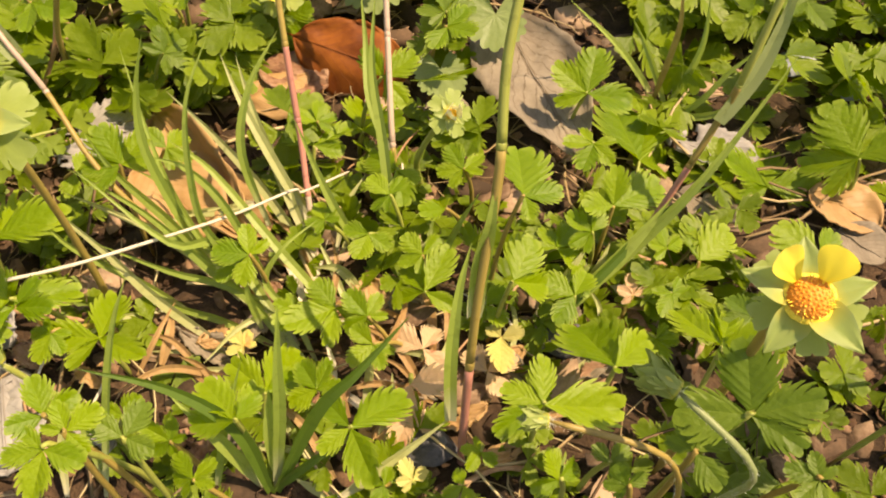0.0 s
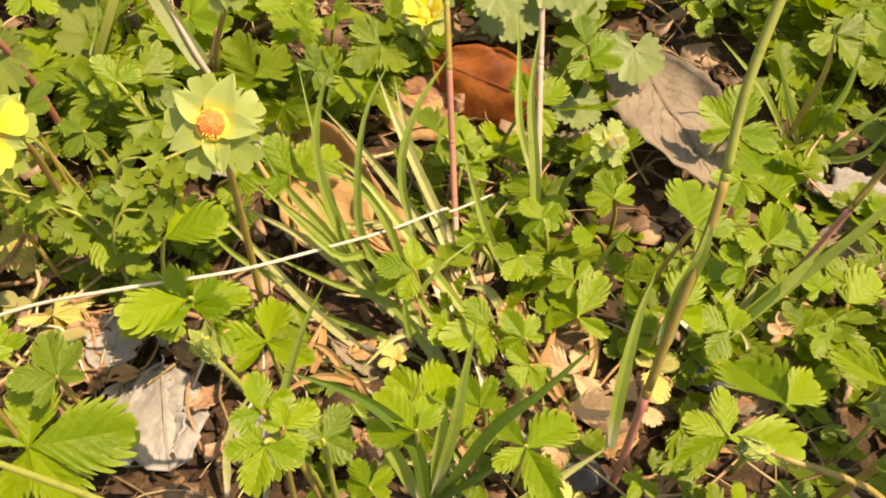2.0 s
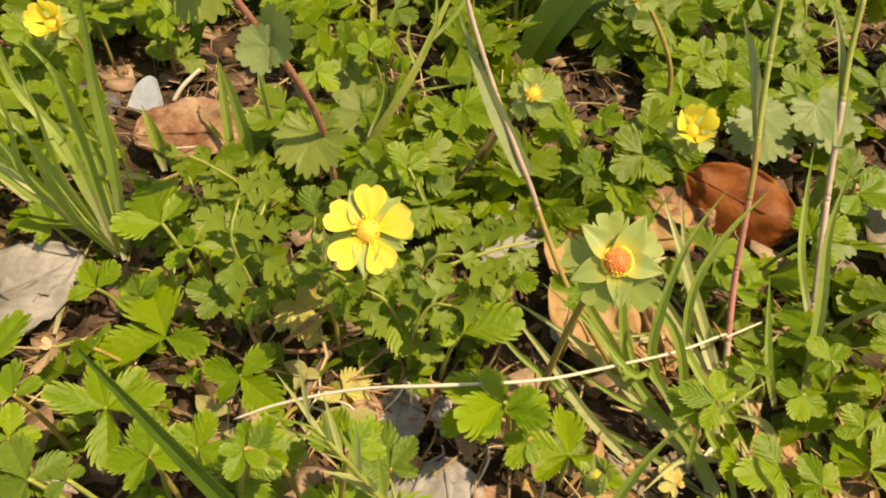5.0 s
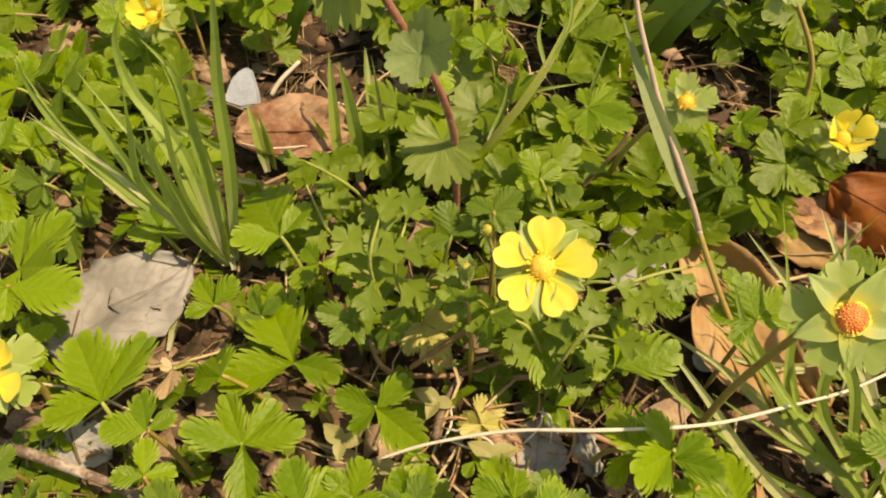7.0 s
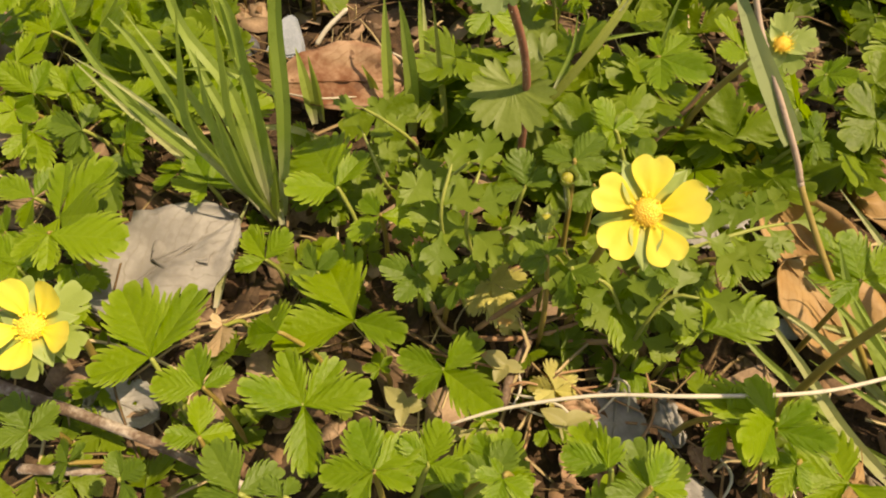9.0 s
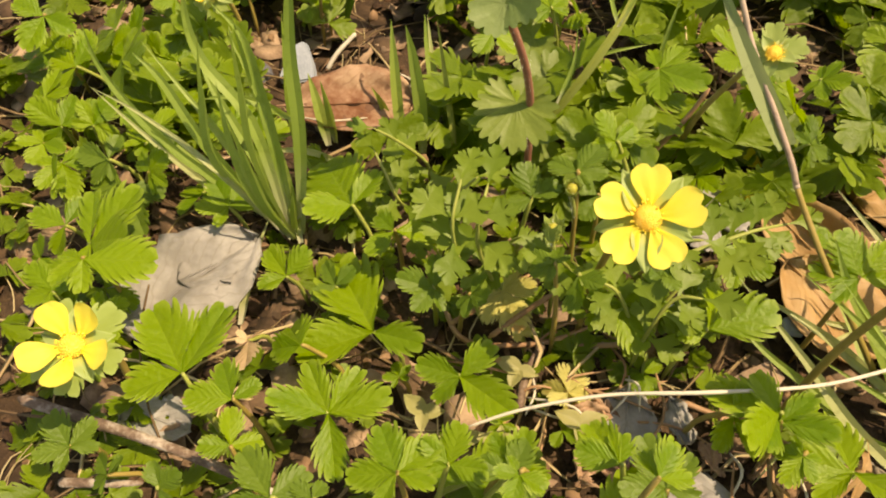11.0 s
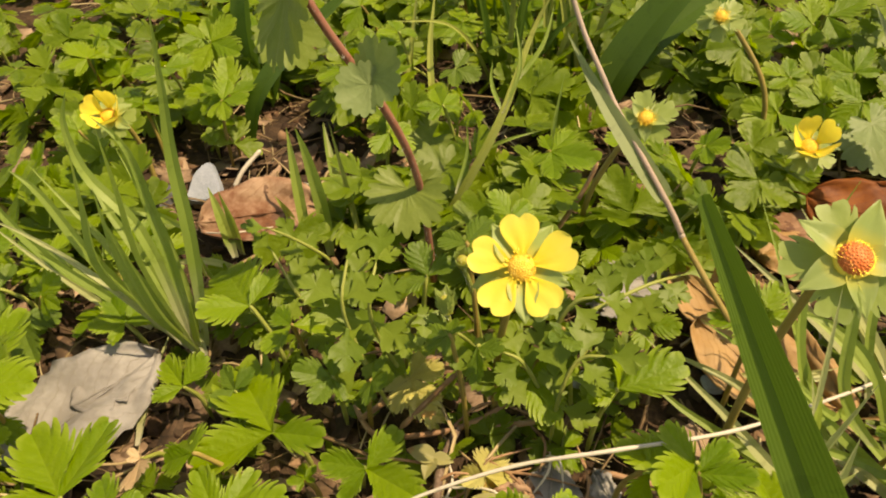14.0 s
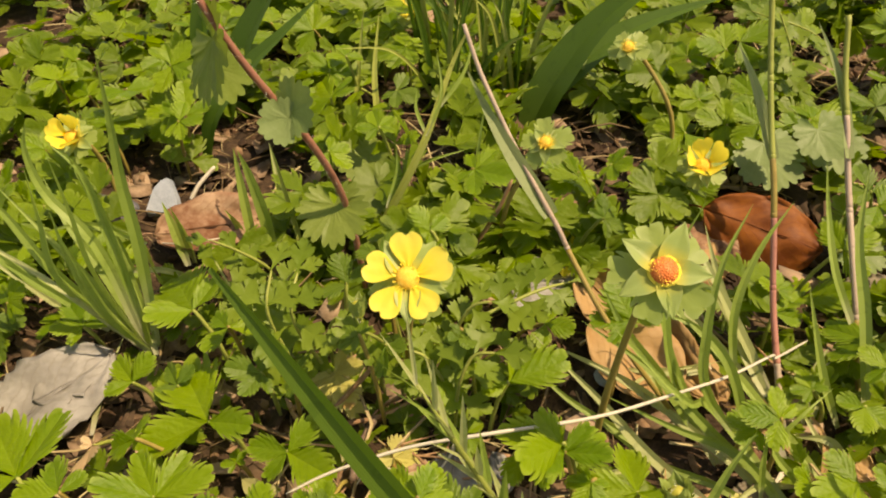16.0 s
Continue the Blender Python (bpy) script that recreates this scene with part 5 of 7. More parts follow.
blade(tuft, [(-18.56, 19.48, 0.0), (-18.92, 20.35, 1.8), (-19.12, 20.86, 3.2)], 0.3, BLADE)
blade(tuft, [(-17.84, 20.91, 0.0), (-18.37, 21.93, 1.4), (-18.63, 22.39, 2.4)], 0.28, BLADE)
blade(tuft, [(-20.58, 18.81, 0.0), (-20.90, 19.19, 1.2), (-21.19, 19.48, 2.0)], 0.3, BLADE)
tuft = thing("grass_tuft", -22.02, 24.16, 0, "broad deep green strap-shaped leaves behind the flowers", "grass", "grass tufts")
blade(tuft, [(-22.07, 24.16, 0.00), (-21.41, 24.30, 2.00), (-20.11, 24.89, 3.60), (-18.71, 25.28, 4.80), (-17.28, 25.92, 6.00)], 0.68, BLADE_DARK)
blade(tuft, [(-10.12, 29.67, 0.60), (-9.23, 30.38, 1.20), (-7.93, 30.81, 2.40), (-6.59, 31.11, 4.00)], 0.84, BLADE_DARK)

dry = random.Random(77)
for cx, cy in ((-5.2, 11.6), (-3.6, 13.2), (-1.6, 11.2), (0.8, 12.2), (-2.6, 9.8), (3.6, 12.4)):
    tuft = thing("dry_grass_tuft", cx, cy, 0, "dead straw-coloured grass blades lying between the green ones", "dry grass", "dry grass tufts")
    for _ in range(9):
        bx, by, a, n = cx + dry.gauss(0, 0.8), cy + dry.gauss(0, 0.7), dry.gauss(2.2, 0.7), dry.uniform(1.2, 2.8)
        h = dry.uniform(0.25, 0.8)
        blade(tuft, [(bx, by, 0.1), (bx + n * 0.5 * math.cos(a), by + n * 0.5 * math.sin(a), h), (bx + n * math.cos(a + 0.2), by + n * math.sin(a + 0.2), h * 0.8)], dry.uniform(0.12, 0.24), STRAW if dry.random() < 0.2 else DEAD_TAN if dry.random() < 0.6 else BLADE_PALE)

# ---- more flowers and buds ----
flower(3.75, 8.65, 8.7, 0.72, (-0.25, -0.35, 0.9), 28, [(4.4, 9.4, 0), (4.5, 9.5, 4.0), (4.0, 9.1, 7.4)], petals=(0, 4), shape=1, open_by=34, centre=FRUIT_ORANGE, dome=0.34, sepal=0.95, bract=0.75, stamens=False, knobs=170,
       label="mock strawberry head with orange centre and two last yellow petals")
flower(-15.8, 33.0, 2.4, 0.9, (0.0, -0.6, 0.8), 0, [(-15.8, 33.6, 0), (-15.8, 33.6, 1.0), (-15.8, 33.3, 1.8)], shape=2, open_by=22, label="distant yellow mock strawberry flower among leaves")
flower(0.0, 16.5, 3.6, 0.42, (0.25, -0.55, 0.75), 0, [(-0.6, 17.0, 0), (-0.8, 16.9, 1.5), (-0.3, 16.7, 3.0)], shape=3, open_by=66, sepal=0.95, bract=1.15, dome=0.3, stamens=False, label="half-open pale yellow mock strawberry bud on a green stem", stem_material=STALK_GREEN)


def bud(points, size, face, label, material=STALK_BROWN):
    """A closed, silky-haired bud at the end of its stem."""
    foot = Vector((points[0][0], points[0][1], 0))
    top = thing("strawberry_bud", foot.x, foot.y, 0, label, "flower bud", "mock strawberry buds")
    line = [Vector(p) - foot for p in points]
    stem = part("stem", tube("stem", line, (0.06, 0.05, 0.055), material, 7, 16), top)
    part("hairs", hairs("hairs", line[1:], 0.09, 700, seed=3), stem)
    at = Matrix.Translation(line[-1] * 0.01) @ frame_from(face, 0)
    n = Vector(face).normalized()
    part("bud_hairs", hairs("bud_hairs", [line[-1] - n * 0.05, line[-1] + n * size * 0.4, line[-1] + n * size * 0.75], 0.15, 400, seed=4), top)
    for k in range(5):
        m = at @ pose(0, 0, 0, 0, 0, 72 * k) @ Matrix.Translation((0, size * 0.0024, 0)) @ pose(0, 0, 0, 84, 0, 0) @ Matrix.Scale(size * 0.0105, 4)
        part("sepal", CALYX_SHAPE, top, m)
        m = at @ pose(0, 0, 0, 0, 0, 72 * k + 36) @ Matrix.Translation((0, size * 0.0024, 0)) @ pose(0, 0, 0, 80 + 6 * (k % 2), 0, 0) @ Matrix.Scale(size * 0.008, 4)
        part("bract", BRACT_SHAPE, top, m)
    if "core" not in MESHES:
        MESHES["core"] = ball("bud_core", BRACT, 1.25, 0)
    part("bud_core", MESHES["core"], top, at @ Matrix.Translation((0, 0, size * 0.004)) @ Matrix.Scale(size * 0.003, 4))
    return top


bud([(4.2, 8.2, 0), (3.9, 8.0, 2.6), (3.1, 8.1, 5.0), (1.3, 8.45, 5.5)], 0.42, (-0.95, 0.05, 0.1), "drooping hairy green mock strawberry bud on a brownish hairy stem", STALK_BROWN)
bud([(4.2, 8.0, 0), (4.2, 7.8, 3.8), (3.9, 7.6, 6.0), (2.9, 8.5, 6.5)], 0.62, (-0.75, 0.55, 0.15), "silky pale green mock strawberry bud on a hairy stem", BLADE_GREY)
bud([(-6.64, 9.77, 0), (-6.74, 9.57, 2.92), (-7.14, 9.47, 5.00)], 0.55, (-0.3, 0.3, 0.9), "closed silky green mock strawberry bud among leaves", STALK_GREEN)


def fallen_petal(x, y, z, size, spin):
    ob = new("fallen_petal", link_mesh("fallen_petal", *petal_mesh(0.1, 0.35, 0.45)[:2], PETAL, petal_mesh()[2]))
    ob.matrix_world = Matrix.Translation((x * 0.01, y * 0.01, z * 0.01)) @ frame_from((0.1, -0.4, 0.9), spin) @ Matrix.Scale(size * 0.01, 4)
    tagged(ob, "fallen yellow petal lying on the litter", "petal", "fallen petals")


fallen_petal(-8.37, 21.02, 0.15, 0.6, 70)
fallen_petal(-8.7, 19.2, 0.3, 0.35, 20)

# ---- grass stalks ----


def stalk(points, radii, bands, label, blades=(), name="grass_stalk"):
    """A culm: its points (cm), and from bottom to top one stretch of stem for each band of material; blades as points, width, material."""
    foot = Vector((points[0][0], points[0][1], 0))
    top = thing(name, foot.x, foot.y, 0, label, "grass", "grass stalks")
    line = catmull([Vector(p) - foot for p in points], 41)
    n = len(bands)
    for k, m in enumerate(bands):
        a, b = int(40 * k / n), int(40 * (k + 1) / n)
        r0, r1 = (radii[0] + (radii[1] - radii[0]) * q / 40 for q in (a, b))
        seg = part("stem", tube("stem", line[a:b + 1], (r0, (r0 + r1) / 2, r1), m, 8, 14, round_ends=False), top)
        if k:
            part("node", tube("node", [line[a] - (line[a] - line[a - 1]) * 0.25, line[a], line[a] + (line[a + 1] - line[a]) * 0.25], (r0, r0 * 1.08, r0), m, 8, 5, round_ends=False), seg)
    for pts, w, m in blades:
        part("blade", ribbon("blade", [Vector(p) - foot for p in pts], w, m, face=(0.1, -0.75, 0.65), twist=0.3, taper=0.35, base=0.85), top)
    return top


stalk([(0.33, 9.70, -0.20), (0.31, 9.90, 1.20), (0.37, 10.76, 4.48), (0.58, 11.76, 6.97), (0.60, 12.65, 8.60), (0.90, 13.60, 10.20)], (0.09, 0.075), (STALK_RED, STALK_BROWN, STALK_GREEN,), "stout grass stalk, red at its foot and green above", blades=[([(0.34, 10.77, 4.40), (0.40, 11.18, 5.40), (0.50, 11.34, 6.30), (0.57, 11.77, 7.00)], 0.30, BLADE), ([(0.05, 10.11, 1.20), (0.01, 10.77, 2.60), (0.12, 11.59, 3.80), (0.32, 12.20, 4.60)], 0.26, BLADE)])
stalk([(3.80, 13.80, -0.00), (5.13, 15.16, 2.60), (5.78, 15.81, 4.37), (5.94, 15.93, 5.80), (6.20, 16.44, 7.40)], (0.075, 0.085), (STALK_RED, STALK_BROWN, STALK_GREEN,), "leaning grass stalk with a brownish sheath and broad blade", blades=[([(5.68, 15.65, 4.40), (6.24, 16.06, 5.40), (6.50, 16.51, 6.60), (6.34, 16.50, 7.60)], 0.34, BLADE_GREY)])
stalk([(-3.28, 14.71, -0.10), (-3.51, 15.97, 1.11), (-3.69, 17.03, 2.17), (-3.86, 17.82, 3.41), (-4.02, 18.64, 4.62), (-4.18, 19.50, 5.60), (-4.40, 20.40, 7.00), (-4.60, 21.10, 8.40)], (0.085, 0.07), (STALK_PALE, STALK_RED, STALK_RED, STALK_BROWN, STALK_GREEN, STALK_GREEN,), "slender upright grass stalk, red in the middle", blades=[([(-4.04, 19.21, 5.00), (-4.30, 19.80, 5.70), (-4.67, 20.42, 6.50), (-5.12, 20.88, 7.20)], 0.30, BLADE_GREY)])
stalk([(-1.22, 15.40, -0.10), (-1.34, 16.66, 0.73), (-1.47, 17.65, 1.83), (-1.57, 18.95, 2.82), (-1.66, 20.14, 3.79), (-1.78, 21.15, 4.84), (-1.90, 22.20, 5.90), (-2.00, 23.00, 7.10)], (0.085, 0.075), (STALK_BROWN, STALK_PALE, STALK_PALE, STALK_GREEN,), "slender pale pinkish upright grass stalk", blades=[([(-1.46, 17.13, 1.30), (-2.03, 18.14, 2.40), (-2.17, 19.41, 3.30), (-2.30, 20.33, 4.30)], 0.20, BLADE), ([(-1.72, 20.48, 4.30), (-1.82, 21.68, 5.20), (-2.14, 22.45, 6.00), (-2.62, 23.16, 6.80)], 0.26, BLADE_GREY)])
stalk([(-5.57, 14.36, 0.00), (-7.05, 14.66, 2.00), (-7.99, 15.31, 3.00), (-8.84, 16.32, 3.90), (-9.15, 16.60, 4.40), (-9.60, 16.96, 5.01), (-10.15, 17.56, 5.66), (-10.59, 18.06, 6.22), (-10.84, 18.24, 6.66), (-11.30, 18.70, 7.40), (-11.70, 19.1, 8.3)], (0.07, 0.055), (STALK_BROWN, STALK_PALE, STALK_PALE,), "long leaning grass stalk with a pinkish stem and grey-green blade", blades=[([(-9.38, 16.80, 4.70), (-10.08, 17.36, 5.45), (-10.85, 18.08, 6.30), (-11.6, 18.95, 7.20)], 0.42, BLADE_GREY)])
tuft = thing("grass_tuft", -5.02, 13.58, 0, "green grass blades fanning out below the red fruit", "grass", "grass tufts")
blade(tuft, [(-5.02, 13.61, 0.00), (-6.39, 14.61, 1.60), (-7.49, 15.16, 2.80), (-8.05, 15.62, 3.60)], 0.26, BLADE)
blade(tuft, [(-5.05, 14.01, -0.00), (-6.53, 14.72, 0.80), (-7.81, 15.03, 1.40), (-9.28, 15.56, 1.60)], 0.22, BLADE_PALE)
blade(tuft, [(-4.90, 13.62, 0.00), (-5.90, 14.52, 1.40), (-6.44, 15.17, 2.40), (-6.84, 15.96, 3.40), (-7.40, 17.33, 4.60)], 0.15, BLADE)
blade(tuft, [(-4.20, 13.72, 0.00), (-5.01, 14.62, 2.20), (-5.88, 15.18, 3.00), (-6.77, 15.36, 3.20)], 0.22, BLADE)
blade(tuft, [(-2.45, 13.06, 0.00), (-3.76, 14.08, 1.00), (-5.59, 15.77, 2.20), (-6.68, 16.40, 2.60)], 0.22, BLADE)
blade(tuft, [(-3.42, 16.02, -0.00), (-4.08, 16.61, 0.80), (-5.16, 18.00, 2.00)], 0.27, BLADE_PALE)
blade(tuft, [(-4.30, 12.60, 0.40), (-4.45, 12.85, 1.40), (-4.47, 13.10, 2.20)], 0.15, BLADE)
blade(tuft, [(-4.49, 15.43, 0.60), (-4.88, 16.04, 2.60), (-4.57, 16.75, 4.00), (-3.88, 17.51, 5.00)], 0.20, BLADE)
blade(tuft, [(-2.82, 14.98, 0.10), (-2.53, 16.05, 0.80), (-2.10, 16.69, 1.20)], 0.15, BLADE_PALE)

# ---- fallen leaves ----
dead_leaf(2.6, 20.5, 1.0, 7.0, 3.4, 194, DEAD_BEIGE, "large dry beige leaf with raised veins, propped on the litter", lean=7, lean_to=0, seed=1, curl=0.04, blunt=0.75, ragged=0.02, wave=0.02, rim=0.45, rim_side=-1)
dead_leaf(-2.9, 21.45, 0.95, 3.6, 2.7, -114, DEAD_ORANGE, "curled glossy orange-brown dead leaf under the flowers", lean=40, lean_to=172, seed=2, curl=-0.2, blunt=0.5, wave=0.05, ragged=0.03, roll=-0.12, rim=0.5, rim_side=-1)
dead_leaf(-4.90, 20.84, 0.50, 2.42, 2.24, -60, DEAD_TAN, "crumpled tan dead leaf beside the orange leaf", lean=0, lean_to=0, seed=3, wave=0.08, curl=-0.3, roll=-0.4)
dead_leaf(-6.55, 17.23, 0.35, 5.42, 1.87, -142, DEAD_TAN, "folded tan dead leaf among grass blades", lean=25, lean_to=130, seed=4, curl=0.35, blunt=0.6)
dead_leaf(-5.63, 16.42, 0.25, 2.99, 1.42, -138, DEAD_TAN, "tan dead leaf lying flat under grass", lean=0, lean_to=-136, seed=5)
dead_leaf(-6.95, 16.2, 0.6, 2.9, 2.3, -135, DEAD_TAN, "tan dead leaf with a waxy sheen lying among stems", lean=12, lean_to=-169, seed=6, curl=0.12, blunt=0.45)
dead_leaf(-20.2, 20.1, 0.55, 3.61, 2.37, -71, DEAD_BROWN, "rounded brown spotted dead leaf lying on the soil", lean=31, lean_to=-161, seed=7, curl=0.05, blunt=0.42, rim=0.6)
dead_leaf(-22.03, 13.11, 0.45, 3.93, 3.20, -34, DEAD_GREY, "pale grey weathered dead leaf with a wavy edge", lean=1, lean_to=157, seed=8, curl=0.06, blunt=0.55, ragged=0.16, wave=0.09)
dead_leaf(-21.16, 9.64, 0.30, 1.77, 1.14, -94, DEAD_GREY, "pale grey dead leaf fragment below the leaves", lean=0, lean_to=176, seed=9, ragged=0.2)
dead_leaf(-9.50, 10.36, 0.30, 2.50, 1.81, -160, DEAD_GREY, "grey-brown weathered dead leaf with a midrib on bare soil", lean=3, lean_to=110, seed=10, curl=0.03, blunt=0.4, ragged=0.15)
dead_leaf(-11.20, 12.19, 0.25, 1.80, 1.28, -177, DEAD_GREY, "weathered grey leaf scrap beside the straw", lean=0, lean_to=180, seed=11, ragged=0.25)
dead_leaf(-10.01, 10.25, 0.20, 2.21, 1.99, -142, DEAD_GREY, "pale grey weathered dead leaf on bare soil", lean=0, lean_to=70, seed=12, ragged=0.2, blunt=0.4)
dead_leaf(7.54, 18.64, 0.30, 2.54, 1.52, -103, DEAD_GREY, "whitish dead leaf scrap under grass", lean=0, lean_to=167, seed=13, ragged=0.2)
dead_leaf(6.96, 16.59, 0.30, 1.63, 1.37, -125, DEAD_BEIGE, "beige dead leaf scrap beside grass", lean=0, lean_to=59, seed=14, ragged=0.2)
dead_leaf(10.64, 16.52, 0.40, 1.98, 1.81, -124, DEAD_TAN, "tan dead leaf with beige edges below leaves", lean=0, lean_to=-0, seed=15)
dead_leaf(10.70, 15.32, 0.40, 1.34, 1.45, -130, DEAD_BEIGE, "beige dead leaf partly under green leaves", lean=0, lean_to=-40, seed=16)
dead_leaf(-9.39, 18.88, 0.30, 2.14, 1.83, -76, DEAD_GREY, "greyish pink dead leaf scrap behind a blade", lean=0, lean_to=14, seed=17, ragged=0.2)
dead_leaf(-11.59, 11.78, 0.20, 0.98, 1.60, -68, DEAD_BROWN, "brown curled dead leaf scrap on bare soil", lean=0, lean_to=120, seed=18, ragged=0.25)
dead_leaf(-9.95, 17.62, 0.50, 1.03, 1.02, -93, DEAD_GREY, "small pale grey leaf scrap beside the fruit", lean=0, lean_to=140, seed=19, ragged=0.2)
dead_leaf(-7.54, 10.07, 0.20, 1.13, 1.05, -138, DEAD_GREY, "torn grey leaf scrap on bare soil", lean=0, lean_to=180, seed=20, ragged=0.25)
dead_leaf(-11.61, 11.17, 0.20, 1.13, 1.23, -39, DEAD_BROWN, "reddish brown crumpled leaf scrap on bare soil", lean=0, lean_to=0, seed=21, ragged=0.25, wave=0.14)
dead_leaf(-0.01, 19.84, 0.30, 1.37, 1.23, -101, DEAD_BEIGE, "beige leaf scrap under the upright stalks", lean=0, lean_to=-0, seed=22, ragged=0.2)
dead_leaf(-21.80, 13.65, 0.30, 1.58, 1.70, -46, DEAD_GREY, "grey dead leaf edge among green leaves", lean=0, lean_to=0, seed=23, ragged=0.15)
dead_leaf(-22.77, 14.37, 0.30, 0.85, 0.51, -79, DEAD_BEIGE, "narrow beige leaf scrap under the grass tuft", lean=0, lean_to=-61, seed=24)
dead_leaf(-4.59, 21.13, 0.40, 2.20, 1.84, -107, DEAD_BROWN, "brown dead leaf curled behind the blades", lean=0, lean_to=-0, seed=25, wave=0.12)
dead_leaf(-11.99, 12.19, 0.40, 0.81, 0.47, -85, DEAD_BROWN, "reddish brown bark-like leaf scrap on bare soil", lean=27, lean_to=171, seed=26, ragged=0.3, wave=0.12, blunt=0.35)
dead_leaf(-10.11, 12.50, 0.40, 1.07, 0.55, -153, DEAD_GREY, "weathered grey leaf scrap on bare soil", lean=21, lean_to=103, seed=27, ragged=0.3, wave=0.12, blunt=0.35)
dead_leaf(-8.64, 10.79, 0.40, 0.82, 0.64, 136, DEAD_BROWN, "reddish brown bark-like leaf scrap on bare soil", lean=19, lean_to=25, seed=28, ragged=0.3, wave=0.12, blunt=0.35)
dead_leaf(-7.87, 11.35, 0.40, 0.83, 0.62, 56, DEAD_TAN, "pale tan torn leaf scrap on bare soil", lean=21, lean_to=-52, seed=29, ragged=0.3, wave=0.12, blunt=0.35)
dead_leaf(-8.20, 9.68, 0.40, 0.55, 0.37, -18, DEAD_BROWN, "reddish brown bark-like leaf scrap on bare soil", lean=36, lean_to=-123, seed=30, ragged=0.3, wave=0.12, blunt=0.35)
dead_leaf(-11.34, 10.01, 0.40, 0.65, 0.35, -97, DEAD_GREY, "weathered grey leaf scrap on bare soil", lean=36, lean_to=160, seed=31, ragged=0.3, wave=0.12, blunt=0.35)
dead_leaf(-7.24, 10.10, 0.40, 0.72, 0.44, -168, DEAD_GREY, "weathered grey leaf scrap on bare soil", lean=27, lean_to=86, seed=32, ragged=0.3, wave=0.12, blunt=0.35)
dead_leaf(-10.66, 11.14, 0.40, 0.67, 0.61, 125, DEAD_TAN, "pale tan torn leaf scrap on bare soil", lean=20, lean_to=11, seed=33, ragged=0.3, wave=0.12, blunt=0.35)
dead_leaf(-9.43, 11.80, 0.40, 0.73, 0.52, 45, DEAD_BROWN, "reddish brown bark-like leaf scrap on bare soil", lean=26, lean_to=-61, seed=34, ragged=0.3, wave=0.12, blunt=0.35)
dead_leaf(-8.33, 11.97, 0.40, 0.63, 0.38, -30, DEAD_BROWN, "reddish brown bark-like leaf scrap on bare soil", lean=34, lean_to=-134, seed=35, ragged=0.3, wave=0.12, blunt=0.35)
dead_leaf(-10.86, 9.13, 0.40, 0.65, 0.34, -107, DEAD_BROWN, "reddish brown bark-like leaf scrap on bare soil", lean=36, lean_to=150, seed=36, ragged=0.3, wave=0.12, blunt=0.35)


# ---- straw, twigs, runners and stones ----
straw = new("straw", tube("straw", [(-14.36, 10.47, 2.05), (-13.40, 10.98, 2.30), (-11.90, 11.54, 2.60), (-10.20, 11.91, 2.87), (-8.10, 12.76, 2.60), (-6.35, 13.87, 2.20), (-4.99, 14.78, 1.90), (-3.80, 15.78, 1.60), (-3.60, 15.97, 1.32), (-2.54, 16.95, 1.00)], (0.03, 0.04, 0.037, 0.03), STRAW, 8, 60, 0.14))
tagged(straw, "long bleached white dry straw lying across the leaves", "straw")


def twig(points, radii, material, label, name="twig", category="twig", n=30, bumps=0.15):
    return tagged(new(name, tube(name, points, radii, material, 8, n, bumps)), label, category, "twigs")


twig([(-23.87, 9.11, 0.90), (-22.54, 9.06, 0.90), (-20.68, 8.96, 1.00), (-19.25, 8.88, 0.80), (-17.45, 8.68, 0.50)], (0.13, 0.12, 0.11, 0.08), BARK, "brown and pale grey twig with a knotted joint on the litter")
twig([(-22.25, 7.81, 0.50), (-21.13, 8.05, 0.60), (-20.57, 8.25, 0.50)], (0.1, 0.09, 0.05), BARK, "thin brown side twig lying under leaves")
twig([(-21.73, 21.81, 0.20), (-21.48, 22.20, 0.60), (-21.03, 22.80, 1.00)], (0.08, 0.08, 0.06), STRAW, "bleached twig sticking up beside the pale stone")
twig([(-13.52, 11.89, 0.30), (-13.53, 12.66, 0.40), (-13.32, 13.57, 0.50)], (0.1, 0.1, 0.09), BARK, "brown dry twig lying beside the yellowed leaves")
twig([(-15.76, 13.93, 0.40), (-15.03, 13.28, 0.30), (-13.42, 13.59, 0.40), (-12.29, 14.25, 0.60)], (0.07, 0.065, 0.06), BARK_RED, "reddish brown mock strawberry runner creeping over the soil", "runner", "runner", 16, 0.05)
twig([(-12.55, 13.76, 0.40), (-11.58, 14.06, 0.40), (-11.38, 14.28, 0.50)], (0.07, 0.065, 0.06), BARK_RED, "greenish brown runner over the soil", "runner", "runner", 16, 0.05)
twig([(-14.54, 13.33, 0.60), (-13.93, 13.74, 1.20), (-13.33, 13.92, 2.00)], (0.07, 0.065, 0.06), BARK_RED, "olive brown runner rising to the flower", "runner", "runner", 16, 0.05)
twig([(-10.24, 12.93, 0.50), (-9.37, 12.84, 0.40), (-8.44, 12.73, 0.40)], (0.07, 0.065, 0.06), BARK_RED, "brown runner under the straw", "runner", "runner", 16, 0.05)
twig([(2.52, 9.56, 0.30), (1.79, 9.43, 0.30), (1.07, 9.42, 0.30), (0.23, 9.05, 0.30)], (0.07, 0.065, 0.06), BARK_RED, "brown runner near the red stalk's foot", "runner", "runner", 16, 0.05)
twig([(3.68, 13.40, 0.40), (4.59, 13.28, 0.50), (5.48, 13.27, 0.50)], (0.07, 0.065, 0.06), BARK_RED, "thin reddish runner between leaves", "runner", "runner", 16, 0.05)
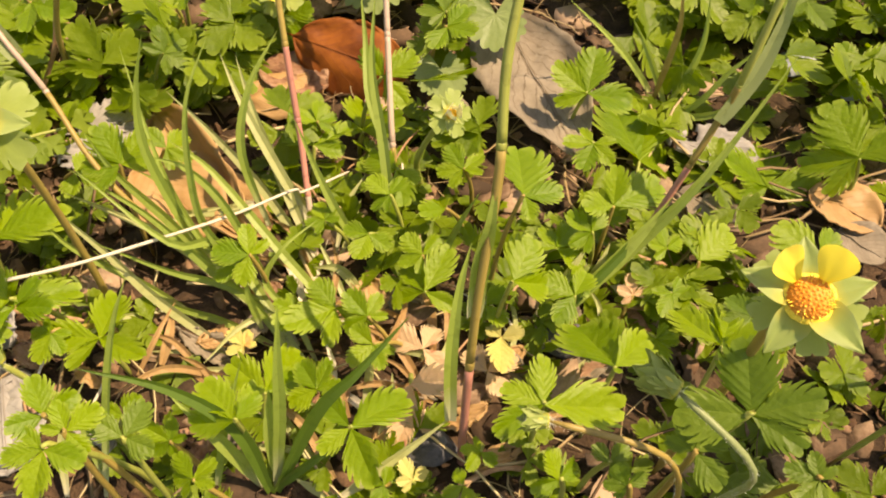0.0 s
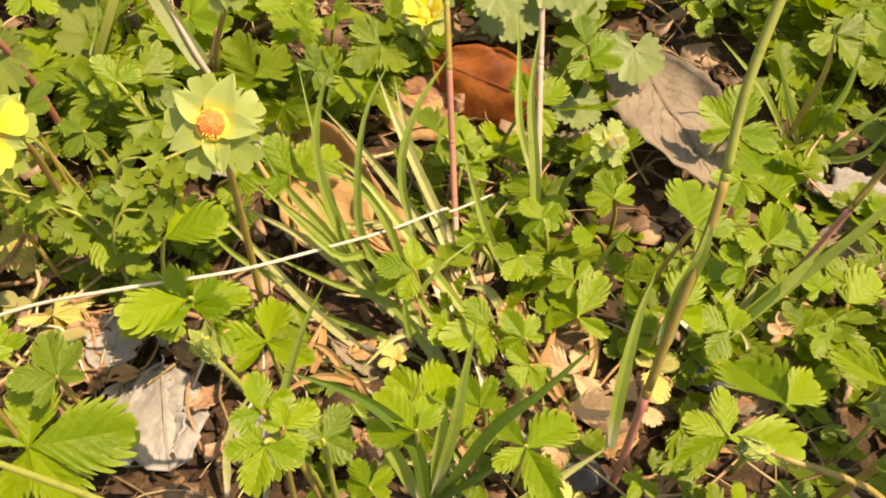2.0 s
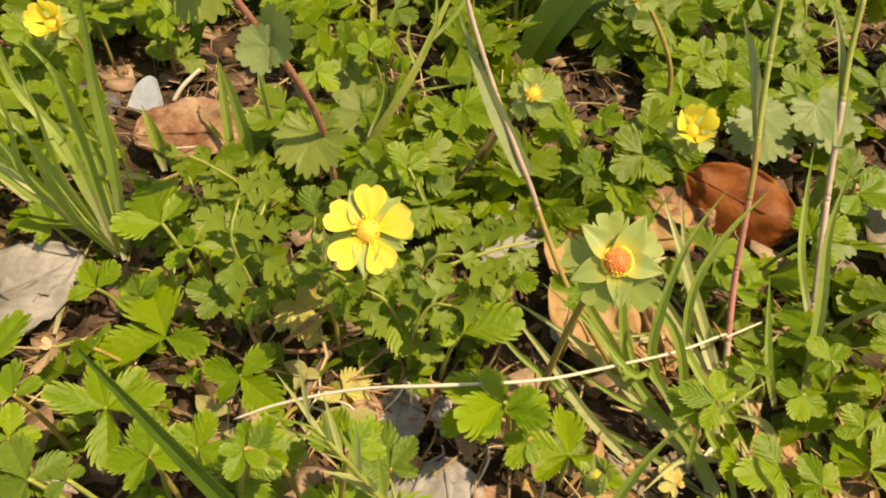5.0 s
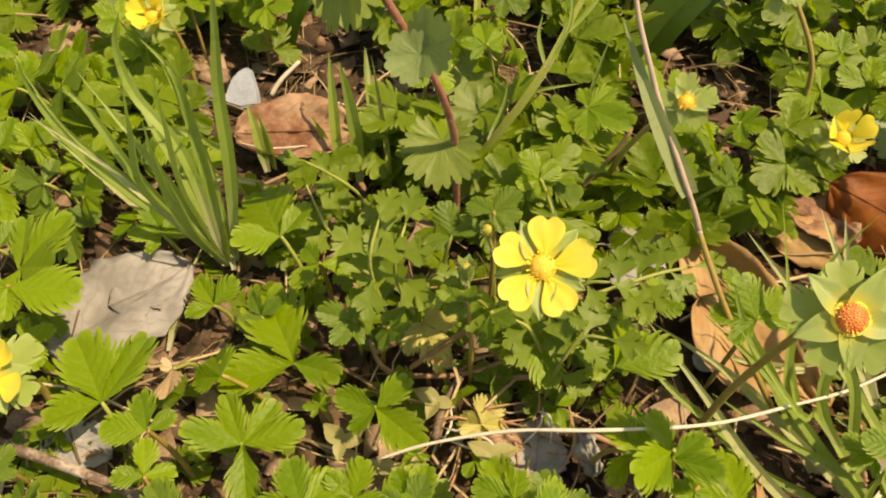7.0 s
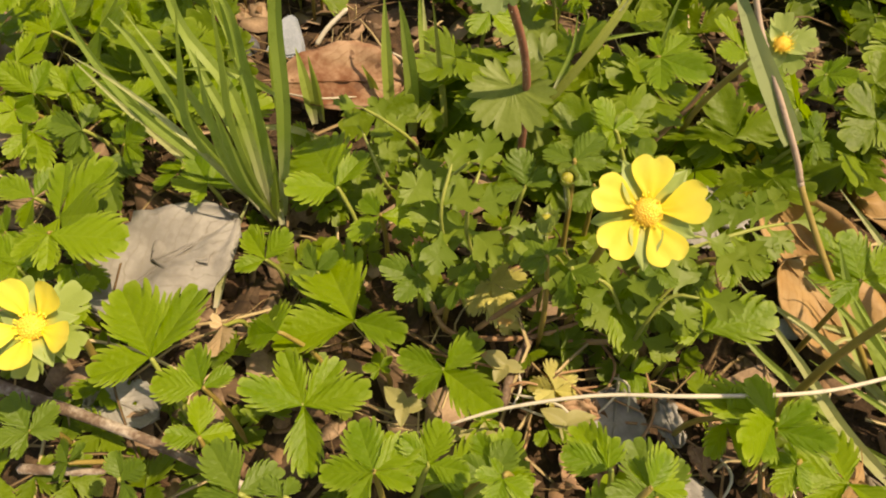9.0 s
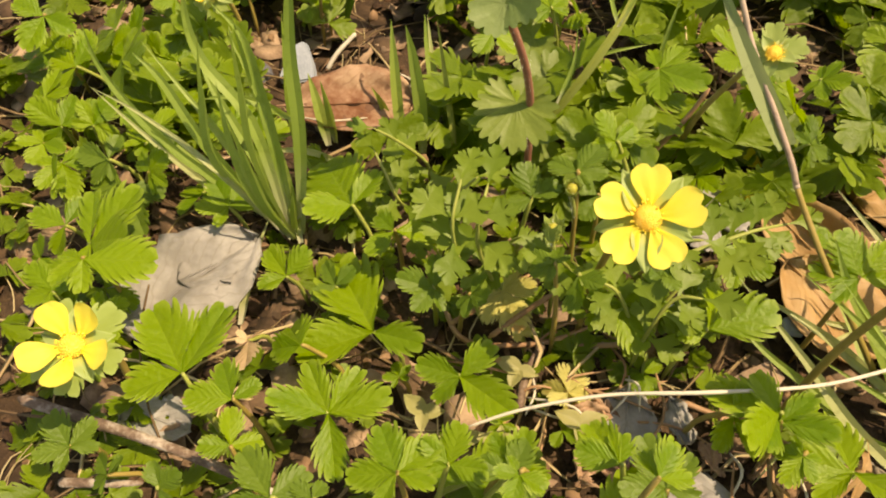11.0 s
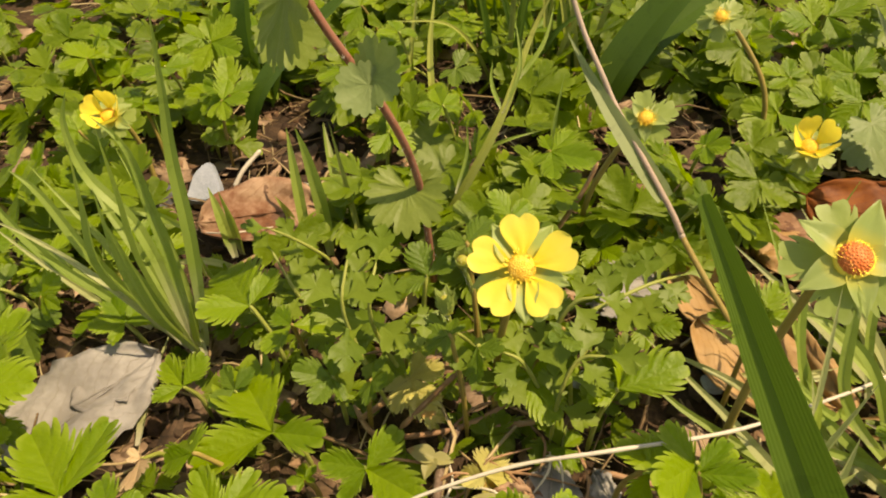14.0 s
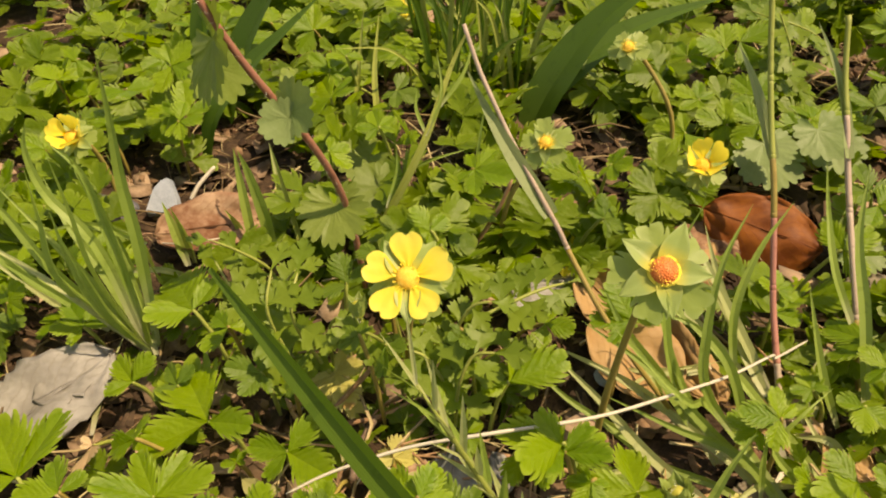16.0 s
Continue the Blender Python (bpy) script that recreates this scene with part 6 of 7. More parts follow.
twig([(3.99, 15.85, 0.30), (4.72, 14.91, 0.40), (5.57, 14.65, 0.30)], (0.07, 0.065, 0.06), BARK_RED, "thin brown runner under leaves", "runner", "runner", 16, 0.05)
twig([(-15.54, 13.55, 0.40), (-14.73, 14.15, 0.80), (-13.92, 14.60, 1.60)], (0.07, 0.065, 0.06), BARK_RED, "reddish runner below the yellow flower", "runner", "runner", 16, 0.05)
twig([(-11.59, 20.03, 0.60), (-10.90, 20.45, 1.80), (-10.53, 20.67, 2.80)], (0.07, 0.065, 0.06), BARK_RED, "brownish flower stem leaning behind the leaves", "runner", "runner", 16, 0.05)


dry = random.Random(77)
for cx, cy, count in ((-11.6, 12.9, 12), (-13.4, 12.0, 7), (-19.6, 20.6, 7), (-2.2, 17.6, 6), (1.6, 13.0, 6), (-8.6, 11.6, 7)):
    for _ in range(count):
        x, y, a, s = cx + dry.uniform(-1.3, 1.3), cy + dry.uniform(-1.0, 1.0), dry.uniform(0, 6.28), dry.uniform(0.5, 1.3)
        dx, dy, bow = math.cos(a) * s, math.sin(a) * s, dry.uniform(-0.4, 0.4)
        twig([(x - dx, y - dy, dry.uniform(0.05, 0.4)), (x - dy * bow, y + dx * bow, dry.uniform(0.2, 0.7)), (x + dx, y + dy, dry.uniform(0.05, 0.5))], (0.028, 0.032, 0.02), BARK_RED if dry.random() < 0.6 else STRAW,
             "thin dry straw lying on the litter", "dry_straw", "straw", 10, 0.1)


def stone(x, y, z, sx, sy, sz, material, label, seed):
    """An angular stone with knocked-off corners."""
    bm = bmesh.new()
    bmesh.ops.create_icosphere(bm, subdivisions=3, radius=1)
    rng = random.Random(seed)
    cuts = [(Vector((rng.gauss(0, 1), rng.gauss(0, 1), rng.gauss(0, 1))).normalized(), rng.uniform(0.55, 0.85)) for _ in range(9)]
    for v in bm.verts:
        for n, d in cuts:
            over = v.co.dot(n) - d
            if over > 0:
                v.co -= n * over
        v.co += v.co.normalized() * 0.04 * noise.noise(v.co * 3 + Vector((seed, 0, 0)))
        v.co = Vector((v.co.x * sx, v.co.y * sy, v.co.z * sz)) * 0.01
    me = bpy.data.meshes.new("stone")
    bm.to_mesh(me)
    bm.free()
    me.materials.append(material)
    ob = new("stone", me)
    ob.location = (x * 0.01, y * 0.01, z * 0.01)
    return tagged(ob, label, "stone", "stones")


def shard(x, y, z, size, normal, spin, material, label):
    """A flat, broken piece of stone with a pointed end and worn edges."""
    outline = [(-0.55, -0.55), (0.1, -0.62), (0.62, -0.45), (0.5, 0.05), (0.12, 0.8), (-0.12, 0.72), (-0.4, 0.35)]
    bm = bmesh.new()
    top = bm.faces.new([bm.verts.new((px, py, 0.16 + 0.05 * px)) for px, py in outline])
    body = bmesh.ops.extrude_face_region(bm, geom=[top])
    for v in body["geom"]:
        if isinstance(v, bmesh.types.BMVert):
            v.co = Vector((v.co.x * 1.12, v.co.y * 1.1, -0.3))
    bmesh.ops.recalc_face_normals(bm, faces=bm.faces)
    bmesh.ops.bevel(bm, geom=bm.edges[:], offset=0.06, segments=2, affect="EDGES")
    for v in bm.verts:
        v.co += Vector((1, 1, 1)) * 0.03 * noise.noise(v.co * 2.7)
    me = bpy.data.meshes.new("stone")
    bm.to_mesh(me)
    bm.free()
    me.materials.append(material)
    ob = new("stone", me)
    ob.matrix_world = Matrix.Translation((x * 0.01, y * 0.01, z * 0.01)) @ frame_from(normal, spin) @ Matrix.Scale(size * 0.01, 4)
    return tagged(ob, label, "stone", "stones")


shard(-22.6, 21.6, 0.35, 0.95, (0.12, -0.5, 0.85), 8, STONE, "angular pale bluish white stone half buried in soil")
stone(10.91, 22.31, 0.30, 0.7, 0.6, 0.5, STONE, "whitish stone behind the grass", 4)
stone(12.35, 21.47, 0.30, 0.8, 0.6, 0.4, STONE, "whitish stone under far leaves", 5)
stone(-0.30, 9.92, 0.20, 0.7, 0.6, 0.35, STONE_DARK, "dark grey stone beside the red stalk", 6)
stone(2.81, 12.57, 0.20, 0.8, 0.5, 0.35, STONE_DARK, "dark stone under the slanting grass", 7)
stone(-24.48, 21.11, 0.20, 1.3, 0.7, 0.6, STONE_DARK, "dark stone beside the brown leaf", 8)
stone(-10.69, 15.40, 0.30, 0.3, 0.25, 0.2, STONE, "small white pebble below the flower", 9)
stone(-7.63, 15.70, 0.30, 0.35, 0.3, 0.2, STONE, "small pale pebble by the tan leaf", 10)
stone(-17.93, 20.05, 0.30, 0.6, 0.5, 0.4, STONE_DARK, "grey stone below the lobed leaf", 11)
stone(-0.38, 9.91, 0.20, 0.5, 0.4, 0.3, STONE_DARK, "small dark grey stone near the tuft", 12)


# ---- creeping plant with round lobed leaves ----


def lobed_mesh(name, material, lobes=7, seed=0, cut=1.0):
    """A round, scalloped, cupped leaf of unit width, its stalk joining at the notch at the origin and the blade along +y."""
    rng = random.Random(seed)
    rings, spokes = 7, lobes * 12 + 1
    verts, uvs = [Vector((0, 0, 0))], [(0.5, 0)]
    for i in range(1, rings):
        f = i / (rings - 1)
        for j in range(spokes):
            s = j / (spokes - 1)
            a = radians(-155 + 310 * s)
            scallop = 0.055 * abs(math.sin(s * lobes * math.pi)) ** 0.6 + (0.05 * abs(math.sin(s * lobes * 3 * math.pi)) if f == 1 else 0)
            scallop *= cut * 1.5
            r = f * (0.40 + scallop * f * 1.6 + 0.1 * math.cos(a))
            z = 0.08 * f * f + 0.05 * f * f * math.sin(s * 9 + seed) + 0.012 * f * math.sin(s * lobes * 2 * math.pi) + rng.uniform(-0.006, 0.006)
            verts.append(Vector((math.sin(a) * r, math.cos(a) * r + 0.06 * f, z)))
            uvs.append((0.5 + 0.5 * ((s * lobes) % 1.0 - 0.5) * f, f))
    faces = [(0, j + 1, j) for j in range(1, spokes)]
    for i in range(rings - 2):
        o = 1 + i * spokes
        faces += [(o + j, o + j + 1, o + spokes + j + 1, o + spokes + j) for j in range(spokes - 1)]
    return link_mesh(name, verts, faces, material, uvs)


LOBED_SHAPES = [lobed_mesh("leaf_blade", LOBED, 7, 1), lobed_mesh("leaf_blade", LOBED, 5, 2), lobed_mesh("leaf_blade", LOBED_GREY, 7, 3, 0.5), lobed_mesh("leaf_blade", LOBED_GREY, 5, 4, 0.6)]


def lobed_leaf(top, at, size, spin, normal, index=0):
    """A round leaf of that width (cm) under its plant."""
    foot = Vector((top.location.x, top.location.y, 0)) * 100
    m = Matrix.Translation((Vector(at) - foot) * 0.01) @ frame_from(normal, spin) @ Matrix.Scale(size * 0.01, 4)
    return part("leaf", LOBED_SHAPES[index], top, m)


creeper = thing("creeping_plant", -14.6, 18.2, 0, "creeping plant with reddish hairy stem and round scalloped leaves", "plant")
stem_line = [(0, 0, -0.2), (-0.1, -0.1, 2.5), (-0.2, -0.5, 4.4), (-0.6, -1.0, 6.2), (-1.5, -1.4, 8.2), (-2.2, -1.6, 10.0)]
creeper_stem = part("stem", tube("stem", stem_line, (0.1, 0.095, 0.09, 0.08), STEM_HAIRY, 8, 30), creeper, label="reddish brown hairy stem")
part("hairs", hairs("hairs", stem_line, 0.2, 900, seed=5, thick=0.004), creeper_stem)
lobed_leaf(creeper, (-15.06, 17.86, 3.70), 1.57, -175, (-0.05, -0.55, 0.8), 0)
lobed_leaf(creeper, (-16.80, 16.90, 8.80), 1.95, 158, (-0.75, -0.55, 0.3), 0)
lobed_leaf(creeper, (-17.20, 17.60, 7.70), 1.25, -150, (0.1, -0.6, 0.8), 1)
lobed_leaf(creeper, (-15.25, 16.65, 7.25), 1.25, -50, (-0.45, -0.75, 0.45), 3)
lobed_leaf(creeper, (-15.30, 16.55, 7.15), 1.0, 140, (0.2, -0.8, 0.5), 3)
clump = thing("creeping_plant", -1.72, 24.57, 0, "greyish green round scalloped leaves beside the orange dead leaf", "plant")
lobed_leaf(clump, (-2.41, 24.68, 1.60), 2.26, -172, (0, -0.5, 0.85), 2)
lobed_leaf(clump, (-0.30, 25.20, 1.80), 1.85, -157, (0.1, -0.5, 0.85), 3)
lobed_leaf(clump, (1.37, 22.32, 1.90), 1.71, 179, (0, -0.5, 0.85), 3)
lobed_leaf(clump, (-0.22, 21.17, 0.80), 1.58, -171, (0.1, -0.4, 0.9), 2)
lobed_leaf(clump, (-2.81, 23.97, 2.40), 1.63, -143, (0, -0.4, 0.9), 2)
lobed_leaf(clump, (-0.95, 24.93, 2.40), 1.79, -156, (0, -0.5, 0.85), 3)
clump = thing("creeping_plant", -9.71, 21.84, 0, "small pale round leaves low on the soil", "plant")
lobed_leaf(clump, (-9.85, 21.29, 0.80), 0.93, -153, (0, -0.4, 0.9), 1)
lobed_leaf(clump, (-14.65, 19.64, 1.00), 1.14, -178, (0, -0.4, 0.9), 1)
lobed_leaf(clump, (-15.48, 23.15, 1.60), 1.50, 132, (0, -0.4, 0.9), 1)
lobed_leaf(clump, (-14.66, 21.47, 1.60), 1.56, 122, (0, -0.4, 0.9), 1)


# ---- low plants with finely divided leaves ----


def lobule(seed):
    """A small three-lobed leaflet of unit length along +y."""
    rng = random.Random(seed)
    half = [(0.02, 0), (0.06, 0.22), (0.17, 0.36), (0.33, 0.48), (0.43, 0.6), (0.35, 0.63), (0.38, 0.75), (0.29, 0.74), (0.25, 0.84), (0.15, 0.7), (0.2, 0.9), (0.13, 0.91), (0.09, 1.02)]
    ring = half + [(0, 0.98)] + [(-x, y) for x, y in half[::-1]]
    verts = [Vector((0, 0.62, -0.04))] + [Vector((x * rng.uniform(0.9, 1.1), y, 0.12 * abs(x) + rng.uniform(-0.02, 0.02))) for x, y in ring]
    n = len(ring)
    return verts, [(0, k, k % n + 1) for k in range(1, n + 1)], [(v.x + 0.5, v.y) for v in verts]


LOBULES = [link_mesh("leaflet", *lobule(k)[:2], PINNATE, lobule(k)[2]) for k in range(3)]


def pinnate(points, size, pairs, label, normal=(0.1, -0.4, 0.9)):
    """A feathered leaf: the rachis from base to tip (cm) with pairs of lobed leaflets."""
    foot = Vector((points[0][0], points[0][1], 0))
    top = thing("divided_leaf", foot.x, foot.y, 0, label, "leaf", "finely divided leaves")
    line = catmull([Vector(p) - foot for p in points], 24)
    rachis = part("rachis", tube("rachis", line[::3] + [line[-1]], (0.05, 0.045, 0.03), STALK_GREEN, 6, 14), top)
    for k in range(pairs + 1):
        q = 23 if k == pairs else int(23 * (0.3 + 0.62 * k / pairs))
        d = (line[min(q + 1, 23)] - line[q - 1]).normalized()
        spin = math.degrees(math.atan2(-d.x, d.y))
        for turn in ((0,) if k == pairs else (62, -62)):
            at = Matrix.Translation(line[q] * 0.01) @ frame_from(normal, spin + turn + rnd(-10, 10)) @ pose(0, 0, 0, rnd(-12, 22), rnd(-22, 22), 0)
            part("leaflet", LOBULES[random.randrange(3)], top, at @ Matrix.Scale(size * 1.3 * rnd(0.85, 1.1) * (1.1 - 0.25 * k / pairs) * 0.01, 4))
    return top


pinnate([(-11.01, 14.80, 3.00), (-10.21, 15.26, 3.20), (-9.49, 15.71, 3.30), (-8.79, 16.16, 3.20)], 0.68, 4, "finely divided green leaf spreading beside the flower")
pinnate([(-14.76, 13.70, 0.50), (-15.41, 13.87, 2.60), (-15.57, 13.89, 3.80), (-15.56, 14.54, 4.40)], 0.75, 3, "finely divided pale green leaf with rounded lobes")
pinnate([(-14.41, 14.37, 0.60), (-15.01, 14.15, 2.60), (-15.06, 14.05, 3.80), (-15.04, 14.75, 4.20)], 0.70, 3, "divided green leaf leaning over the strawberry leaves")
pinnate([(-17.22, 17.78, 0.30), (-17.18, 17.54, 1.40), (-17.80, 17.32, 2.20), (-18.39, 17.06, 2.80)], 0.60, 3, "greyish green divided leaf in front of the brown leaf")
pinnate([(-11.24, 14.18, 0.50), (-11.59, 13.99, 1.60), (-12.01, 14.05, 2.40), (-12.40, 14.08, 2.60)], 0.60, 3, "finely divided green leaf under the flower")
pinnate([(-10.89, 14.43, 0.50), (-10.94, 14.48, 1.60), (-10.66, 14.76, 2.20)], 0.55, 3, "small divided leaf beside the flower stem")
pinnate([(-14.67, 14.81, 0.80), (-14.50, 14.62, 2.40), (-14.24, 14.53, 3.00)], 0.60, 2, "small divided green leaf with toothed lobes")
pinnate([(-17.59, 15.36, 0.60), (-16.18, 15.19, 2.60), (-15.39, 15.43, 3.60)], 0.70, 3, "divided green leaf among strawberry leaves")
pinnate([(-1.00, 29.07, 1.00), (-1.20, 28.77, 3.00), (-1.99, 28.89, 4.60)], 0.75, 8, "airy feathery divided green leaf")
pinnate([(1.70, 31.96, 1.00), (-0.02, 30.66, 3.00), (-2.81, 29.28, 4.40)], 0.62, 10, "airy feathery green leaf behind a stalk")
pinnate([(-11.30, 13.50, 0.40), (-11.20, 13.60, 2.00), (-10.90, 13.90, 2.80), (-10.40, 13.90, 3.00)], 0.68, 3, "finely divided green leaf over the runners")
pinnate([(-11.60, 14.60, 0.40), (-11.50, 14.70, 2.20), (-11.10, 14.90, 3.30), (-10.60, 14.90, 3.60)], 0.62, 3, "divided green leaf behind the open flower")
pinnate([(-12.90, 14.70, 0.40), (-13.00, 14.50, 2.00), (-13.30, 14.10, 3.00), (-13.60, 13.90, 3.30)], 0.62, 3, "divided green leaf crowding the flower stem")
pinnate([(-17.49, 16.69, 0.50), (-17.54, 16.06, 1.60), (-18.30, 16.74, 2.40)], 0.55, 3, "greyish divided leaf low behind leaves")


# ---- seedlings and buds on the litter ----
SEEDLING = leaf_material("seedling_olive", (0.3, 0.29, 0.11), (0.4, 0.37, 0.16), (0.45, 0.42, 0.2), (0.45, 0.42, 0.14), ribs=1.0, relief=0.00006, vein_share=0.05, spots=(0.36, 0.2, 0.09))
OVAL = joined((pointed(0.42), 0, 1.0))
OVAL_SHAPE = link_mesh("leaf", *OVAL[:2], SEEDLING, OVAL[2])


def seedling(x, y, z, leaves, label):
    """A young plant with plain oval leaves on a short stem; leaves as compass angle, length (cm) and rise in degrees."""
    top = thing("seedling", x, y, 0, label, "seedling", "seedlings")
    part("stem", tube("stem", [(0, 0, -0.3), (0.04, 0.02, z * 0.5), (0, 0, z)], (0.05, 0.04, 0.035), STALK_BROWN, 6, 7), top)
    for spin, length, rise in leaves:
        m = Matrix.Translation((0, 0, z * 0.01)) @ pose(0, 0, 0, 0, 0, spin) @ pose(0, 0, 0, rise, rnd(-10, 10), 0) @ Matrix.Scale(length * 0.01, 4)
        part("leaf", OVAL_SHAPE, top, m)
    return top


seedling(-13.7, 12.7, 0.6, ((80, 0.6, 12), (-95, 0.45, 5), (165, 0.5, -5)), "pale olive seedling with oval leaves beside a dry twig")
seedling(-15.5, 11.2, 0.5, ((60, 0.6, 8), (-70, 0.5, 4), (-170, 0.45, 0)), "olive seedling with rounded leaves on the litter")
seedling(-14.5, 10.85, 0.4, ((95, 0.55, 6), (-60, 0.5, 10)), "brownish olive seedling low on the litter")
seedling(-13.75, 10.95, 0.6, ((100, 0.5, 10), (-85, 0.5, 14), (10, 0.35, 20)), "small green seedling with oval leaves on bare litter")
seedling(-12.2, 11.7, 0.7, ((75, 0.6, 10), (-60, 0.65, 8), (-175, 0.4, 0)), "olive seedling with broad oval leaves beside the straw")
bud([(-13.3, 14.6, 0), (-13.4, 14.3, 2.4), (-13.55, 14.2, 3.5)], 0.5, (-0.1, 0.3, 0.95), "silky whitish mock strawberry bud beside the open flower", STALK_GREEN)
bud([(-13.0, 15.9, 0), (-13.2, 15.6, 2.6), (-13.4, 15.4, 3.7)], 0.45, (0.1, -0.4, 0.9), "closed bright green mock strawberry bud behind the flower", STALK_GREEN)


for _ in range(26):
    dead_leaf(dry.uniform(-5.5, 4.5), dry.uniform(9.6, 13.6), 0.25, dry.uniform(0.7, 1.6), dry.uniform(0.45, 0.9), dry.uniform(0, 360), (DEAD_TAN, DEAD_BROWN, DEAD_BEIGE)[dry.randrange(3)],
              "torn tan scrap of a dead leaf lying between grass blades", lean=dry.uniform(5, 28), lean_to=dry.uniform(-180, 180), seed=200 + dry.randrange(400), ragged=0.28, wave=0.12, blunt=0.4)

# Added leaves out of view on the sun's side, placed to shade the near corner.
for x, y, z, size, spin in ((8.6, 9.4, 6.4, 1.7, 40), (9.6, 10.8, 6.8, 1.8, 150), (8.9, 8.0, 6.2, 1.6, -60), (9.8, 9.2, 7.4, 1.7, 100)):
    leaf(x, y, z, size, spin, 12, 200, material=DEEP)

# ---- grass close to the lens ----
near = thing("tall_grass", -7.0, 7.1, 0, "tall green grass blade and seed head rising past the other plants", "grass")
part("blade", ribbon("blade", [(0, 0, -0.2), (-0.95, -0.9, 4.5), (-2.3, -1.35, 9.0), (-3.3, -1.37, 11.0), (-4.33, -1.2, 13.06)], 0.22, BLADE_DARK, fold=0.5, face=(-0.05, -0.8, 0.4), n=28, taper=0.78, tip=0.15), near)
seed_line = [Vector(p) for p in ((0.4, 0.2, -0.2), (-0.9, 0.1, 4.0), (-2.2, -0.2, 7.6), (-3.45, -0.5, 11.3))]
part("stem", tube("stem", seed_line, (0.06, 0.05, 0.02), STALK_GREEN, 6, 16), near)
spike = catmull(seed_line, 90)[52:]
for k, c in enumerate(spike):
    a = k * 2.4
    d = (spike[-1] - spike[0]).normalized()
    out = (d + Vector((math.cos(a), math.sin(a), 0.2)) * 0.35).normalized()
    part("spikelet", ribbon("spikelet", [c, c + out * 0.35, c + out * 0.75], 0.13 * (1.25 - k / len(spike)), BLADE_PALE if k % 3 else BLADE, n=6), near)

broad = thing("broad_leaved_tuft", -10.4, 27.6, 0, "broad dark bluish green strap leaves behind the flowers", "plant")
for pts, w in (([(0, 0, -0.2), (0.9, 0.6, 1.8), (2.6, 1.2, 4.2), (5.6, 1.6, 6.6)], 1.5), ([(-0.3, 0.3, -0.2), (1.2, 1.2, 1.6), (3.6, 2.4, 3.2), (7.0, 3.4, 4.2)], 1.2)):
    part("blade", ribbon("blade", pts, w, BLADE_DARK, face=(-0.3, -0.6, 0.7), n=24), broad)
broad = thing("broad_leaved_tuft", -22.6, 27.6, 0, "broad bluish green strap leaves beside the creeping plant", "plant")
for pts, w in (([(0, 0, -0.2), (0.7, 0.4, 2.0), (2.3, 0.8, 4.6), (4.4, 1.0, 7.0)], 1.4), ([(-0.4, 0.2, -0.2), (-0.6, 0.6, 2.4), (-0.2, 1.0, 4.8), (1.0, 1.4, 7.2)], 1.1)):
    part("blade", ribbon("blade", pts, w, BLADE_DARK, face=(-0.3, -0.6, 0.7), n=24), broad)

# ---- background cover and filling ----


def open_ground(x, y):
    """Whether the litter lies bare here."""
    for cx, cy, r in ((-8.4, 20.4, 0.8), (-9.6, 27.4, 1.8), (-21.5, 26.2, 2.2), (2.9, 20.5, 2.6), (2.5, 17.6, 1.5), (3.0, 23.2, 2.4), (-3.6, 20.4, 2.4), (-9.2, 10.6, 2.6), (-11.2, 11.6, 1.6), (-21.2, 12.6, 2.2), (-7.4, 15.4, 1.7), (-20.3, 19.6, 2.2), (-6.6, 18.6, 1.8), (-2.5, 20.8, 2.0), (2.4, 19.4, 2.0), (-1.0, 12.2, 1.6),
                      (-13.6, 11.2, 1.2), (7.0, 17.6, 2.4), (9.8, 16.2, 2.0), (-4.6, 12.6, 1.6), (-19.5, 22.8, 2.5), (-23.2, 21.6, 1.8), (-15.6, 10.6, 1.2), (-10.5, 19.2, 1.2), (-6.0, 14.6, 1.6), (3.2, 11.2, 1.0)):
        if (x - cx) ** 2 + (y - cy) ** 2 < r * r:
            return True
    return False


def clumped(x, y, rng):
    """Whether cover grows here: in clumps, with gaps between them and none on bare litter."""
    return not open_ground(x, y) and noise.noise(Vector((x * 0.22, y * 0.22, 4.0))) + 0.5 * noise.noise(Vector((x * 0.6, y * 0.6, 9.0))) > rng.uniform(-0.25, 0.2)


fill = random.Random(21)
made = 0
while made < 105:
    x, y = fill.uniform(-30, 12), 17 + 17 * fill.random() ** 0.9
    if open_ground(x, y) or (y < 20 and fill.random() < 0.5):
        continue
    made += 1
    leaf(x, y, fill.uniform(0.9, 2.8), fill.uniform(0.8, 1.35), fill.uniform(0, 360), fill.uniform(5, 35), 180 + fill.uniform(-50, 50), material=GREEN if fill.random() < 0.85 else DEEP)


for _ in range(24):
    leaf(fill.uniform(-36, -15), fill.uniform(23, 36), fill.uniform(1.2, 2.8), fill.uniform(0.8, 1.35), fill.uniform(0, 360), fill.uniform(5, 30), 180 + fill.uniform(-40, 40))


def trefoils(middle, side):
    """Three-leaflet leaves as single shapes, for the joined cover."""
    out = []
    for k in range(6):
        verts, faces, uvs = [], [], []
        for turn, (sv, sf, su), s in ((0, middle[k % 3], 1.0), (84, side[k % 2], 0.88), (-84, side[(k + 1) % 2], 0.88)):
            m = Matrix.Rotation(radians(turn), 4, "Z") @ Matrix.Rotation(radians(rnd(-4, 14)), 4, "X") @ Matrix.Scale(s, 4)
            n = len(verts)
            verts += [m @ v for v in sv]
            faces += [tuple(i + n for i in f) for f in sf]
            uvs += su
        out.append((verts, faces, uvs))
    return out


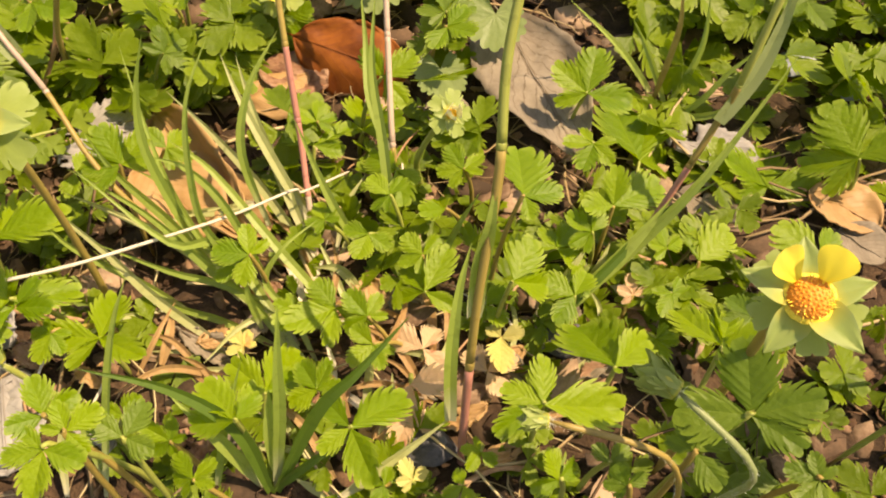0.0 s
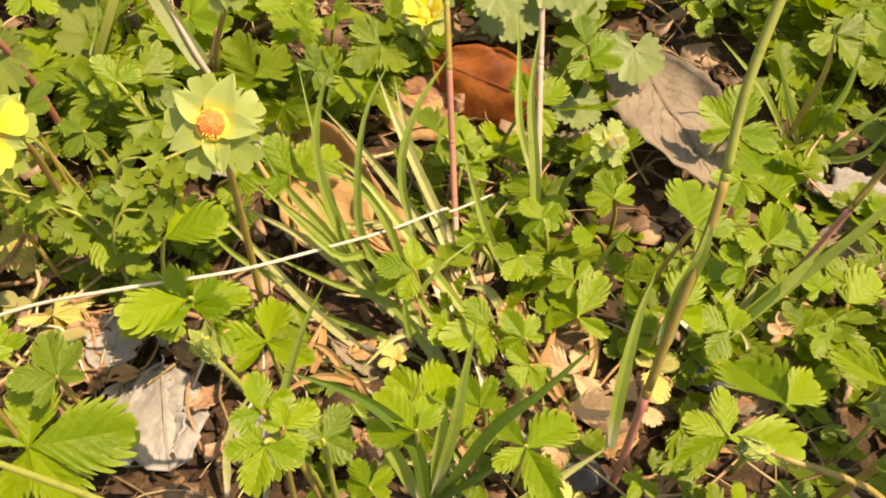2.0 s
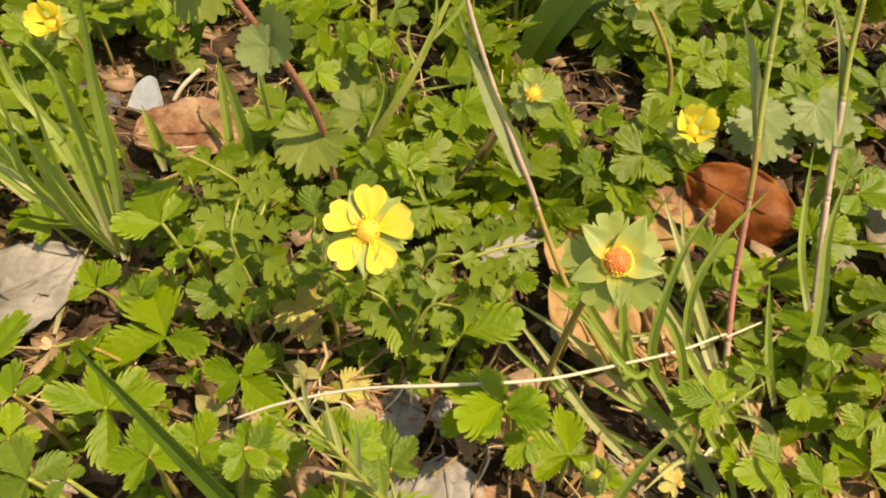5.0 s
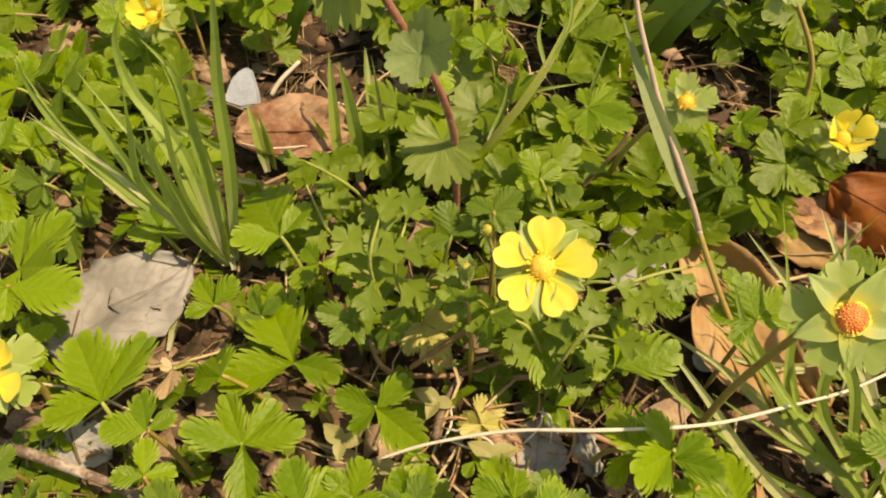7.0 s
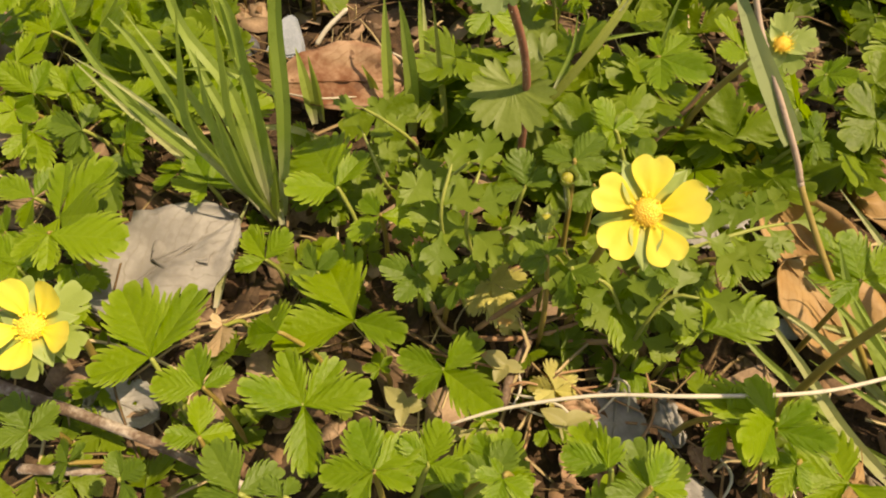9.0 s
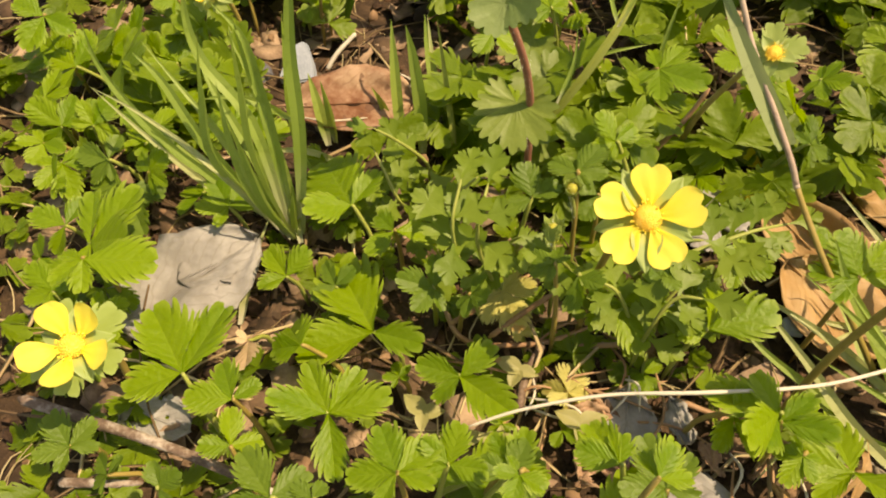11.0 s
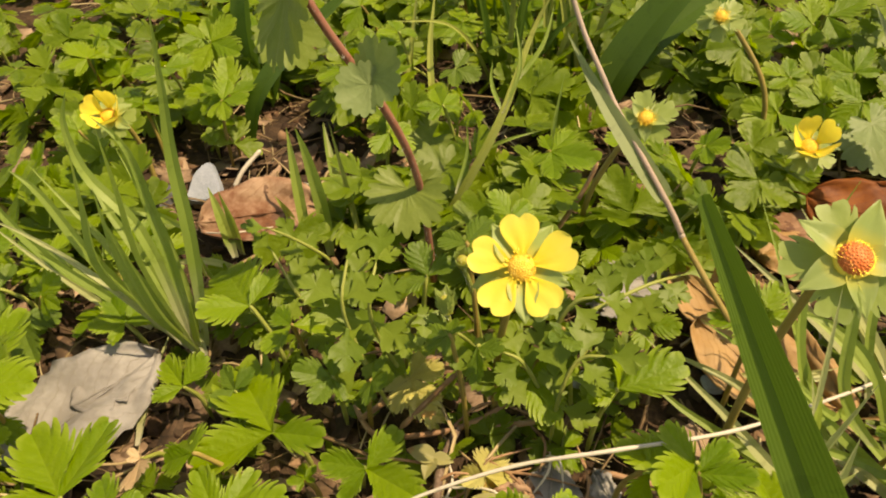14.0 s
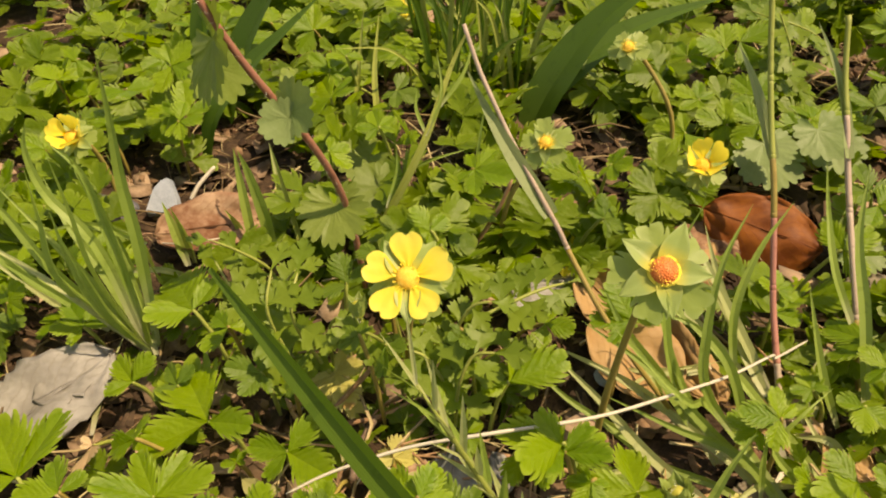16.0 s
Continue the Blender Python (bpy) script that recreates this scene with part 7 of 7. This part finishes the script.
TREFOILS = trefoils(FAR_MIDDLE, FAR_SIDE)
CUT_TREFOILS = trefoils([cut_leaflet(3, 0.36, 0.2, 0.25, 0.1 * k, seed=40 + k) for k in range(3)], [cut_leaflet(3, 0.36, 0.22, 0.25, 0.12, lean=0.15, seed=50 + k) for k in range(2)])
for k in range(6):
    tx, ty = fill.uniform(-18, -10), fill.uniform(26, 33)
    tuft = thing("grass_tuft", tx, ty, 0, "thin upright green grass blades among low leaves", "grass", "grass tufts")
    for _ in range(9):
        bx, by, h, lx, ly = tx + fill.uniform(-0.8, 0.8), ty + fill.uniform(-0.6, 0.6), fill.uniform(3.5, 8.5), fill.gauss(0, 1.6), fill.gauss(0, 1.2)
        blade(tuft, [(bx, by, -0.1), (bx + lx * 0.25, by + ly * 0.25, h * 0.45), (bx + lx * 0.6, by + ly * 0.6, h * 0.8), (bx + lx * 1.2, by + ly * 1.2, h)], fill.uniform(0.12, 0.22), STALK_GREEN if fill.random() < 0.4 else BLADE_DARK)

scattered("ground_cover", CUT_TREFOILS, 1900, (-42, 18, 18, 44), (0.75, 1.35), GREEN_STUFF, "dense far cover of toothed green mock strawberry leaves", "ground cover", (0.4, 2.4), 26, 31, keep=clumped)
scattered("undergrowth", CUT_TREFOILS, 560, (-30, 13, 6, 21), (0.4, 0.8), GREEN_STUFF, "small young green leaves low between the taller ones", "undergrowth", (0.15, 0.8), 20, 32, keep=lambda x, y, r: not open_ground(x, y))
scattered("undergrowth", CUT_TREFOILS, 60, (-4, 8, 13, 19), (0.5, 0.95), GREEN_STUFF, "young green leaves filling the gaps between the grass stalks", "undergrowth", (0.2, 1.3), 24, 38, keep=lambda x, y, r: math.hypot(x - 2.7, y - 20.5) > 3.0 and math.hypot(x + 4.0, y - 20.4) > 2.4)
scattered("far_cover", TREFOILS, 900, (-150, 130, 44, 160), (2.2, 4.0), GREEN_STUFF, "green ground cover far behind", "ground cover", (0.5, 2.5), 22, 33)
scattered("near_cover", TREFOILS, 200, (-60, 40, -30, 4), (1.0, 1.8), GREEN_STUFF, "green ground cover around the edge of the patch", "ground cover", (0.3, 1.8), 22, 34)
scattered("side_cover", TREFOILS, 520, (-160, -42, -60, 46), (1.6, 3.2), GREEN_STUFF, "green ground cover to one side of the patch", "ground cover", (0.3, 2.2), 22, 35)
scattered("side_cover", TREFOILS, 520, (20, 130, -60, 46), (1.6, 3.2), GREEN_STUFF, "green ground cover to the other side of the patch", "ground cover", (0.3, 2.2), 22, 36)


def plain_trefoil(seed):
    """A low three-leaflet leaf of few faces, folded along each midrib, for the cover far outside the patch."""
    rng = random.Random(seed)
    verts, faces = [Vector((0, 0, 0))], []
    for turn in (0, 100, -100):
        m = Matrix.Rotation(radians(turn + rng.uniform(-12, 12)), 4, "Z")
        n = len(verts)
        verts += [m @ Vector(p) for p in ((-0.36, 0.5, 0.1), (-0.24, 0.86, 0.06), (0, 1, -0.06), (0.24, 0.86, 0.06), (0.36, 0.5, 0.1), (0, 0.55, 0.0))]
        faces += [(0, n + 5, n), (n, n + 5, n + 1), (n + 1, n + 5, n + 2), (n + 2, n + 5, n + 3), (n + 3, n + 5, n + 4), (n + 4, n + 5, 0)]
    return verts, faces, [(v.x / 2 + 0.5, v.y / 2 + 0.5) for v in verts]


def outside(x, y, rng):
    """Whether the outer cover grows here: round the patch, thinning out unevenly with distance."""
    inner = -160 < x < 130 and -60 < y < 160 and not (-60 < x < 40 and y < -30)
    return not inner and math.hypot(x + 10, y - 30) < 420 * (0.6 + 0.4 * rng.random()) and noise.noise(Vector((x * 0.012, y * 0.012, 2.0))) > rng.uniform(-0.6, 0.1)


scattered("outer_cover", [plain_trefoil(k) for k in range(6)], 9000, (-430, 410, -390, 450), (2.4, 4.2), GREEN_STUFF, "green ground cover thinning out round the patch", "ground cover", (0.3, 2.4), 22, 37, keep=outside)
